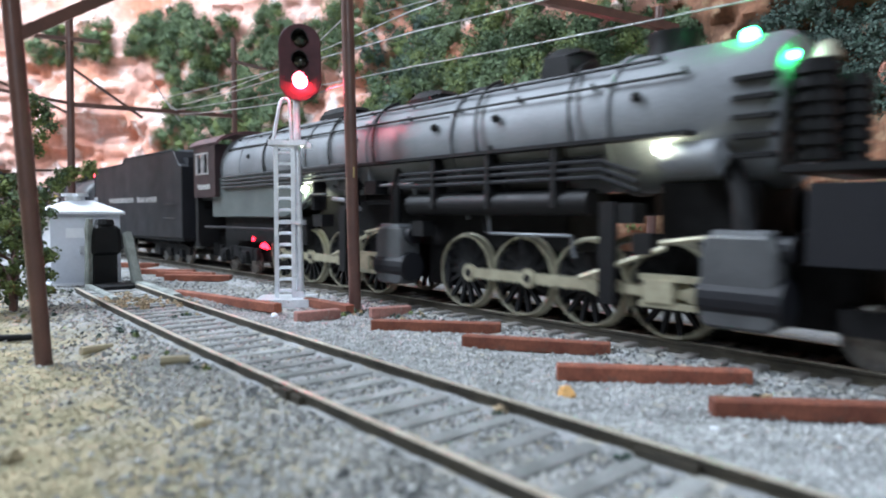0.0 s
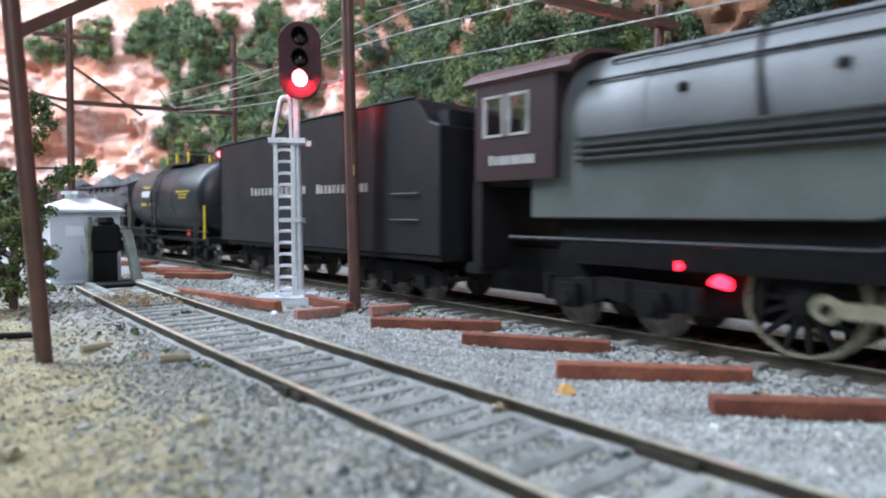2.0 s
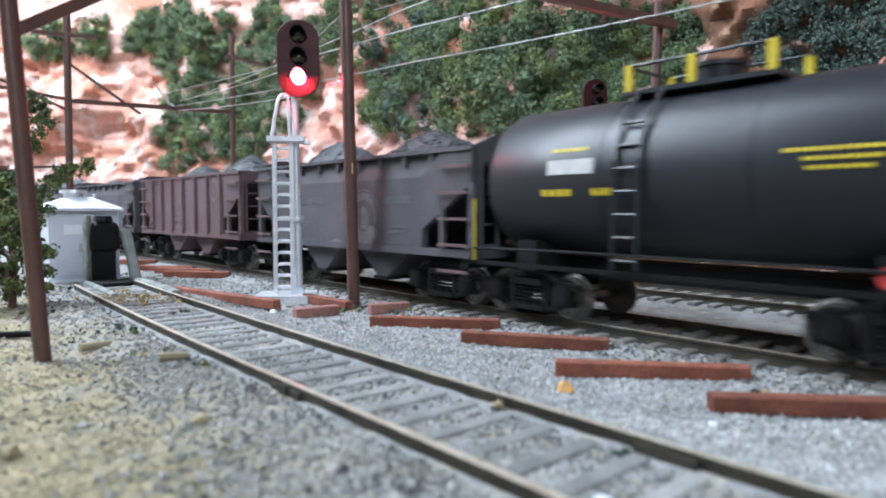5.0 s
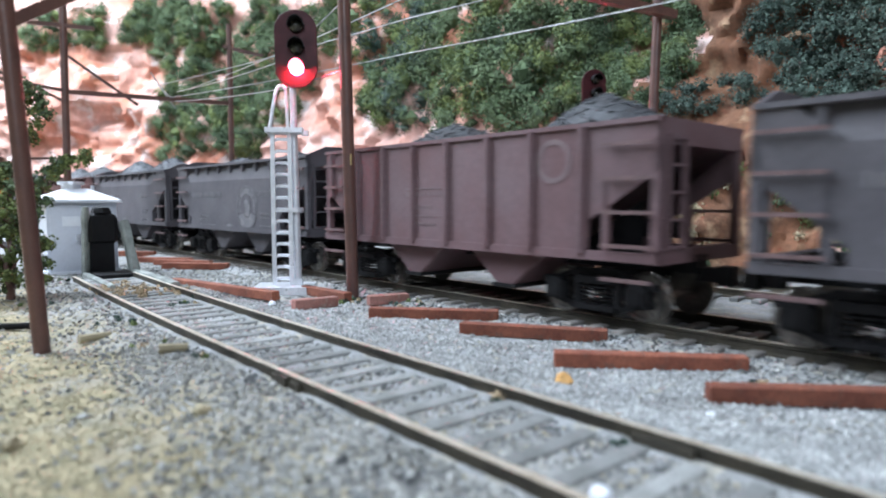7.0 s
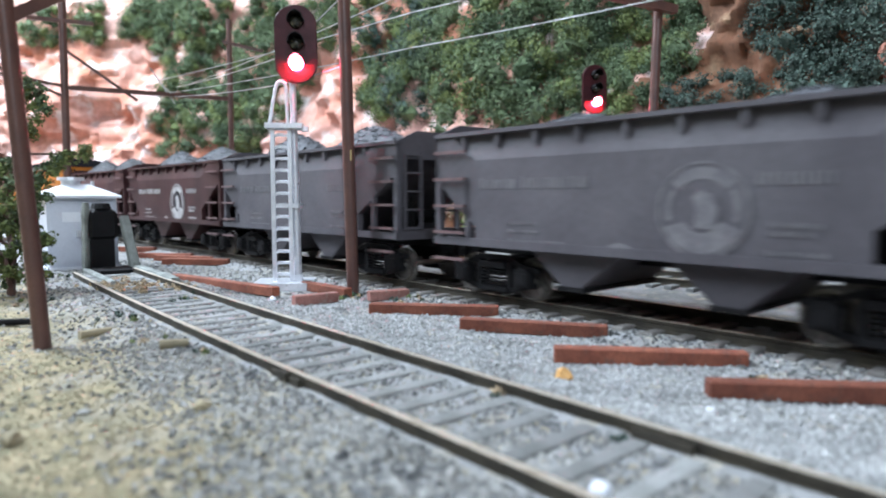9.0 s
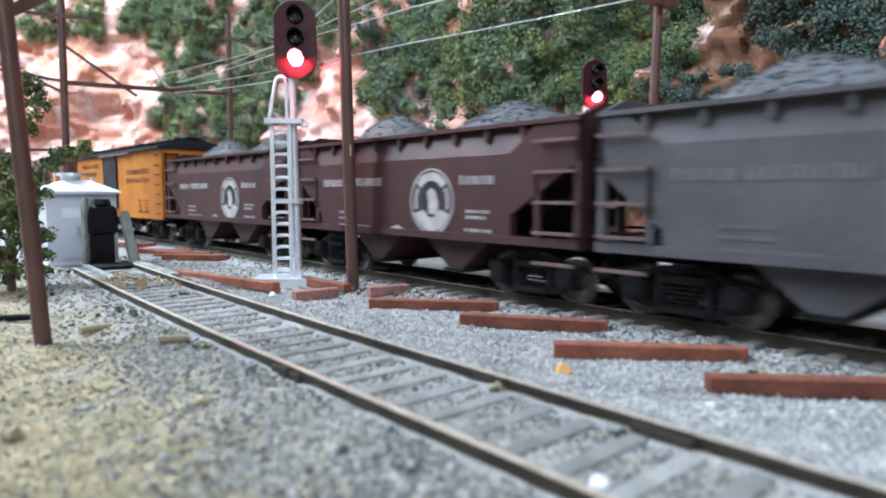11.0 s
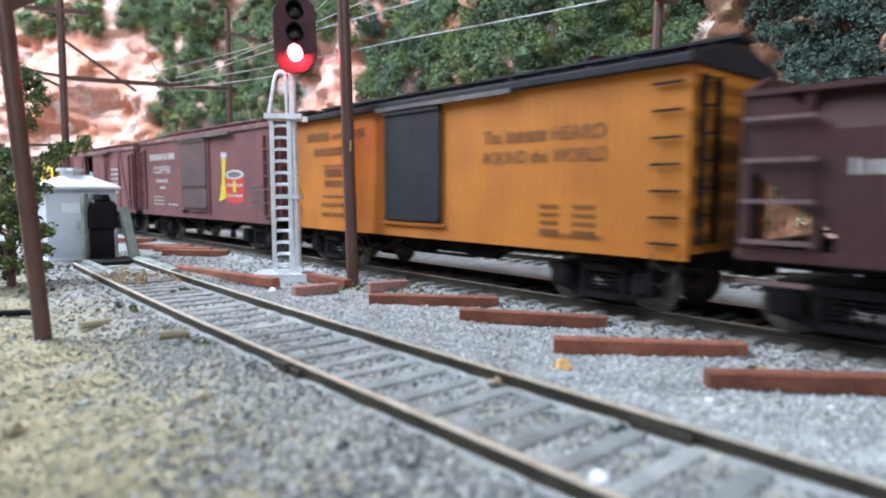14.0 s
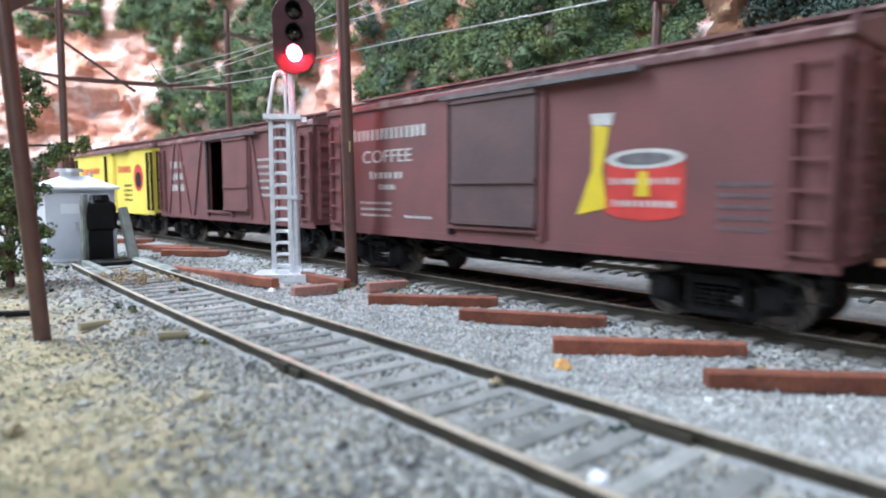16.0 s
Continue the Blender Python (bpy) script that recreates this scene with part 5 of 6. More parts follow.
        if planked and sg < 0:
            # only two grab irons and a short step at this end
            for z in (zb + 0.45, zb + 1.0):
                bm = B()
                pipe(bm, [(-e + 0.1, -W, z), (-e + 0.1, -W - 0.08, z), (-e + 0.55, -W - 0.08, z), (-e + 0.55, -W, z)], 0.02)
                part("grab_iron", bm, M_TRUCK, t)
        else:
            ladder(t, "side_ladder", *(sorted((sg * (e - 0.12), sg * (e - 0.62)))), -W, zb + 0.15, zt - 0.25, 7, M_TRUCK if planked else ladder_mat or mat, stiles=not planked)
        ladder(t, "end_ladder", -1.3, -0.8, sg * (e + 0.07), zb + 0.2, zt - 0.2, 7, M_TRUCK if planked else ladder_mat or mat, "y")
        bm = B()
        pipe(bm, [(sg * (e - 0.12), -W, zb), (sg * (e - 0.12), -W, 0.55), (sg * (e - 0.6), -W, 0.55), (sg * (e - 0.6), -W, zb)], 0.03)
        part("stirrup_step", bm, M_TRUCK, t)
        coupler(t, sg * e, sg)
        truck(t, sg * (e - 1.75))
    bm = B()
    box(bm, -e, e, -0.2, 0.2, 0.72, zb)
    for sg in (-1, 1):
        prism(bm, [(-2.6, 1.0), (2.6, 1.0), (1.5, 0.62), (-1.5, 0.62)], *sorted((sg * 0.5, sg * 0.58)))
        for x in (-2.4, -1.0, 1.0, 2.4):
            box(bm, x - 0.06, x + 0.06, *sorted((0, sg * W * 0.95)), 0.86, zb)
    part("underframe", bm, M_TRUCK, t)
    bm = B()
    tube(bm, (-1.6, -0.7, 0.75), (-0.6, -0.7, 0.75), 0.22, seg=12)
    tube(bm, (0.6, -0.6, 0.72), (1.5, -0.6, 0.72), 0.17, seg=12)
    part("brake_cylinder", bm, M_TRUCK, t)
    bm = B()
    pipe(bm, [(-2.8, -0.95, 1.0), (-1.0, -0.95, 0.6), (1.0, -0.95, 0.6), (2.8, -0.95, 1.0)], 0.035)
    part("truss_rod", bm, M_TRUCK, t)
    if braces:
        for x0, x1 in ((-5.2, -4.4), (-2.9, -3.9), (-2.6, -1.7), (3.1, 2.3), (5.2, 4.2)):
            bm = B()
            prism(bm, [(x0 - 0.07, zb), (x0 + 0.07, zb), (x1 + 0.07, zt), (x1 - 0.07, zt)], -W - 0.05, -W + 0.01)
            part("brace", bm, mat, t)
        for x in (-4.0, 2.2, 4.0):
            bm = B()
            box(bm, x - 0.06, x + 0.06, -W - 0.05, -W + 0.01, zb, zt)
            part("side_post", bm, mat, t)
    return t


def orange_car():
    c = -57.72
    t = boxcar(c, M_ORANGE, M_ROOF_GREY, "orange board-sided boxcar with dark grey roof and door", 6.2, (-1.43, 0.55), M_ROOF_GREY, 3.93, 0.42, 0.16, ladder_mat=M_ORANGE, planked=True)
    y = -1.42 - 0.016
    bars(t, "lettering", -5.2, -4.0, 3.36, 3.62, y, M_DARK_LETTER, 7, 3)
    writing(t, "lettering", "and", -3.62, 3.47, y, 0.2, 0.5, M_DARK_LETTER)
    bars(t, "lettering", -3.3, -2.35, 3.36, 3.62, y, M_DARK_LETTER, 5, 4)
    bars(t, "lettering", -4.85, -2.75, 2.96, 3.2, y, M_DARK_LETTER, 11, 5)
    for i, (a, b, h) in enumerate(((-4.35, -3.3, 0.05), (-4.3, -3.4, 0.24), (-4.3, -3.4, 0.2), (-4.4, -3.2, 0.05), (-4.5, -3.15, 0.14), (-4.5, -3.15, 0.14))):
        z = 2.66 - i * 0.27
        bars(t, "data_line", a, b, z, z + h, y, M_DARK_LETTER, 1 if h < 0.1 else 6, 20 + i)
    writing(t, "lettering", "The", 2.05, 3.06, y, 0.26, 0.5, M_DARK_LETTER)
    bars(t, "lettering", 2.42, 3.45, 2.94, 3.18, y, M_DARK_LETTER, 6, 9)
    writing(t, "lettering", "HEARD", 4.12, 3.05, y, 0.24, 1.15, M_DARK_LETTER)
    writing(t, "lettering", "ROUND the WORLD", 3.27, 2.66, y, 0.24, 2.9, M_DARK_LETTER)
    for i in range(4):
        bars(t, "data_line", 3.3, 3.75, 1.72 - i * 0.15, 1.8 - i * 0.15, y, M_DARK_LETTER, 5, 30 + i)
        bars(t, "data_line", 4.05, 4.55, 1.72 - i * 0.15, 1.8 - i * 0.15, y, M_DARK_LETTER, 4, 40 + i)
    bars(t, "data_line", 3.3, 4.65, 1.2, 1.28, y, M_DARK_LETTER, 12, 50)


def coffee_car():
    t = boxcar(-71.12, M_BOX_BROWN, M_BOX_ROOF, "brown boxcar with white writing and a red can emblem", 6.12, (-1.2, 1.12), material("sooty_brown_door", (0.095, 0.055, 0.056), (0.07, 0.045, 0.047), 0.6, scale=0.8, fine=14, bump=0.15), 3.98, 0.42, 0.06)
    y = -1.42 - 0.002
    bars(t, "lettering", -5.0, -2.1, 3.26, 3.56, y, M_LETTER, 9, 61)
    writing(t, "lettering", "COFFEE", -3.62, 2.84, y, 0.3, 1.95, M_LETTER)
    bars(t, "lettering", -4.3, -2.9, 2.32, 2.5, y, M_LETTER, 4, 63)
    bars(t, "lettering", -3.9, -3.2, 2.06, 2.2, y, M_LETTER, 3, 64)
    for i in range(3):
        bars(t, "data_line", -4.7, -3.4, 1.7 - i * 0.15, 1.77 - i * 0.15, y, M_LETTER, 9, 65 + i)
    bars(t, "data_line", -2.9, -1.9, 1.4, 1.47, y, M_LETTER, 6, 70)
    # emblem: a plain red can and a plain yellow shape
    bm = B()
    prism(bm, [(2.58, 1.68), (2.8, 1.6), (3.3, 1.56), (3.75, 1.6), (3.98, 1.68), (3.98, 2.55), (2.58, 2.55)], y - 0.006, y)
    part("can_emblem", bm, M_RED_PAINT, t, "red can emblem")
    bm = B()
    prism(bm, [(3.28 + 0.7 * math.cos(2 * math.pi * i / 24), 2.55 + 0.16 * math.sin(2 * math.pi * i / 24)) for i in range(24)], y - 0.012, y)
    part("can_lid_emblem", bm, M_LETTER, t, "white can lid")
    bm = B()
    prism(bm, [(3.28 + 0.5 * math.cos(2 * math.pi * i / 24), 2.55 + 0.1 * math.sin(2 * math.pi * i / 24)) for i in range(24)], y - 0.016, y - 0.012)
    part("can_lid_centre", bm, M_FADED, t)
    bars(t, "can_line", 2.66, 3.9, 2.14, 2.26, y - 0.006, M_LETTER, 8, 71)
    bars(t, "can_line", 2.7, 3.86, 1.78, 1.9, y - 0.006, M_LETTER, 6, 72)
    bm = B()
    prism(bm, [(3.15, 1.95), (3.4, 1.95), (3.35, 2.35), (3.2, 2.35)], y - 0.018, y - 0.006)
    part("can_mark", bm, M_YEL_PAINT, t)
    bm = B()
    prism(bm, [(2.0, 1.62), (2.6, 1.75), (2.5, 2.4), (2.62, 3.1), (2.3, 3.15), (2.3, 2.4)], y - 0.006, y)
    part("yellow_emblem", bm, M_YEL_PAINT, t, "yellow emblem")
    bm = B()
    prism(bm, [(2.28, 3.15), (2.66, 3.12), (2.7, 3.32), (2.24, 3.34)], y - 0.006, y)
    part("cream_emblem", bm, M_LETTER, t, "cream emblem")
    for i in range(5):
        bars(t, "data_line", 4.5, 5.25, 2.1 - i * 0.16, 2.17 - i * 0.16, y, M_FADED, 7, 75 + i)


def open_car():
    t = boxcar(-84.3, M_BOX_BROWN, M_BOX_ROOF, "brown single-sheathed boxcar with its door half open", 6.1, (-1.1, 0.75), None, 3.86, 0.4, 0.06, open_door=1.4, braces=True)
    y = -1.42 - 0.002
    for i in range(3):
        bars(t, "lettering", -4.9, -3.5, 2.9 - i * 0.45, 3.2 - i * 0.45, y, M_LETTER, 6, 80 + i)
    for i in range(6):
        bars(t, "data_line", 2.7, 4.0, 2.95 - i * 0.22, 3.05 - i * 0.22, y, M_LETTER, 9, 84 + i)


def yellow_car():
    t = boxcar(-97.2, M_YELLOW, M_BOX_ROOF, "yellow board-sided reefer with brown roof and black ladders", 5.95, (-0.9, 0.9), M_YELLOW, 3.86, 0.42, 0.1, ladder_mat=M_BLACK)
    y = -1.42 - 0.002
    bars(t, "lettering", -4.6, -1.4, 2.85, 3.2, y, M_RED_PAINT, 10, 91)
    bars(t, "lettering", 1.4, 3.2, 2.85, 3.2, y, M_RED_PAINT, 6, 92)
    disc(t, "round_emblem", 4.1, 2.6, 0.6, y, M_RED_PAINT, "red round emblem")
    disc(t, "emblem_core", 4.1, 2.5, 0.35, y - 0.008, M_BLACK, "dark emblem core")
    for i in range(4):
        bars(t, "data_line", 2.2, 3.2, 2.2 - i * 0.22, 2.3 - i * 0.22, y, M_BLACK, 6, 93 + i)
    bm = B()
    box(bm, -0.05, 0.05, -1.62, -1.5, 1.3, 3.7)
    part("door_bar", bm, M_BLACK, t)


orange_car()
coffee_car()
open_car()
yellow_car()
boxcar(-110.0, M_BOX_BROWN, M_BOX_ROOF, "plain brown boxcar at the tail of the train", 6.1, (-1.0, 1.0), None, 3.86, 0.4, 0.06)

hopper(-45.62, M_HOP_MIN, "mineral red offset-side hopper with white lettering and coal", "offset", M_DIM_LETTER, True, 101, 0.96)
hopper(-34.95, M_HOP_MIN, "mineral red offset-side hopper with a white herald and coal", "offset", M_DIM_LETTER, True, 121, 0.96)
hopper(-24.7, M_HOP_GREY, "faded grey offset-side hopper loaded with coal", "offset", M_FADED, False, 141)
hopper(-13.35, M_HOP_GREY, "faded grey offset-side hopper with a ghosted herald", "offset", M_FADED, True, 161, 1.1, heap=0.6)
hopper(-2.35, M_HOP_RED, "dusty red-brown ribbed hopper loaded with coal", "ribbed", M_FADED, False, 181, heap=0.9)
hopper(8.95, M_HOP_GREY, "faded purple-grey offset-side hopper with a faint herald", "offset", M_FADED, True, 201, 1.0)


def tank_car():
    t = vehicle("tank_car", 18.05, "black tank car with yellow handrail posts", "tank car")
    r, z = 1.46, 2.66
    bm = B()
    lathe(bm, [(-4.25, 0.05), (-4.22, 0.7), (-4.1, 1.15), (-3.9, 1.4), (-3.75, r), (-1.28, r), (-1.28, r + 0.012), (-1.22, r + 0.012), (-1.22, r), (1.22, r), (1.22, r + 0.012), (1.28, r + 0.012), (1.28, r), (3.75, r), (3.9, 1.4), (4.1, 1.15), (4.22, 0.7), (4.25, 0.05)], "x", 40, at=(0, 0, z))
    part("tank", bm, M_TANK, t, smooth=True)
    bm = B()
    box(bm, -1.25, 1.35, -0.75, 0.75, 4.08, 4.16)
    part("platform", bm, M_TANK, t, bevel=0.01)
    bm = B()
    tube(bm, (0.1, 0, 4.0), (0.1, 0, 4.45), 0.42, seg=16)
    tube(bm, (0.1, 0, 4.45), (0.1, 0, 4.52), 0.47, seg=16)
    part("dome", bm, M_TANK, t, bevel=0.02)
    for x in (-1.15, 0.0, 1.25):
        for y in (-0.72, 0.72):
            bm = B()
            box(bm, x - 0.06, x + 0.06, y - 0.03, y + 0.03, 4.14, 4.6)
            part("rail_post", bm, M_YEL_PAINT, t, "yellow post")
    bm = B()
    for y in (-0.72, 0.72):
        pipe(bm, [(-1.2, y, 4.58), (1.3, y, 4.58)], 0.03)
    pipe(bm, [(1.3, -0.72, 4.58), (1.3, 0.72, 4.58)], 0.03)
    pipe(bm, [(-1.2, -0.72, 4.58), (-1.2, 0.72, 4.58)], 0.03)
    part("platform_rail", bm, M_TANK, t)
    bm = B()
    for x in (-0.9, -0.45):
        pipe(bm, [(x, -0.75, 4.12), (x, -1.25, 3.6), (x, -1.52, 2.9), (x, -1.52, 1.1)], 0.035)
    for i in range(7):
        zz = 1.25 + 0.38 * i
        y = -1.52 if zz < 2.95 else -1.52 + (zz - 2.9) * 0.42
        pipe(bm, [(-0.9, y, zz), (-0.45, y, zz)], 0.03)
    part("side_ladder", bm, M_TANK, t)
    bm = B()
    box(bm, -4.75, 4.75, -0.3, 0.3, 0.78, 1.12)
    for sg in (-1, 1):
        box(bm, *sorted((sg * 4.5, sg * 4.75)), -1.4, 1.4, 0.86, 1.1)
        box(bm, *sorted((sg * 2.8, sg * 3.3)), -1.2, 1.2, 0.9, 1.5)
        box(bm, -4.6, 4.6, *sorted((sg * 1.33, sg * 1.41)), 0.98, 1.06)
    part("underframe", bm, M_TRUCK, t)
    bm = B()
    pipe(bm, [(-4.7, -1.36, 1.3), (-2.2, -1.52, 1.34), (2.2, -1.52, 1.34), (4.7, -1.36, 1.3)], 0.03)
    part("grab_rail", bm, M_TRUCK, t)
    for sg in (-1, 1):
        bm = B()
        pipe(bm, [(sg * 4.35, -1.38, 1.05), (sg * 4.35, -1.38, 2.32)], 0.05, 8)
        part("corner_rail", bm, M_YEL_PAINT, t, "yellow corner rail")
        bm = B()
        pipe(bm, [(sg * 4.35, -1.38, 2.32), (sg * 4.6, -1.0, 2.36), (sg * 4.6, 1.0, 2.36), (sg * 4.35, 1.38, 2.32), (sg * 4.35, 1.38, 1.05)], 0.03)
        part("end_rail", bm, M_TRUCK, t)
        coupler(t, sg * 4.75, sg)
        truck(t, sg * 3.1)
    def on_tank(name, x0, x1, z0, z1, mat, n, seed, label=""):
        rng = random.Random(seed)
        bm = B()
        w = (x1 - x0) / n
        for i in range(n):
            a0, a1 = math.asin((z0 - z) / r), math.asin((z1 - z) / r)
            q = [(x0 + i * w + (0.0 if n == 1 else w * 0.1), a0), (x0 + (i + 1) * w - (0 if n == 1 else w * 0.15), a0), (x0 + (i + 1) * w - (0 if n == 1 else w * 0.15), a1), (x0 + i * w + (0 if n == 1 else w * 0.1), a1)]
            f = bm.faces.new([bm.verts.new((x, -(r + 0.012) * math.cos(a), z + (r + 0.012) * math.sin(a))) for x, a in q])
        part(name, bm, mat, t, label)
    on_tank("placard", -2.35, -1.35, 2.72, 2.98, M_LETTER, 1, 1, "white placard")
    on_tank("lettering", -2.3, -1.5, 3.12, 3.18, M_YEL_PAINT, 8, 2, "yellow writing")
    on_tank("lettering", -2.5, -1.8, 2.34, 2.46, M_YEL_PAINT, 4, 3, "yellow writing")
    on_tank("lettering", -1.4, -0.95, 2.34, 2.46, M_YEL_PAINT, 4, 4, "yellow writing")
    on_tank("lettering", 1.7, 3.1, 2.86, 2.91, M_YEL_PAINT, 14, 5, "yellow writing")
    on_tank("lettering", 1.95, 2.9, 2.74, 2.79, M_YEL_PAINT, 10, 6, "yellow writing")
    on_tank("lettering", 2.0, 2.8, 2.62, 2.67, M_YEL_PAINT, 8, 7, "yellow writing")
    bm = B()
    lathe(bm, [(-0.03, 0.02), (-0.03, 0.14), (0.0, 0.14), (0.0, 0.02)], "y", 14, at=(3.0, -1.43, 1.25))
    part("red_disc", bm, M_RED_PAINT, t, "red disc")


tank_car()


def tender():
    t = vehicle("tender", 30.3, "charcoal steam locomotive tender with pale side lettering", "tender")
    W = 1.5
    bm = B()
    o = [(-6.08, 1.1), (5.7, 1.1), (5.7, 3.98), (5.35, 4.1), (4.85, 4.66), (-1.2, 4.66), (-1.5, 4.42), (-6.08, 4.38)]
    prism(bm, o, -W, W)
    part("body", bm, M_TENDER, t, bevel=0.03)
    bm = B()
    for sg in (-1, 1):
        pipe(bm, [(4.85, sg * W, 4.68), (-1.2, sg * W, 4.68), (-1.5, sg * W, 4.44), (-6.08, sg * W, 4.40), (-6.08, sg * W, 1.1)], 0.035)
    part("edge_trim", bm, M_ROOF_GREY, t)
    coal = coal_pile(t, 2.9, 1.3, 4.72, 300, [(0.5, 0.42, 3.2)])
    coal.matrix_basis = P(1.7, 0, 0)
    bm = B()
    box(bm, 4.9, 5.65, -1.2, 1.2, 3.9, 4.35)
    part("front_bunker", bm, M_ROOF_GREY, t, bevel=0.04)
    y = -W - 0.004
    bars(t, "lettering", -3.66, -0.05, 2.6, 2.86, y, M_DIM_LETTER, 8, 301, "pale side lettering")
    bars(t, "lettering", 0.49, 3.06, 2.58, 2.84, y, M_DIM_LETTER, 7, 302, "pale side lettering")
    bm = B()
    for z in (1.9, 2.5):
        pipe(bm, [(4.0, -W - 0.07, z), (5.0, -W - 0.07, z)], 0.025)
    part("grab_iron", bm, M_TENDER, t)
    bm = B()
    pipe(bm, [(-6.16, -1.3, 1.3), (-6.16, -1.3, 4.3)], 0.03)
    pipe(bm, [(-6.16, -0.9, 1.3), (-6.16, -0.9, 4.3)], 0.03)
    for i in range(8):
        pipe(bm, [(-6.16, -1.3, 1.4 + 0.38 * i), (-6.16, -0.9, 1.4 + 0.38 * i)], 0.025)
    part("rear_ladder", bm, M_TENDER, t)
    bm = B()
    bmesh.ops.create_icosphere(bm, subdivisions=2, radius=0.12, matrix=Matrix.Translation((-6.2, -1.45, 4.12)))
    part("marker_lamp", bm, G_MARK, t, "lit red marker lamp", smooth=True)
    bm = B()
    tube(bm, (-6.25, 0, 4.1), (-6.0, 0, 4.1), 0.2, seg=14)
    part("backup_lamp", bm, M_ALU, t)
    bm = B()
    box(bm, -5.7, 5.7, -1.45, 1.45, 0.98, 1.12)
    box(bm, -5.7, 5.7, -0.35, 0.35, 0.7, 1.0)
    part("underframe", bm, M_TRUCK, t)
    for c in (-3.6, 3.4):
        bm = B()
        for sg in (-1, 1):
            prism(bm, [(-1.95, 0.4), (-1.95, 0.7), (-1.4, 0.84), (1.4, 0.84), (1.95, 0.7), (1.95, 0.4), (1.4, 0.36), (0.8, 0.55), (0.5, 0.36), (-0.5, 0.36), (-0.8, 0.55), (-1.4, 0.36)], *sorted((sg * 0.95, sg * 1.08)))
            for x in (-1.25, 0, 1.25):
                box(bm, x - 0.17, x + 0.17, *sorted((sg * 1.02, sg * 1.18)), 0.28, 0.6)
        tk = part("truck", bm, M_TRUCK, t, m=P(c, 0, 0))
        for x in (-1.25, 0, 1.25):
            wheels_at(tk, x)
    coupler(t, -6.05, -1)


tender()


def driver_mesh(r=0.82):
    bm = B()
    tube(bm, (0, -0.8, 0), (0, 0.8, 0), 0.12, seg=10)
    for s in (-1, 1):
        lathe(bm, [(s * 0.74, 0.02), (s * 0.74, 0.2), (s * 0.93, 0.2), (s * 0.95, 0.02)], "y", 14)
        # counterweight opposite the crank pin
        o = [((r - 0.12) * math.cos(math.pi + a), (r - 0.12) * math.sin(math.pi + a)) for a in (-0.7, -0.35, 0, 0.35, 0.7)]
        prism(bm, o, *sorted((s * 0.76, s * 0.9)))
        tube(bm, (0.36, s * 0.8, 0), (0.36, s * 1.16, 0), 0.09, seg=10)
    return bm


def spokes(wheel, first, r=0.82):
    """Fourteen tapered spokes on each wheel of the pair, all on one mesh."""
    for s in (-1, 1):
        for i in range(14):
            m = P(0, s * 0.82, 0, 0, 360 * i / 14, 0)
            if first:
                again(first, m, wheel)
                continue
            bm = B()
            v = box(bm, 0.15, r - 0.05, -0.05, 0.05, -0.05, 0.05)
            for q in v:
                if q.co.x > 0.4:
                    q.co.z *= 0.7
            first = part("spoke", bm, M_BLACK, wheel, m=m)
    return first


def tyre_mesh(r=0.82):
    bm = B()
    for s in (-1, 1):
        prof = [(0.72, r - 0.06), (0.72, r + 0.04), (0.75, r + 0.04), (0.765, r), (0.88, r - 0.01), (0.905, r - 0.02), (0.905, r - 0.06)]
        rings = [[bm.verts.new((q * math.cos(2 * math.pi * i / 36), s * a, q * math.sin(2 * math.pi * i / 36))) for i in range(36)] for a, q in prof]
        for a, b in zip(rings, rings[1:] + rings[:1]):
            for i in range(36):
                bm.faces.new((a[i], a[(i + 1) % 36], b[(i + 1) % 36], b[i]))
    bmesh.ops.recalc_face_normals(bm, faces=bm.faces[:])
    return bm


def rod_bar(bm, pts, h, y0, y1):
    """A flat bar with round ends through the pins at pts (x)."""
    box(bm, pts[0], pts[-1], y0, y1, -h, h)
    for x in pts:
        lathe(bm, [(y0 - 0.02, 0.02), (y0 - 0.02, h * 1.75), (y1 + 0.01, h * 1.75), (y1 + 0.01, 0.02)], "y", 14, at=(x, 0, 0))


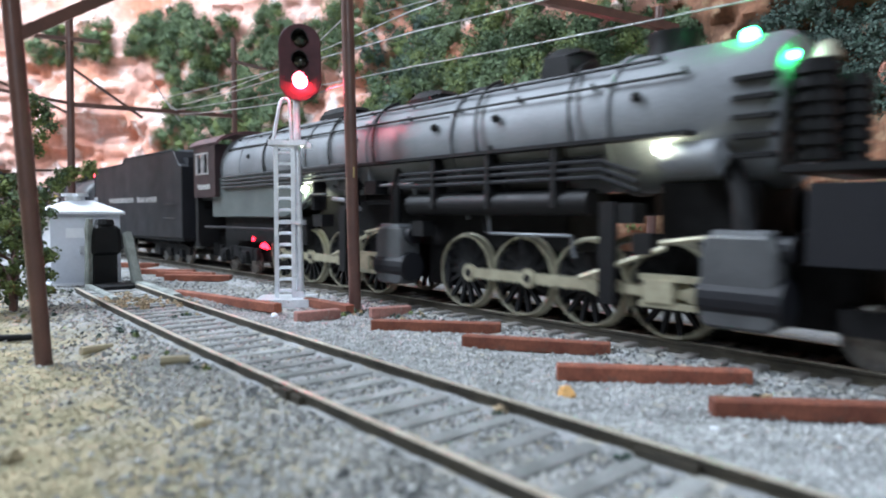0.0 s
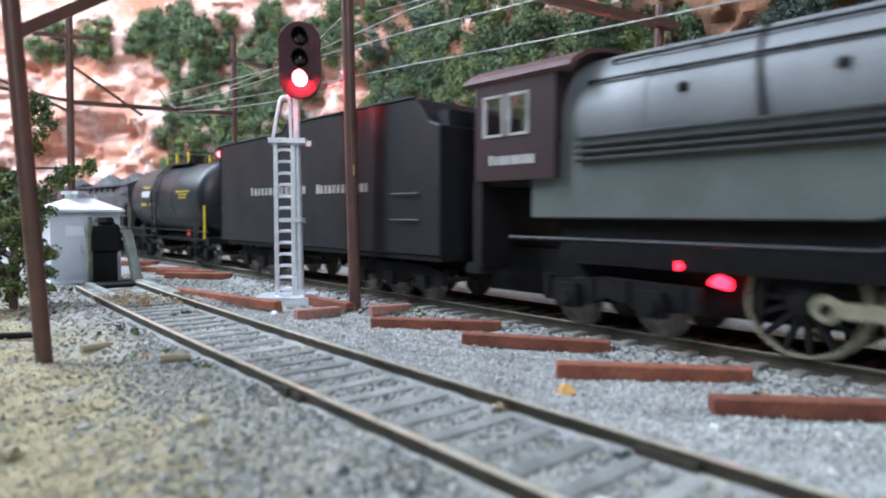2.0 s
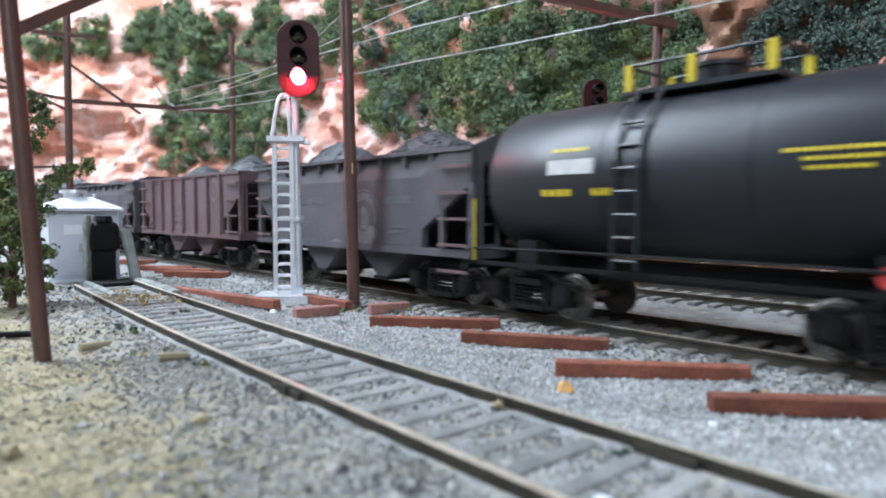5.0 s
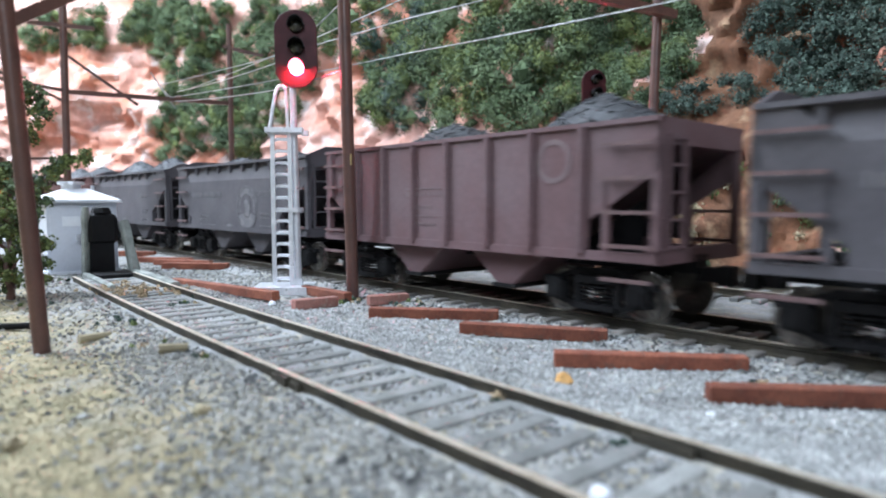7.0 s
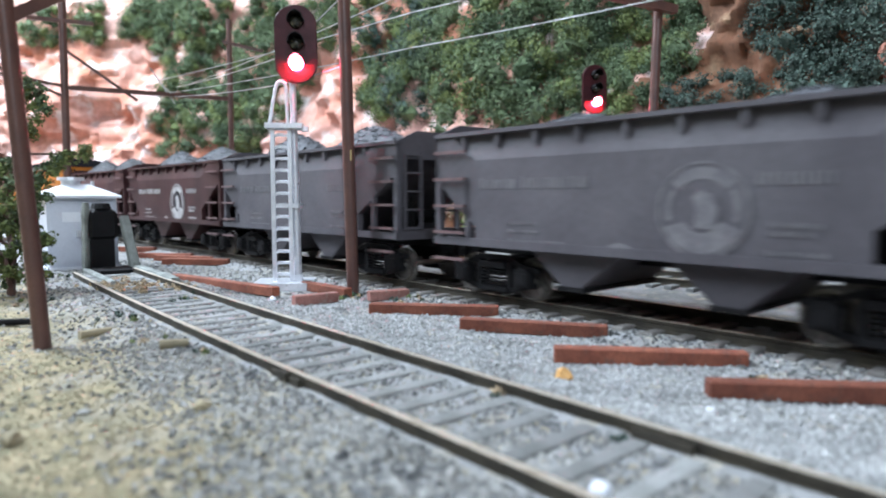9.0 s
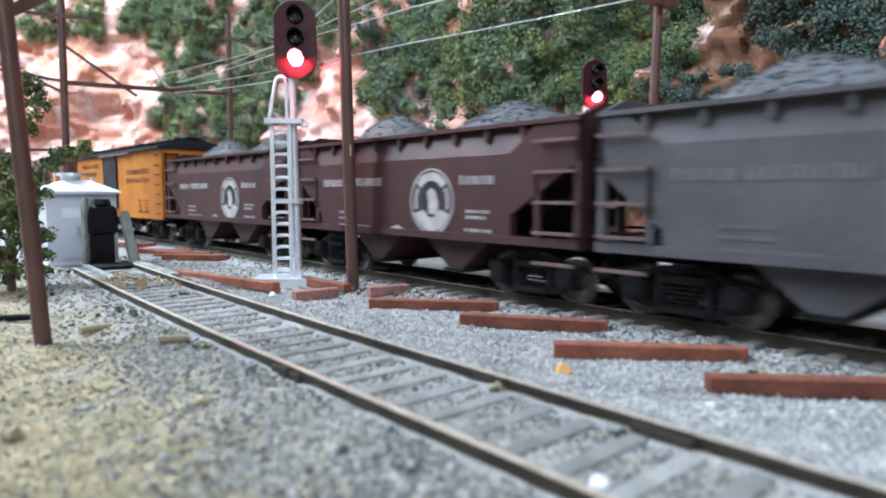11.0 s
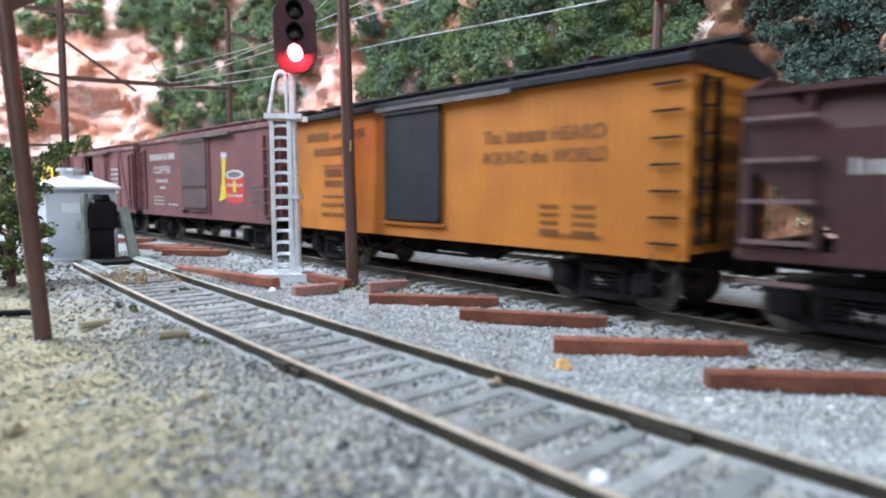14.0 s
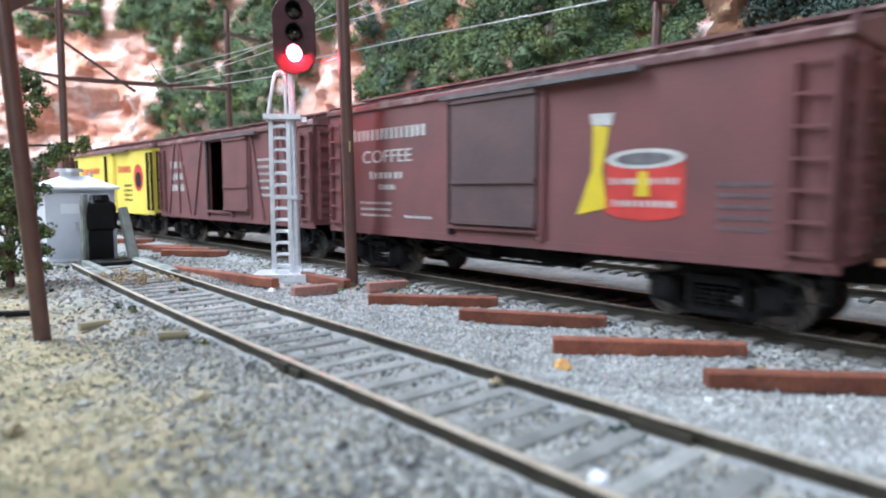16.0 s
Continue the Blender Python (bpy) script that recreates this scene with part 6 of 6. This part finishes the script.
def locomotive():
    t = vehicle("steam_locomotive", 47.0, "large black and graphite articulated steam locomotive, lamps lit", "locomotive")
    # boiler: firebox end to smokebox
    bm = B()
    lathe(bm, [(-7.9, 1.3), (-2.0, 1.3), (-1.6, 1.28), (8.6, 1.2)], "x", 44, at=(0, 0, 3.71))
    part("boiler", bm, M_BOILER, t, smooth=True)
    bm = B()
    lathe(bm, [(8.6, 1.21), (8.6, 1.24), (11.15, 1.21), (11.3, 1.1), (11.32, 0.9), (11.42, 0.75), (11.5, 0.3), (11.5, 0.02)], "x", 44, at=(0, 0, 3.71))
    part("smokebox", bm, M_BOILER, t, smooth=True)
    for x in (-6.2, -1.7, 1.4, 4.6, 8.6):
        bm = B()
        lathe(bm, [(x - 0.05, 1.315 if x < -1.5 else 1.295), (x + 0.05, 1.315 if x < -1.5 else 1.295)], "x", 44, at=(0, 0, 3.71))
        part("boiler_band", bm, M_BOILER, t, smooth=True)
    # firebox panels and ash pan
    for sg in (-1, 1):
        bm = B()
        prism(bm, [(-8.5, 1.97), (-2.9, 1.97), (-1.6, 2.35), (-1.6, 3.4), (-8.5, 3.4)], *sorted((sg * 1.1, sg * 1.33)))
        part("firebox_side", bm, M_OLIVE, t, "grey-green firebox side", bevel=0.03)
        for i in range(4):
            bm = B()
            z = 3.0 + 0.125 * i
            pipe(bm, [(-7.4, sg * 1.40, z), (1.2, sg * 1.40, z + 0.02)], 0.042, 7)
            part("side_pipe", bm, M_PIPE, t, smooth=True)
        for i in range(3):
            bm = B()
            z = 2.72 + 0.14 * i
            pipe(bm, [(3.0, sg * 1.36, z), (8.6, sg * 1.36, z), (9.3, sg * 1.3, z - 0.25)], 0.045, 7)
            part("cooling_pipe", bm, M_TENDER, t, smooth=True)
        bm = B()
        box(bm, -1.6, 10.2, *sorted((sg * 1.0, sg * 1.45)), 3.30, 3.37)
        part("running_board", bm, M_BLACK, t)
        bm = B()
        pipe(bm, [(-8.9, sg * 1.45, 1.6), (-2.75, sg * 1.45, 1.6), (-1.9, sg * 1.45, 2.1), (-1.0, sg * 1.45, 2.62), (-0.2, sg * 1.45, 2.62)], 0.042, 8)
        part("sill_rail", bm, M_TENDER, t, smooth=True)
        for z, x0, x1, y in ((4.38, -7.3, 10.0, 1.17), (4.74, -7.0, 9.4, 0.9)):
            bm = B()
            pipe(bm, [(x0, sg * y, z), (x1, sg * y, z - 0.08)], 0.028, 6)
            for i in range(11):
                x = x0 + (x1 - x0) * i / 10
                tube(bm, (x, sg * (y - 0.12), z - 0.1), (x, sg * (y + 0.02), z), 0.035, seg=6)
            part("handrail", bm, M_BLACK, t)
        bm = B()
        tube(bm, (3.2, sg * 1.15, 2.3), (8.3, sg * 1.15, 2.3), 0.24, seg=16)
        part("air_tank", bm, M_BLACK, t, smooth=True)
        bm = B()
        pipe(bm, [(2.6, sg * 1.0, 3.2), (2.6, sg * 1.2, 2.6), (2.6, sg * 1.2, 1.75)], 0.14, 12)
        part("steam_pipe", bm, M_BLACK, t, smooth=True)
        bm = B()
        pipe(bm, [(10.6, sg * 0.9, 2.9), (10.9, sg * 1.1, 2.4), (11.0, sg * 1.15, 1.75)], 0.16, 12)
        part("steam_pipe", bm, M_BLACK, t, smooth=True)
        bm = B()
        pipe(bm, [(-0.1, sg * 1.3, 2.5), (0.6, sg * 1.35, 2.45), (1.3, sg * 1.38, 2.2)], 0.06, 7)
        part("feed_pipe", bm, M_BOILER, t, smooth=True)
        # dark plumbing under the running board
        rng = random.Random(500 + sg)
        for i in range(9):
            z = rng.uniform(1.5, 3.1)
            x0 = rng.uniform(-1.5, 8.0)
            x1 = x0 + rng.uniform(1.0, 3.5)
            y = sg * rng.uniform(0.9, 1.22)
            bm = B()
            pipe(bm, [(x0, y, z + 0.4), (x0 + 0.08, y, z), (x1 - 0.08, y, z), (x1, y, z - 0.4)], rng.uniform(0.03, 0.055), 6)
            part("pipe", bm, M_BLACK if i % 3 else M_BOILER, t, smooth=True)
        for x, z, w in ((-0.9, 1.9, 0.5), (0.5, 2.9, 0.6), (1.7, 2.75, 0.5), (3.6, 1.75, 0.4), (9.0, 2.1, 0.5), (9.4, 1.6, 0.35)):
            bm = B()
            box(bm, x - w / 2, x + w / 2, *sorted((sg * 0.95, sg * 1.34)), z - 0.17, z + 0.17)
            part("fitting_box", bm, M_BLACK, t, bevel=0.04)
        for x in (-1.0, 0.7, 4.2, 5.9, 7.6):
            bm = B()
            box(bm, x - 0.06, x + 0.06, *sorted((sg * 1.0, sg * 1.42)), 2.2, 3.31)
            part("board_bracket", bm, M_BLACK, t)
        # sand pipes and boiler fittings
        for x in (-4.6, -0.6, 1.5, 5.2, 7.6):
            bm = B()
            pts = []
            for k in range(7):
                a = math.radians(80 - 13 * k)
                pts.append((x + 0.05 * k, sg * 1.33 * math.cos(a), 3.71 + 1.33 * math.sin(a)))
            pipe(bm, pts + [(x + 0.35, sg * 1.3, 3.3)], 0.035, 6)
            part("sand_pipe", bm, M_BLACK, t, smooth=True)
        for x in (-5.5, -3.3, 0.9, 4.1, 6.0, 9.2):
            bm = B()
            bmesh.ops.create_icosphere(bm, subdivisions=1, radius=0.1, matrix=Matrix.Translation((x, sg * 1.26, 4.02)))
            part("washout_plug", bm, M_BLACK, t, smooth=True)
    bm = B()
    box(bm, -8.0, -2.0, -1.05, 1.05, 1.15, 2.0)
    part("ash_pan", bm, M_TRUCK, t, bevel=0.05)
    # Frame, enlarged with dark blocks that shut out light between the wheels.
    bm = B()
    box(bm, -10.3, 1.9, -0.6, 0.6, 0.42, 1.35)
    box(bm, -1.8, 3.4, -0.7, 0.7, 1.35, 2.6)
    part("rear_frame", bm, M_TRUCK, t)
    # Front frame, likewise filled out to darken the gaps behind the wheels.
    bm = B()
    box(bm, 3.2, 12.4, -0.6, 0.6, 0.42, 1.35)
    box(bm, 3.4, 7.4, -0.7, 0.7, 1.35, 2.6)
    box(bm, 9.4, 11.0, -0.7, 0.7, 1.35, 2.6)
    part("front_frame", bm, M_TRUCK, t)
    # domes and stack
    for x0, x1, z in ((-2.3, -0.6, 5.25), (2.0, 3.3, 5.16), (6.4, 7.4, 5.4)):
        bm = B()
        prism(bm, [(x0 - 0.1, 4.6), (x1 + 0.1, 4.6), (x1, z - 0.15), (x1 - 0.18, z), (x0 + 0.18, z), (x0, z - 0.15)], -0.5, 0.5)
        part("dome", bm, M_BLACK, t, bevel=0.2, smooth=True)
    bm = B()
    lathe(bm, [(4.7, 0.5), (5.06, 0.42), (5.2, 0.46), (5.26, 0.46), (5.26, 0.3), (5.0, 0.3)], "z", 20, at=(9.15, 0, 0))
    part("smokestack", bm, M_BLACK, t, smooth=True)
    bm = B()
    lathe(bm, [(4.8, 0.05), (4.8, 0.2), (5.0, 0.16), (5.13, 0.04)], "z", 14, at=(4.9, 0, 0))
    part("whistle", bm, M_BLACK, t, smooth=True)
    bm = B()
    lathe(bm, [(4.35, 0.24), (4.42, 0.2), (4.58, 0.13), (4.64, 0.03)], "z", 16, at=(11.7, -0.25, 0))
    part("bell", bm, M_TYRE, t, "brass bell", smooth=True)
    # air pumps on the smokebox front
    for sg in (-1, 1):
        bm = B()
        for i in range(7):
            lathe(bm, [(2.85 + 0.2 * i, 0.3), (2.97 + 0.2 * i, 0.3), (2.97 + 0.2 * i, 0.24), (3.05 + 0.2 * i, 0.24)], "z", 16, at=(11.75, sg * 0.75, 0))
        part("air_pump", bm, M_BLACK, t, smooth=True)
        for i in range(5):
            bm = B()
            box(bm, 10.8, 11.4, *sorted((sg * 1.1, sg * 1.3)), 2.9 + 0.28 * i, 2.97 + 0.28 * i)
            part("step", bm, M_BLACK, t)
        bm = B()
        bmesh.ops.create_icosphere(bm, subdivisions=2, radius=0.12, matrix=Matrix.Translation((10.75, sg * 0.62, 4.82 if sg < 0 else 4.7)))
        part("class_lamp", bm, G_GREEN, t, "lit green class lamp", smooth=True)
        bm = B()
        bmesh.ops.create_icosphere(bm, subdivisions=2, radius=0.07, matrix=Matrix.Translation((11.4, sg * 0.66, 4.4)))
        part("class_lamp", bm, G_GREEN, t, "lit green class lamp", smooth=True)
        for x, z in ((9.75, 3.12), (-1.45, 2.8)):
            bm = B()
            bmesh.ops.create_icosphere(bm, subdivisions=2, radius=0.09, matrix=Matrix.Translation((x, sg * 1.42, z)))
            part("running_lamp", bm, G_WARM, t, "lit white running lamp", smooth=True)
        bm = B()
        lathe(bm, [(9.6, 0.05), (9.75, 0.28), (10.6, 0.28), (10.75, 0.05)], "x", 16, at=(0, sg * 1.15, 2.95))
        part("check_valve_tank", bm, M_BOILER, t, smooth=True)
    # pilot deck
    bm = B()
    box(bm, 11.55, 13.3, -1.42, 1.42, 2.66, 2.76)
    box(bm, 13.0, 13.3, -1.42, 1.42, 1.0, 2.7)
    part("pilot_deck", bm, M_BLACK, t, bevel=0.03)
    bm = B()
    prism(bm, [(13.3, 0.3), (13.85, 0.22), (13.85, 0.4), (13.3, 1.3)], -1.3, 1.3)
    part("pilot", bm, M_BLACK, t, bevel=0.03)
    bm = B()
    box(bm, 11.9, 12.9, -1.4, 1.4, 1.4, 2.5)
    part("front_tank", bm, M_TENDER, t, bevel=0.05)
    bm = B()
    tube(bm, (11.5, 0, 4.0), (11.75, 0, 4.0), 0.22, seg=16)
    part("headlamp", bm, M_BLACK, t)
    coupler(t, 13.6, 1)
    # cab
    for sg in (-1, 1):
        y0, y1 = sorted((sg * 1.42, sg * 1.5))
        for x0, x1, z0, z1 in ((-9.85, -7.8, 2.7, 3.55), (-9.85, -7.8, 4.36, 4.62), (-9.85, -9.62, 3.55, 4.36), (-8.42, -7.8, 3.55, 4.36), (-9.06, -8.98, 3.55, 4.36)):
            bm = B()
            box(bm, x0, x1, y0, y1, z0, z1)
            part("cab_panel", bm, M_CAB, t)
    bm = B()
    box(bm, -7.88, -7.8, -1.42, 1.42, 2.7, 4.62)
    part("cab_front", bm, M_CAB, t)
    bm = B()
    prof = [(1.62 * math.cos(math.pi * (0.07 + 0.86 * i / 14)), 4.52 + 0.62 * math.sin(math.pi * (0.07 + 0.86 * i / 14))) for i in range(15)]
    inner = [(y * 0.95, z - 0.07) for y, z in prof[::-1]]
    prism(bm, prof + inner, -10.15, -7.45, "x")
    # Grey roof; the signal's red light is mixed into its colour.
    part("cab_roof", bm, material("brown_cab_roof", (0.11, 0.05, 0.054), (0.08, 0.04, 0.044), 0.5, spec=0.3), t, "grey arched cab roof coloured with the signal's red light")
    bm = B()
    box(bm, -9.6, -8.0, -1.3, 1.3, 2.6, 2.75)
    part("cab_floor", bm, M_BLACK, t)
    glass = bpy.data.materials.new("cab_glass")
    glass.use_nodes = True
    gb = glass.node_tree.nodes["Principled BSDF"]
    gb.inputs["Base Color"].default_value, gb.inputs["Roughness"].default_value = (0.9, 0.95, 1, 1), 0.05
    gb.inputs["Transmission Weight"].default_value = 1.0
    for x0, x1 in ((-9.62, -9.06), (-8.98, -8.42)):
        bm = B()
        box(bm, x0, x1, -1.475, -1.455, 3.55, 4.36)
        pane = part("window_pane", bm, glass, t, "clear cab window")
        pane.visible_shadow = False
        # Frame coloured pale to stand in for the bright reflection in the panes.
        bm = B()
        for a, b, c, d in ((x0, x1, 3.55, 3.6), (x0, x1, 4.31, 4.36), (x0, x0 + 0.05, 3.55, 4.36), (x1 - 0.05, x1, 3.55, 4.36)):
            box(bm, a, b, -1.52, -1.44, c, d)
        part("window_frame", bm, M_DIM_LETTER, t)
    bars(t, "number_bars", -9.45, -8.25, 3.0, 3.2, -1.504, M_LETTER, 5, 400, "pale bars of the cab number")
    bm = B()
    box(bm, -10.0, -9.75, -1.4, 1.4, 0.95, 2.7)
    box(bm, -10.3, -9.8, -1.3, -0.9, 0.8, 1.0)
    part("rear_platform", bm, M_BLACK, t)
    # glowing fire under the firebox
    bm = B()
    bmesh.ops.create_icosphere(bm, subdivisions=2, radius=0.13, matrix=Matrix.Translation((-4.95, -0.98, 1.02)))
    for v in bm.verts:
        v.co += 0.13 * noise.noise_vector(v.co * 5)
    part("fire_glow", bm, G_FIRE, t, "glowing red ash pan fire")
    bm = B()
    bmesh.ops.create_icosphere(bm, subdivisions=2, radius=0.06, matrix=Matrix.Translation((-5.6, -1.07, 1.24)))
    for v in bm.verts:
        v.co += 0.06 * noise.noise_vector(v.co * 7)
    part("fire_glow", bm, G_FIRE, t, "glowing red ash pan fire")
    # trailing truck
    bm = B()
    box(bm, -7.2, -6.5, -0.95, 0.95, 0.5, 0.85)
    tk = part("trailing_truck", bm, M_TRUCK, t)
    for sg in (-1, 1):
        bm = B()
        prism(bm, [(-8.3, 0.45), (-8.3, 0.8), (-7.0, 0.95), (-5.2, 0.9), (-5.2, 0.5), (-6.2, 0.42), (-6.9, 0.6), (-7.3, 0.42)], *sorted((sg * 0.98, sg * 1.15)))
        for x in (-7.7, -6.0):
            box(bm, x - 0.22, x + 0.22, *sorted((sg * 1.05, sg * 1.28)), 0.36, 0.8)
            tube(bm, (x, sg * 1.25, 0.56), (x, sg * 1.34, 0.56), 0.13, seg=10)
            for q in (-0.5, 0.5):
                tube(bm, (x + q, sg * 1.1, 0.55), (x + q, sg * 1.1, 0.92), 0.1, seg=8)
        part("side_frame", bm, M_TRUCK, tk)
    for x in (-7.7, -6.0):
        wheels_at(tk, x)
    bm = B()
    box(bm, 12.2, 13.2, -1.0, 1.0, 0.45, 0.8)
    tk = part("lead_truck", bm, M_TRUCK, t)
    wheels_at(tk, 12.6)
    # the two engines
    dm = tm = spoke = None
    for axles, cx0, cx1 in (((-3.8, -2.02, -0.25, 1.42), 2.1, 3.12), ((4.75, 6.42, 8.05, 9.7), 10.45, 11.55)):
        for x in axles:
            if dm is None:
                dm = part("driving_wheels", driver_mesh(), M_BLACK, t, m=P(x, 0, 0.82))
                tm = part("tyre", tyre_mesh(), M_TYRE, dm, "pale rimmed tyre", smooth=True)
                d = dm
            else:
                d = again(dm, P(x, 0, 0.82), t)
                again(tm, P(0, 0, 0), d)
            spoke = spokes(d, spoke)
            ROLLING.append((d, (x, 0, 0.82), 0.82))
        for sg in (-1, 1):
            bm = B()
            rod_bar(bm, [q - axles[0] for q in axles], 0.105, -0.05, 0.03)
            ob = part("side_rod", bm, M_ROD, t, "pale steel side rod", smooth=False)
            RODS.append((ob, (axles[0], sg * 1.08, 0.82), 0.36, 0.82))
            bm = B()
            l = (cx0 - 0.55) - axles[2]
            rod_bar(bm, [0, l], 0.075, -0.05, 0.03)
            ob = part("main_rod", bm, M_ROD, t, "pale steel main rod")
            CRANKS.append((ob, (axles[2], sg * 1.2, 0.82), 0.36, l, 0.82))
            # valve gear: link, eccentric rod, guides
            bm = B()
            pipe(bm, [(axles[2] + 0.1, sg * 1.28, 0.95), (axles[3] + 0.1, sg * 1.28, 1.55)], 0.05, 6)
            pipe(bm, [(axles[3], sg * 1.26, 1.62), (cx0, sg * 1.26, 1.72)], 0.05, 6)
            part("valve_rod", bm, M_ROD, t, "pale steel valve rod")
            bm = B()
            for z in (0.62, 1.06):
                box(bm, axles[3] - 0.35, cx0 + 0.05, *sorted((sg * 1.1, sg * 1.3)), z - 0.05, z + 0.05)
            part("crosshead_guide", bm, M_ROD, t, "pale steel guide bars", bevel=0.01)
            bm = B()
            box(bm, cx0 - 1.0, cx0 - 0.5, *sorted((sg * 1.05, sg * 1.34)), 0.66, 1.02)
            part("crosshead", bm, M_ROD, t, bevel=0.03)
            bm = B()
            box(bm, axles[2] + 0.55, axles[2] + 0.85, *sorted((sg * 1.25, sg * 1.38)), 0.55, 2.3)
            part("link_hanger", bm, M_BLACK, t, bevel=0.03)
            bm = B()
            prism(bm, [(cx0, 0.5), (cx0 + 0.1, 0.4), (cx1 - 0.1, 0.4), (cx1, 0.5), (cx1, 1.55), (cx1 - 0.1, 1.78), (cx0 + 0.1, 1.78), (cx0, 1.55)], *sorted((sg * 0.85, sg * 1.45)))
            cyl = part("cylinder", bm, M_CYLINDER, t, "dark grey cylinder block", bevel=0.05)
            bm = B()
            tube(bm, (cx0 - 0.02, sg * 1.18, 0.84), (cx1 + 0.1, sg * 1.18, 0.84), 0.34, seg=18)
            tube(bm, (cx0 - 0.05, sg * 1.15, 1.58), (cx1 + 0.15, sg * 1.15, 1.58), 0.2, seg=14)
            part("cylinder_head", bm, M_TENDER, cyl, bevel=0.03)
            bm = B()
            box(bm, cx0 + 0.15, cx1 - 0.15, *sorted((sg * 1.0, sg * 1.4)), 1.78, 1.85)
            part("cylinder_cover", bm, M_BOILER, cyl)


locomotive()


# ---- room: plain walls and ceiling that close the place ----
M_ROOM = material("room_paint", (0.5, 0.5, 0.5), (0.46, 0.46, 0.46), 0.9, scale=0.02, fine=0.3, bump=0, contrast=0.04)
for name, dims in (("ceiling", (-340, 240, -240, 140, 150, 154)), ("wall_south", (-340, 240, -244, -240, -90, 150)), ("wall_north", (-340, 240, 140, 144, -90, 150)), ("wall_west", (-344, -340, -240, 140, -90, 150)), ("wall_east", (240, 244, -240, 140, -90, 150)), ("floor", (-340, 240, -240, 140, -94, -90))):
    bm = B()
    box(bm, *dims)
    tagged(part(name, bm, M_ROOM), "plain pale room " + name.split("_")[0] + " round the layout", name.split("_")[0], kind="structure")
bm = B()
box(bm, -235, 165, -62, 62, -12, -2.2)
tagged(part("benchwork", bm, material("plywood", (0.42, 0.30, 0.18), (0.34, 0.24, 0.14), 0.8, scale=0.05, fine=1.5)), "plywood benchwork under the layout", "benchwork", kind="structure")


# ---- motion of the train ----
def motions():
    for ob, s in CARS:
        rows = []
        for k in range(33):
            t = k / 2
            x, y, a = on_line(s + SPEED * (t - 8))
            rows.append((t, P(x, y, 0, 0, 0, a)))
        walk(ob, rows)
    for ob, (x, y, z), r in ROLLING:
        step = 2 / 30 if r < 0.6 else 3 / 30
        n = round(16 / step)
        walk(ob, [(k * step, P(x, y, z, 0, math.degrees(SPEED * k * step / r), 0)) for k in range(n + 1)])
    for ob, (x, y, z), c, r in RODS:
        rows = []
        for k in range(161):
            a = SPEED * k * 0.1 / r
            rows.append((k * 0.1, P(x + c * math.cos(a), y, z - c * math.sin(a))))
        walk(ob, rows)
    for ob, (x, y, z), c, l, r in CRANKS:
        rows = []
        for k in range(161):
            a = SPEED * k * 0.1 / r
            px, pz = x + c * math.cos(a), z - c * math.sin(a)
            rows.append((k * 0.1, P(px, y, pz, 0, math.degrees(math.asin((pz - z) / l)), 0)))
        walk(ob, rows)


motions()
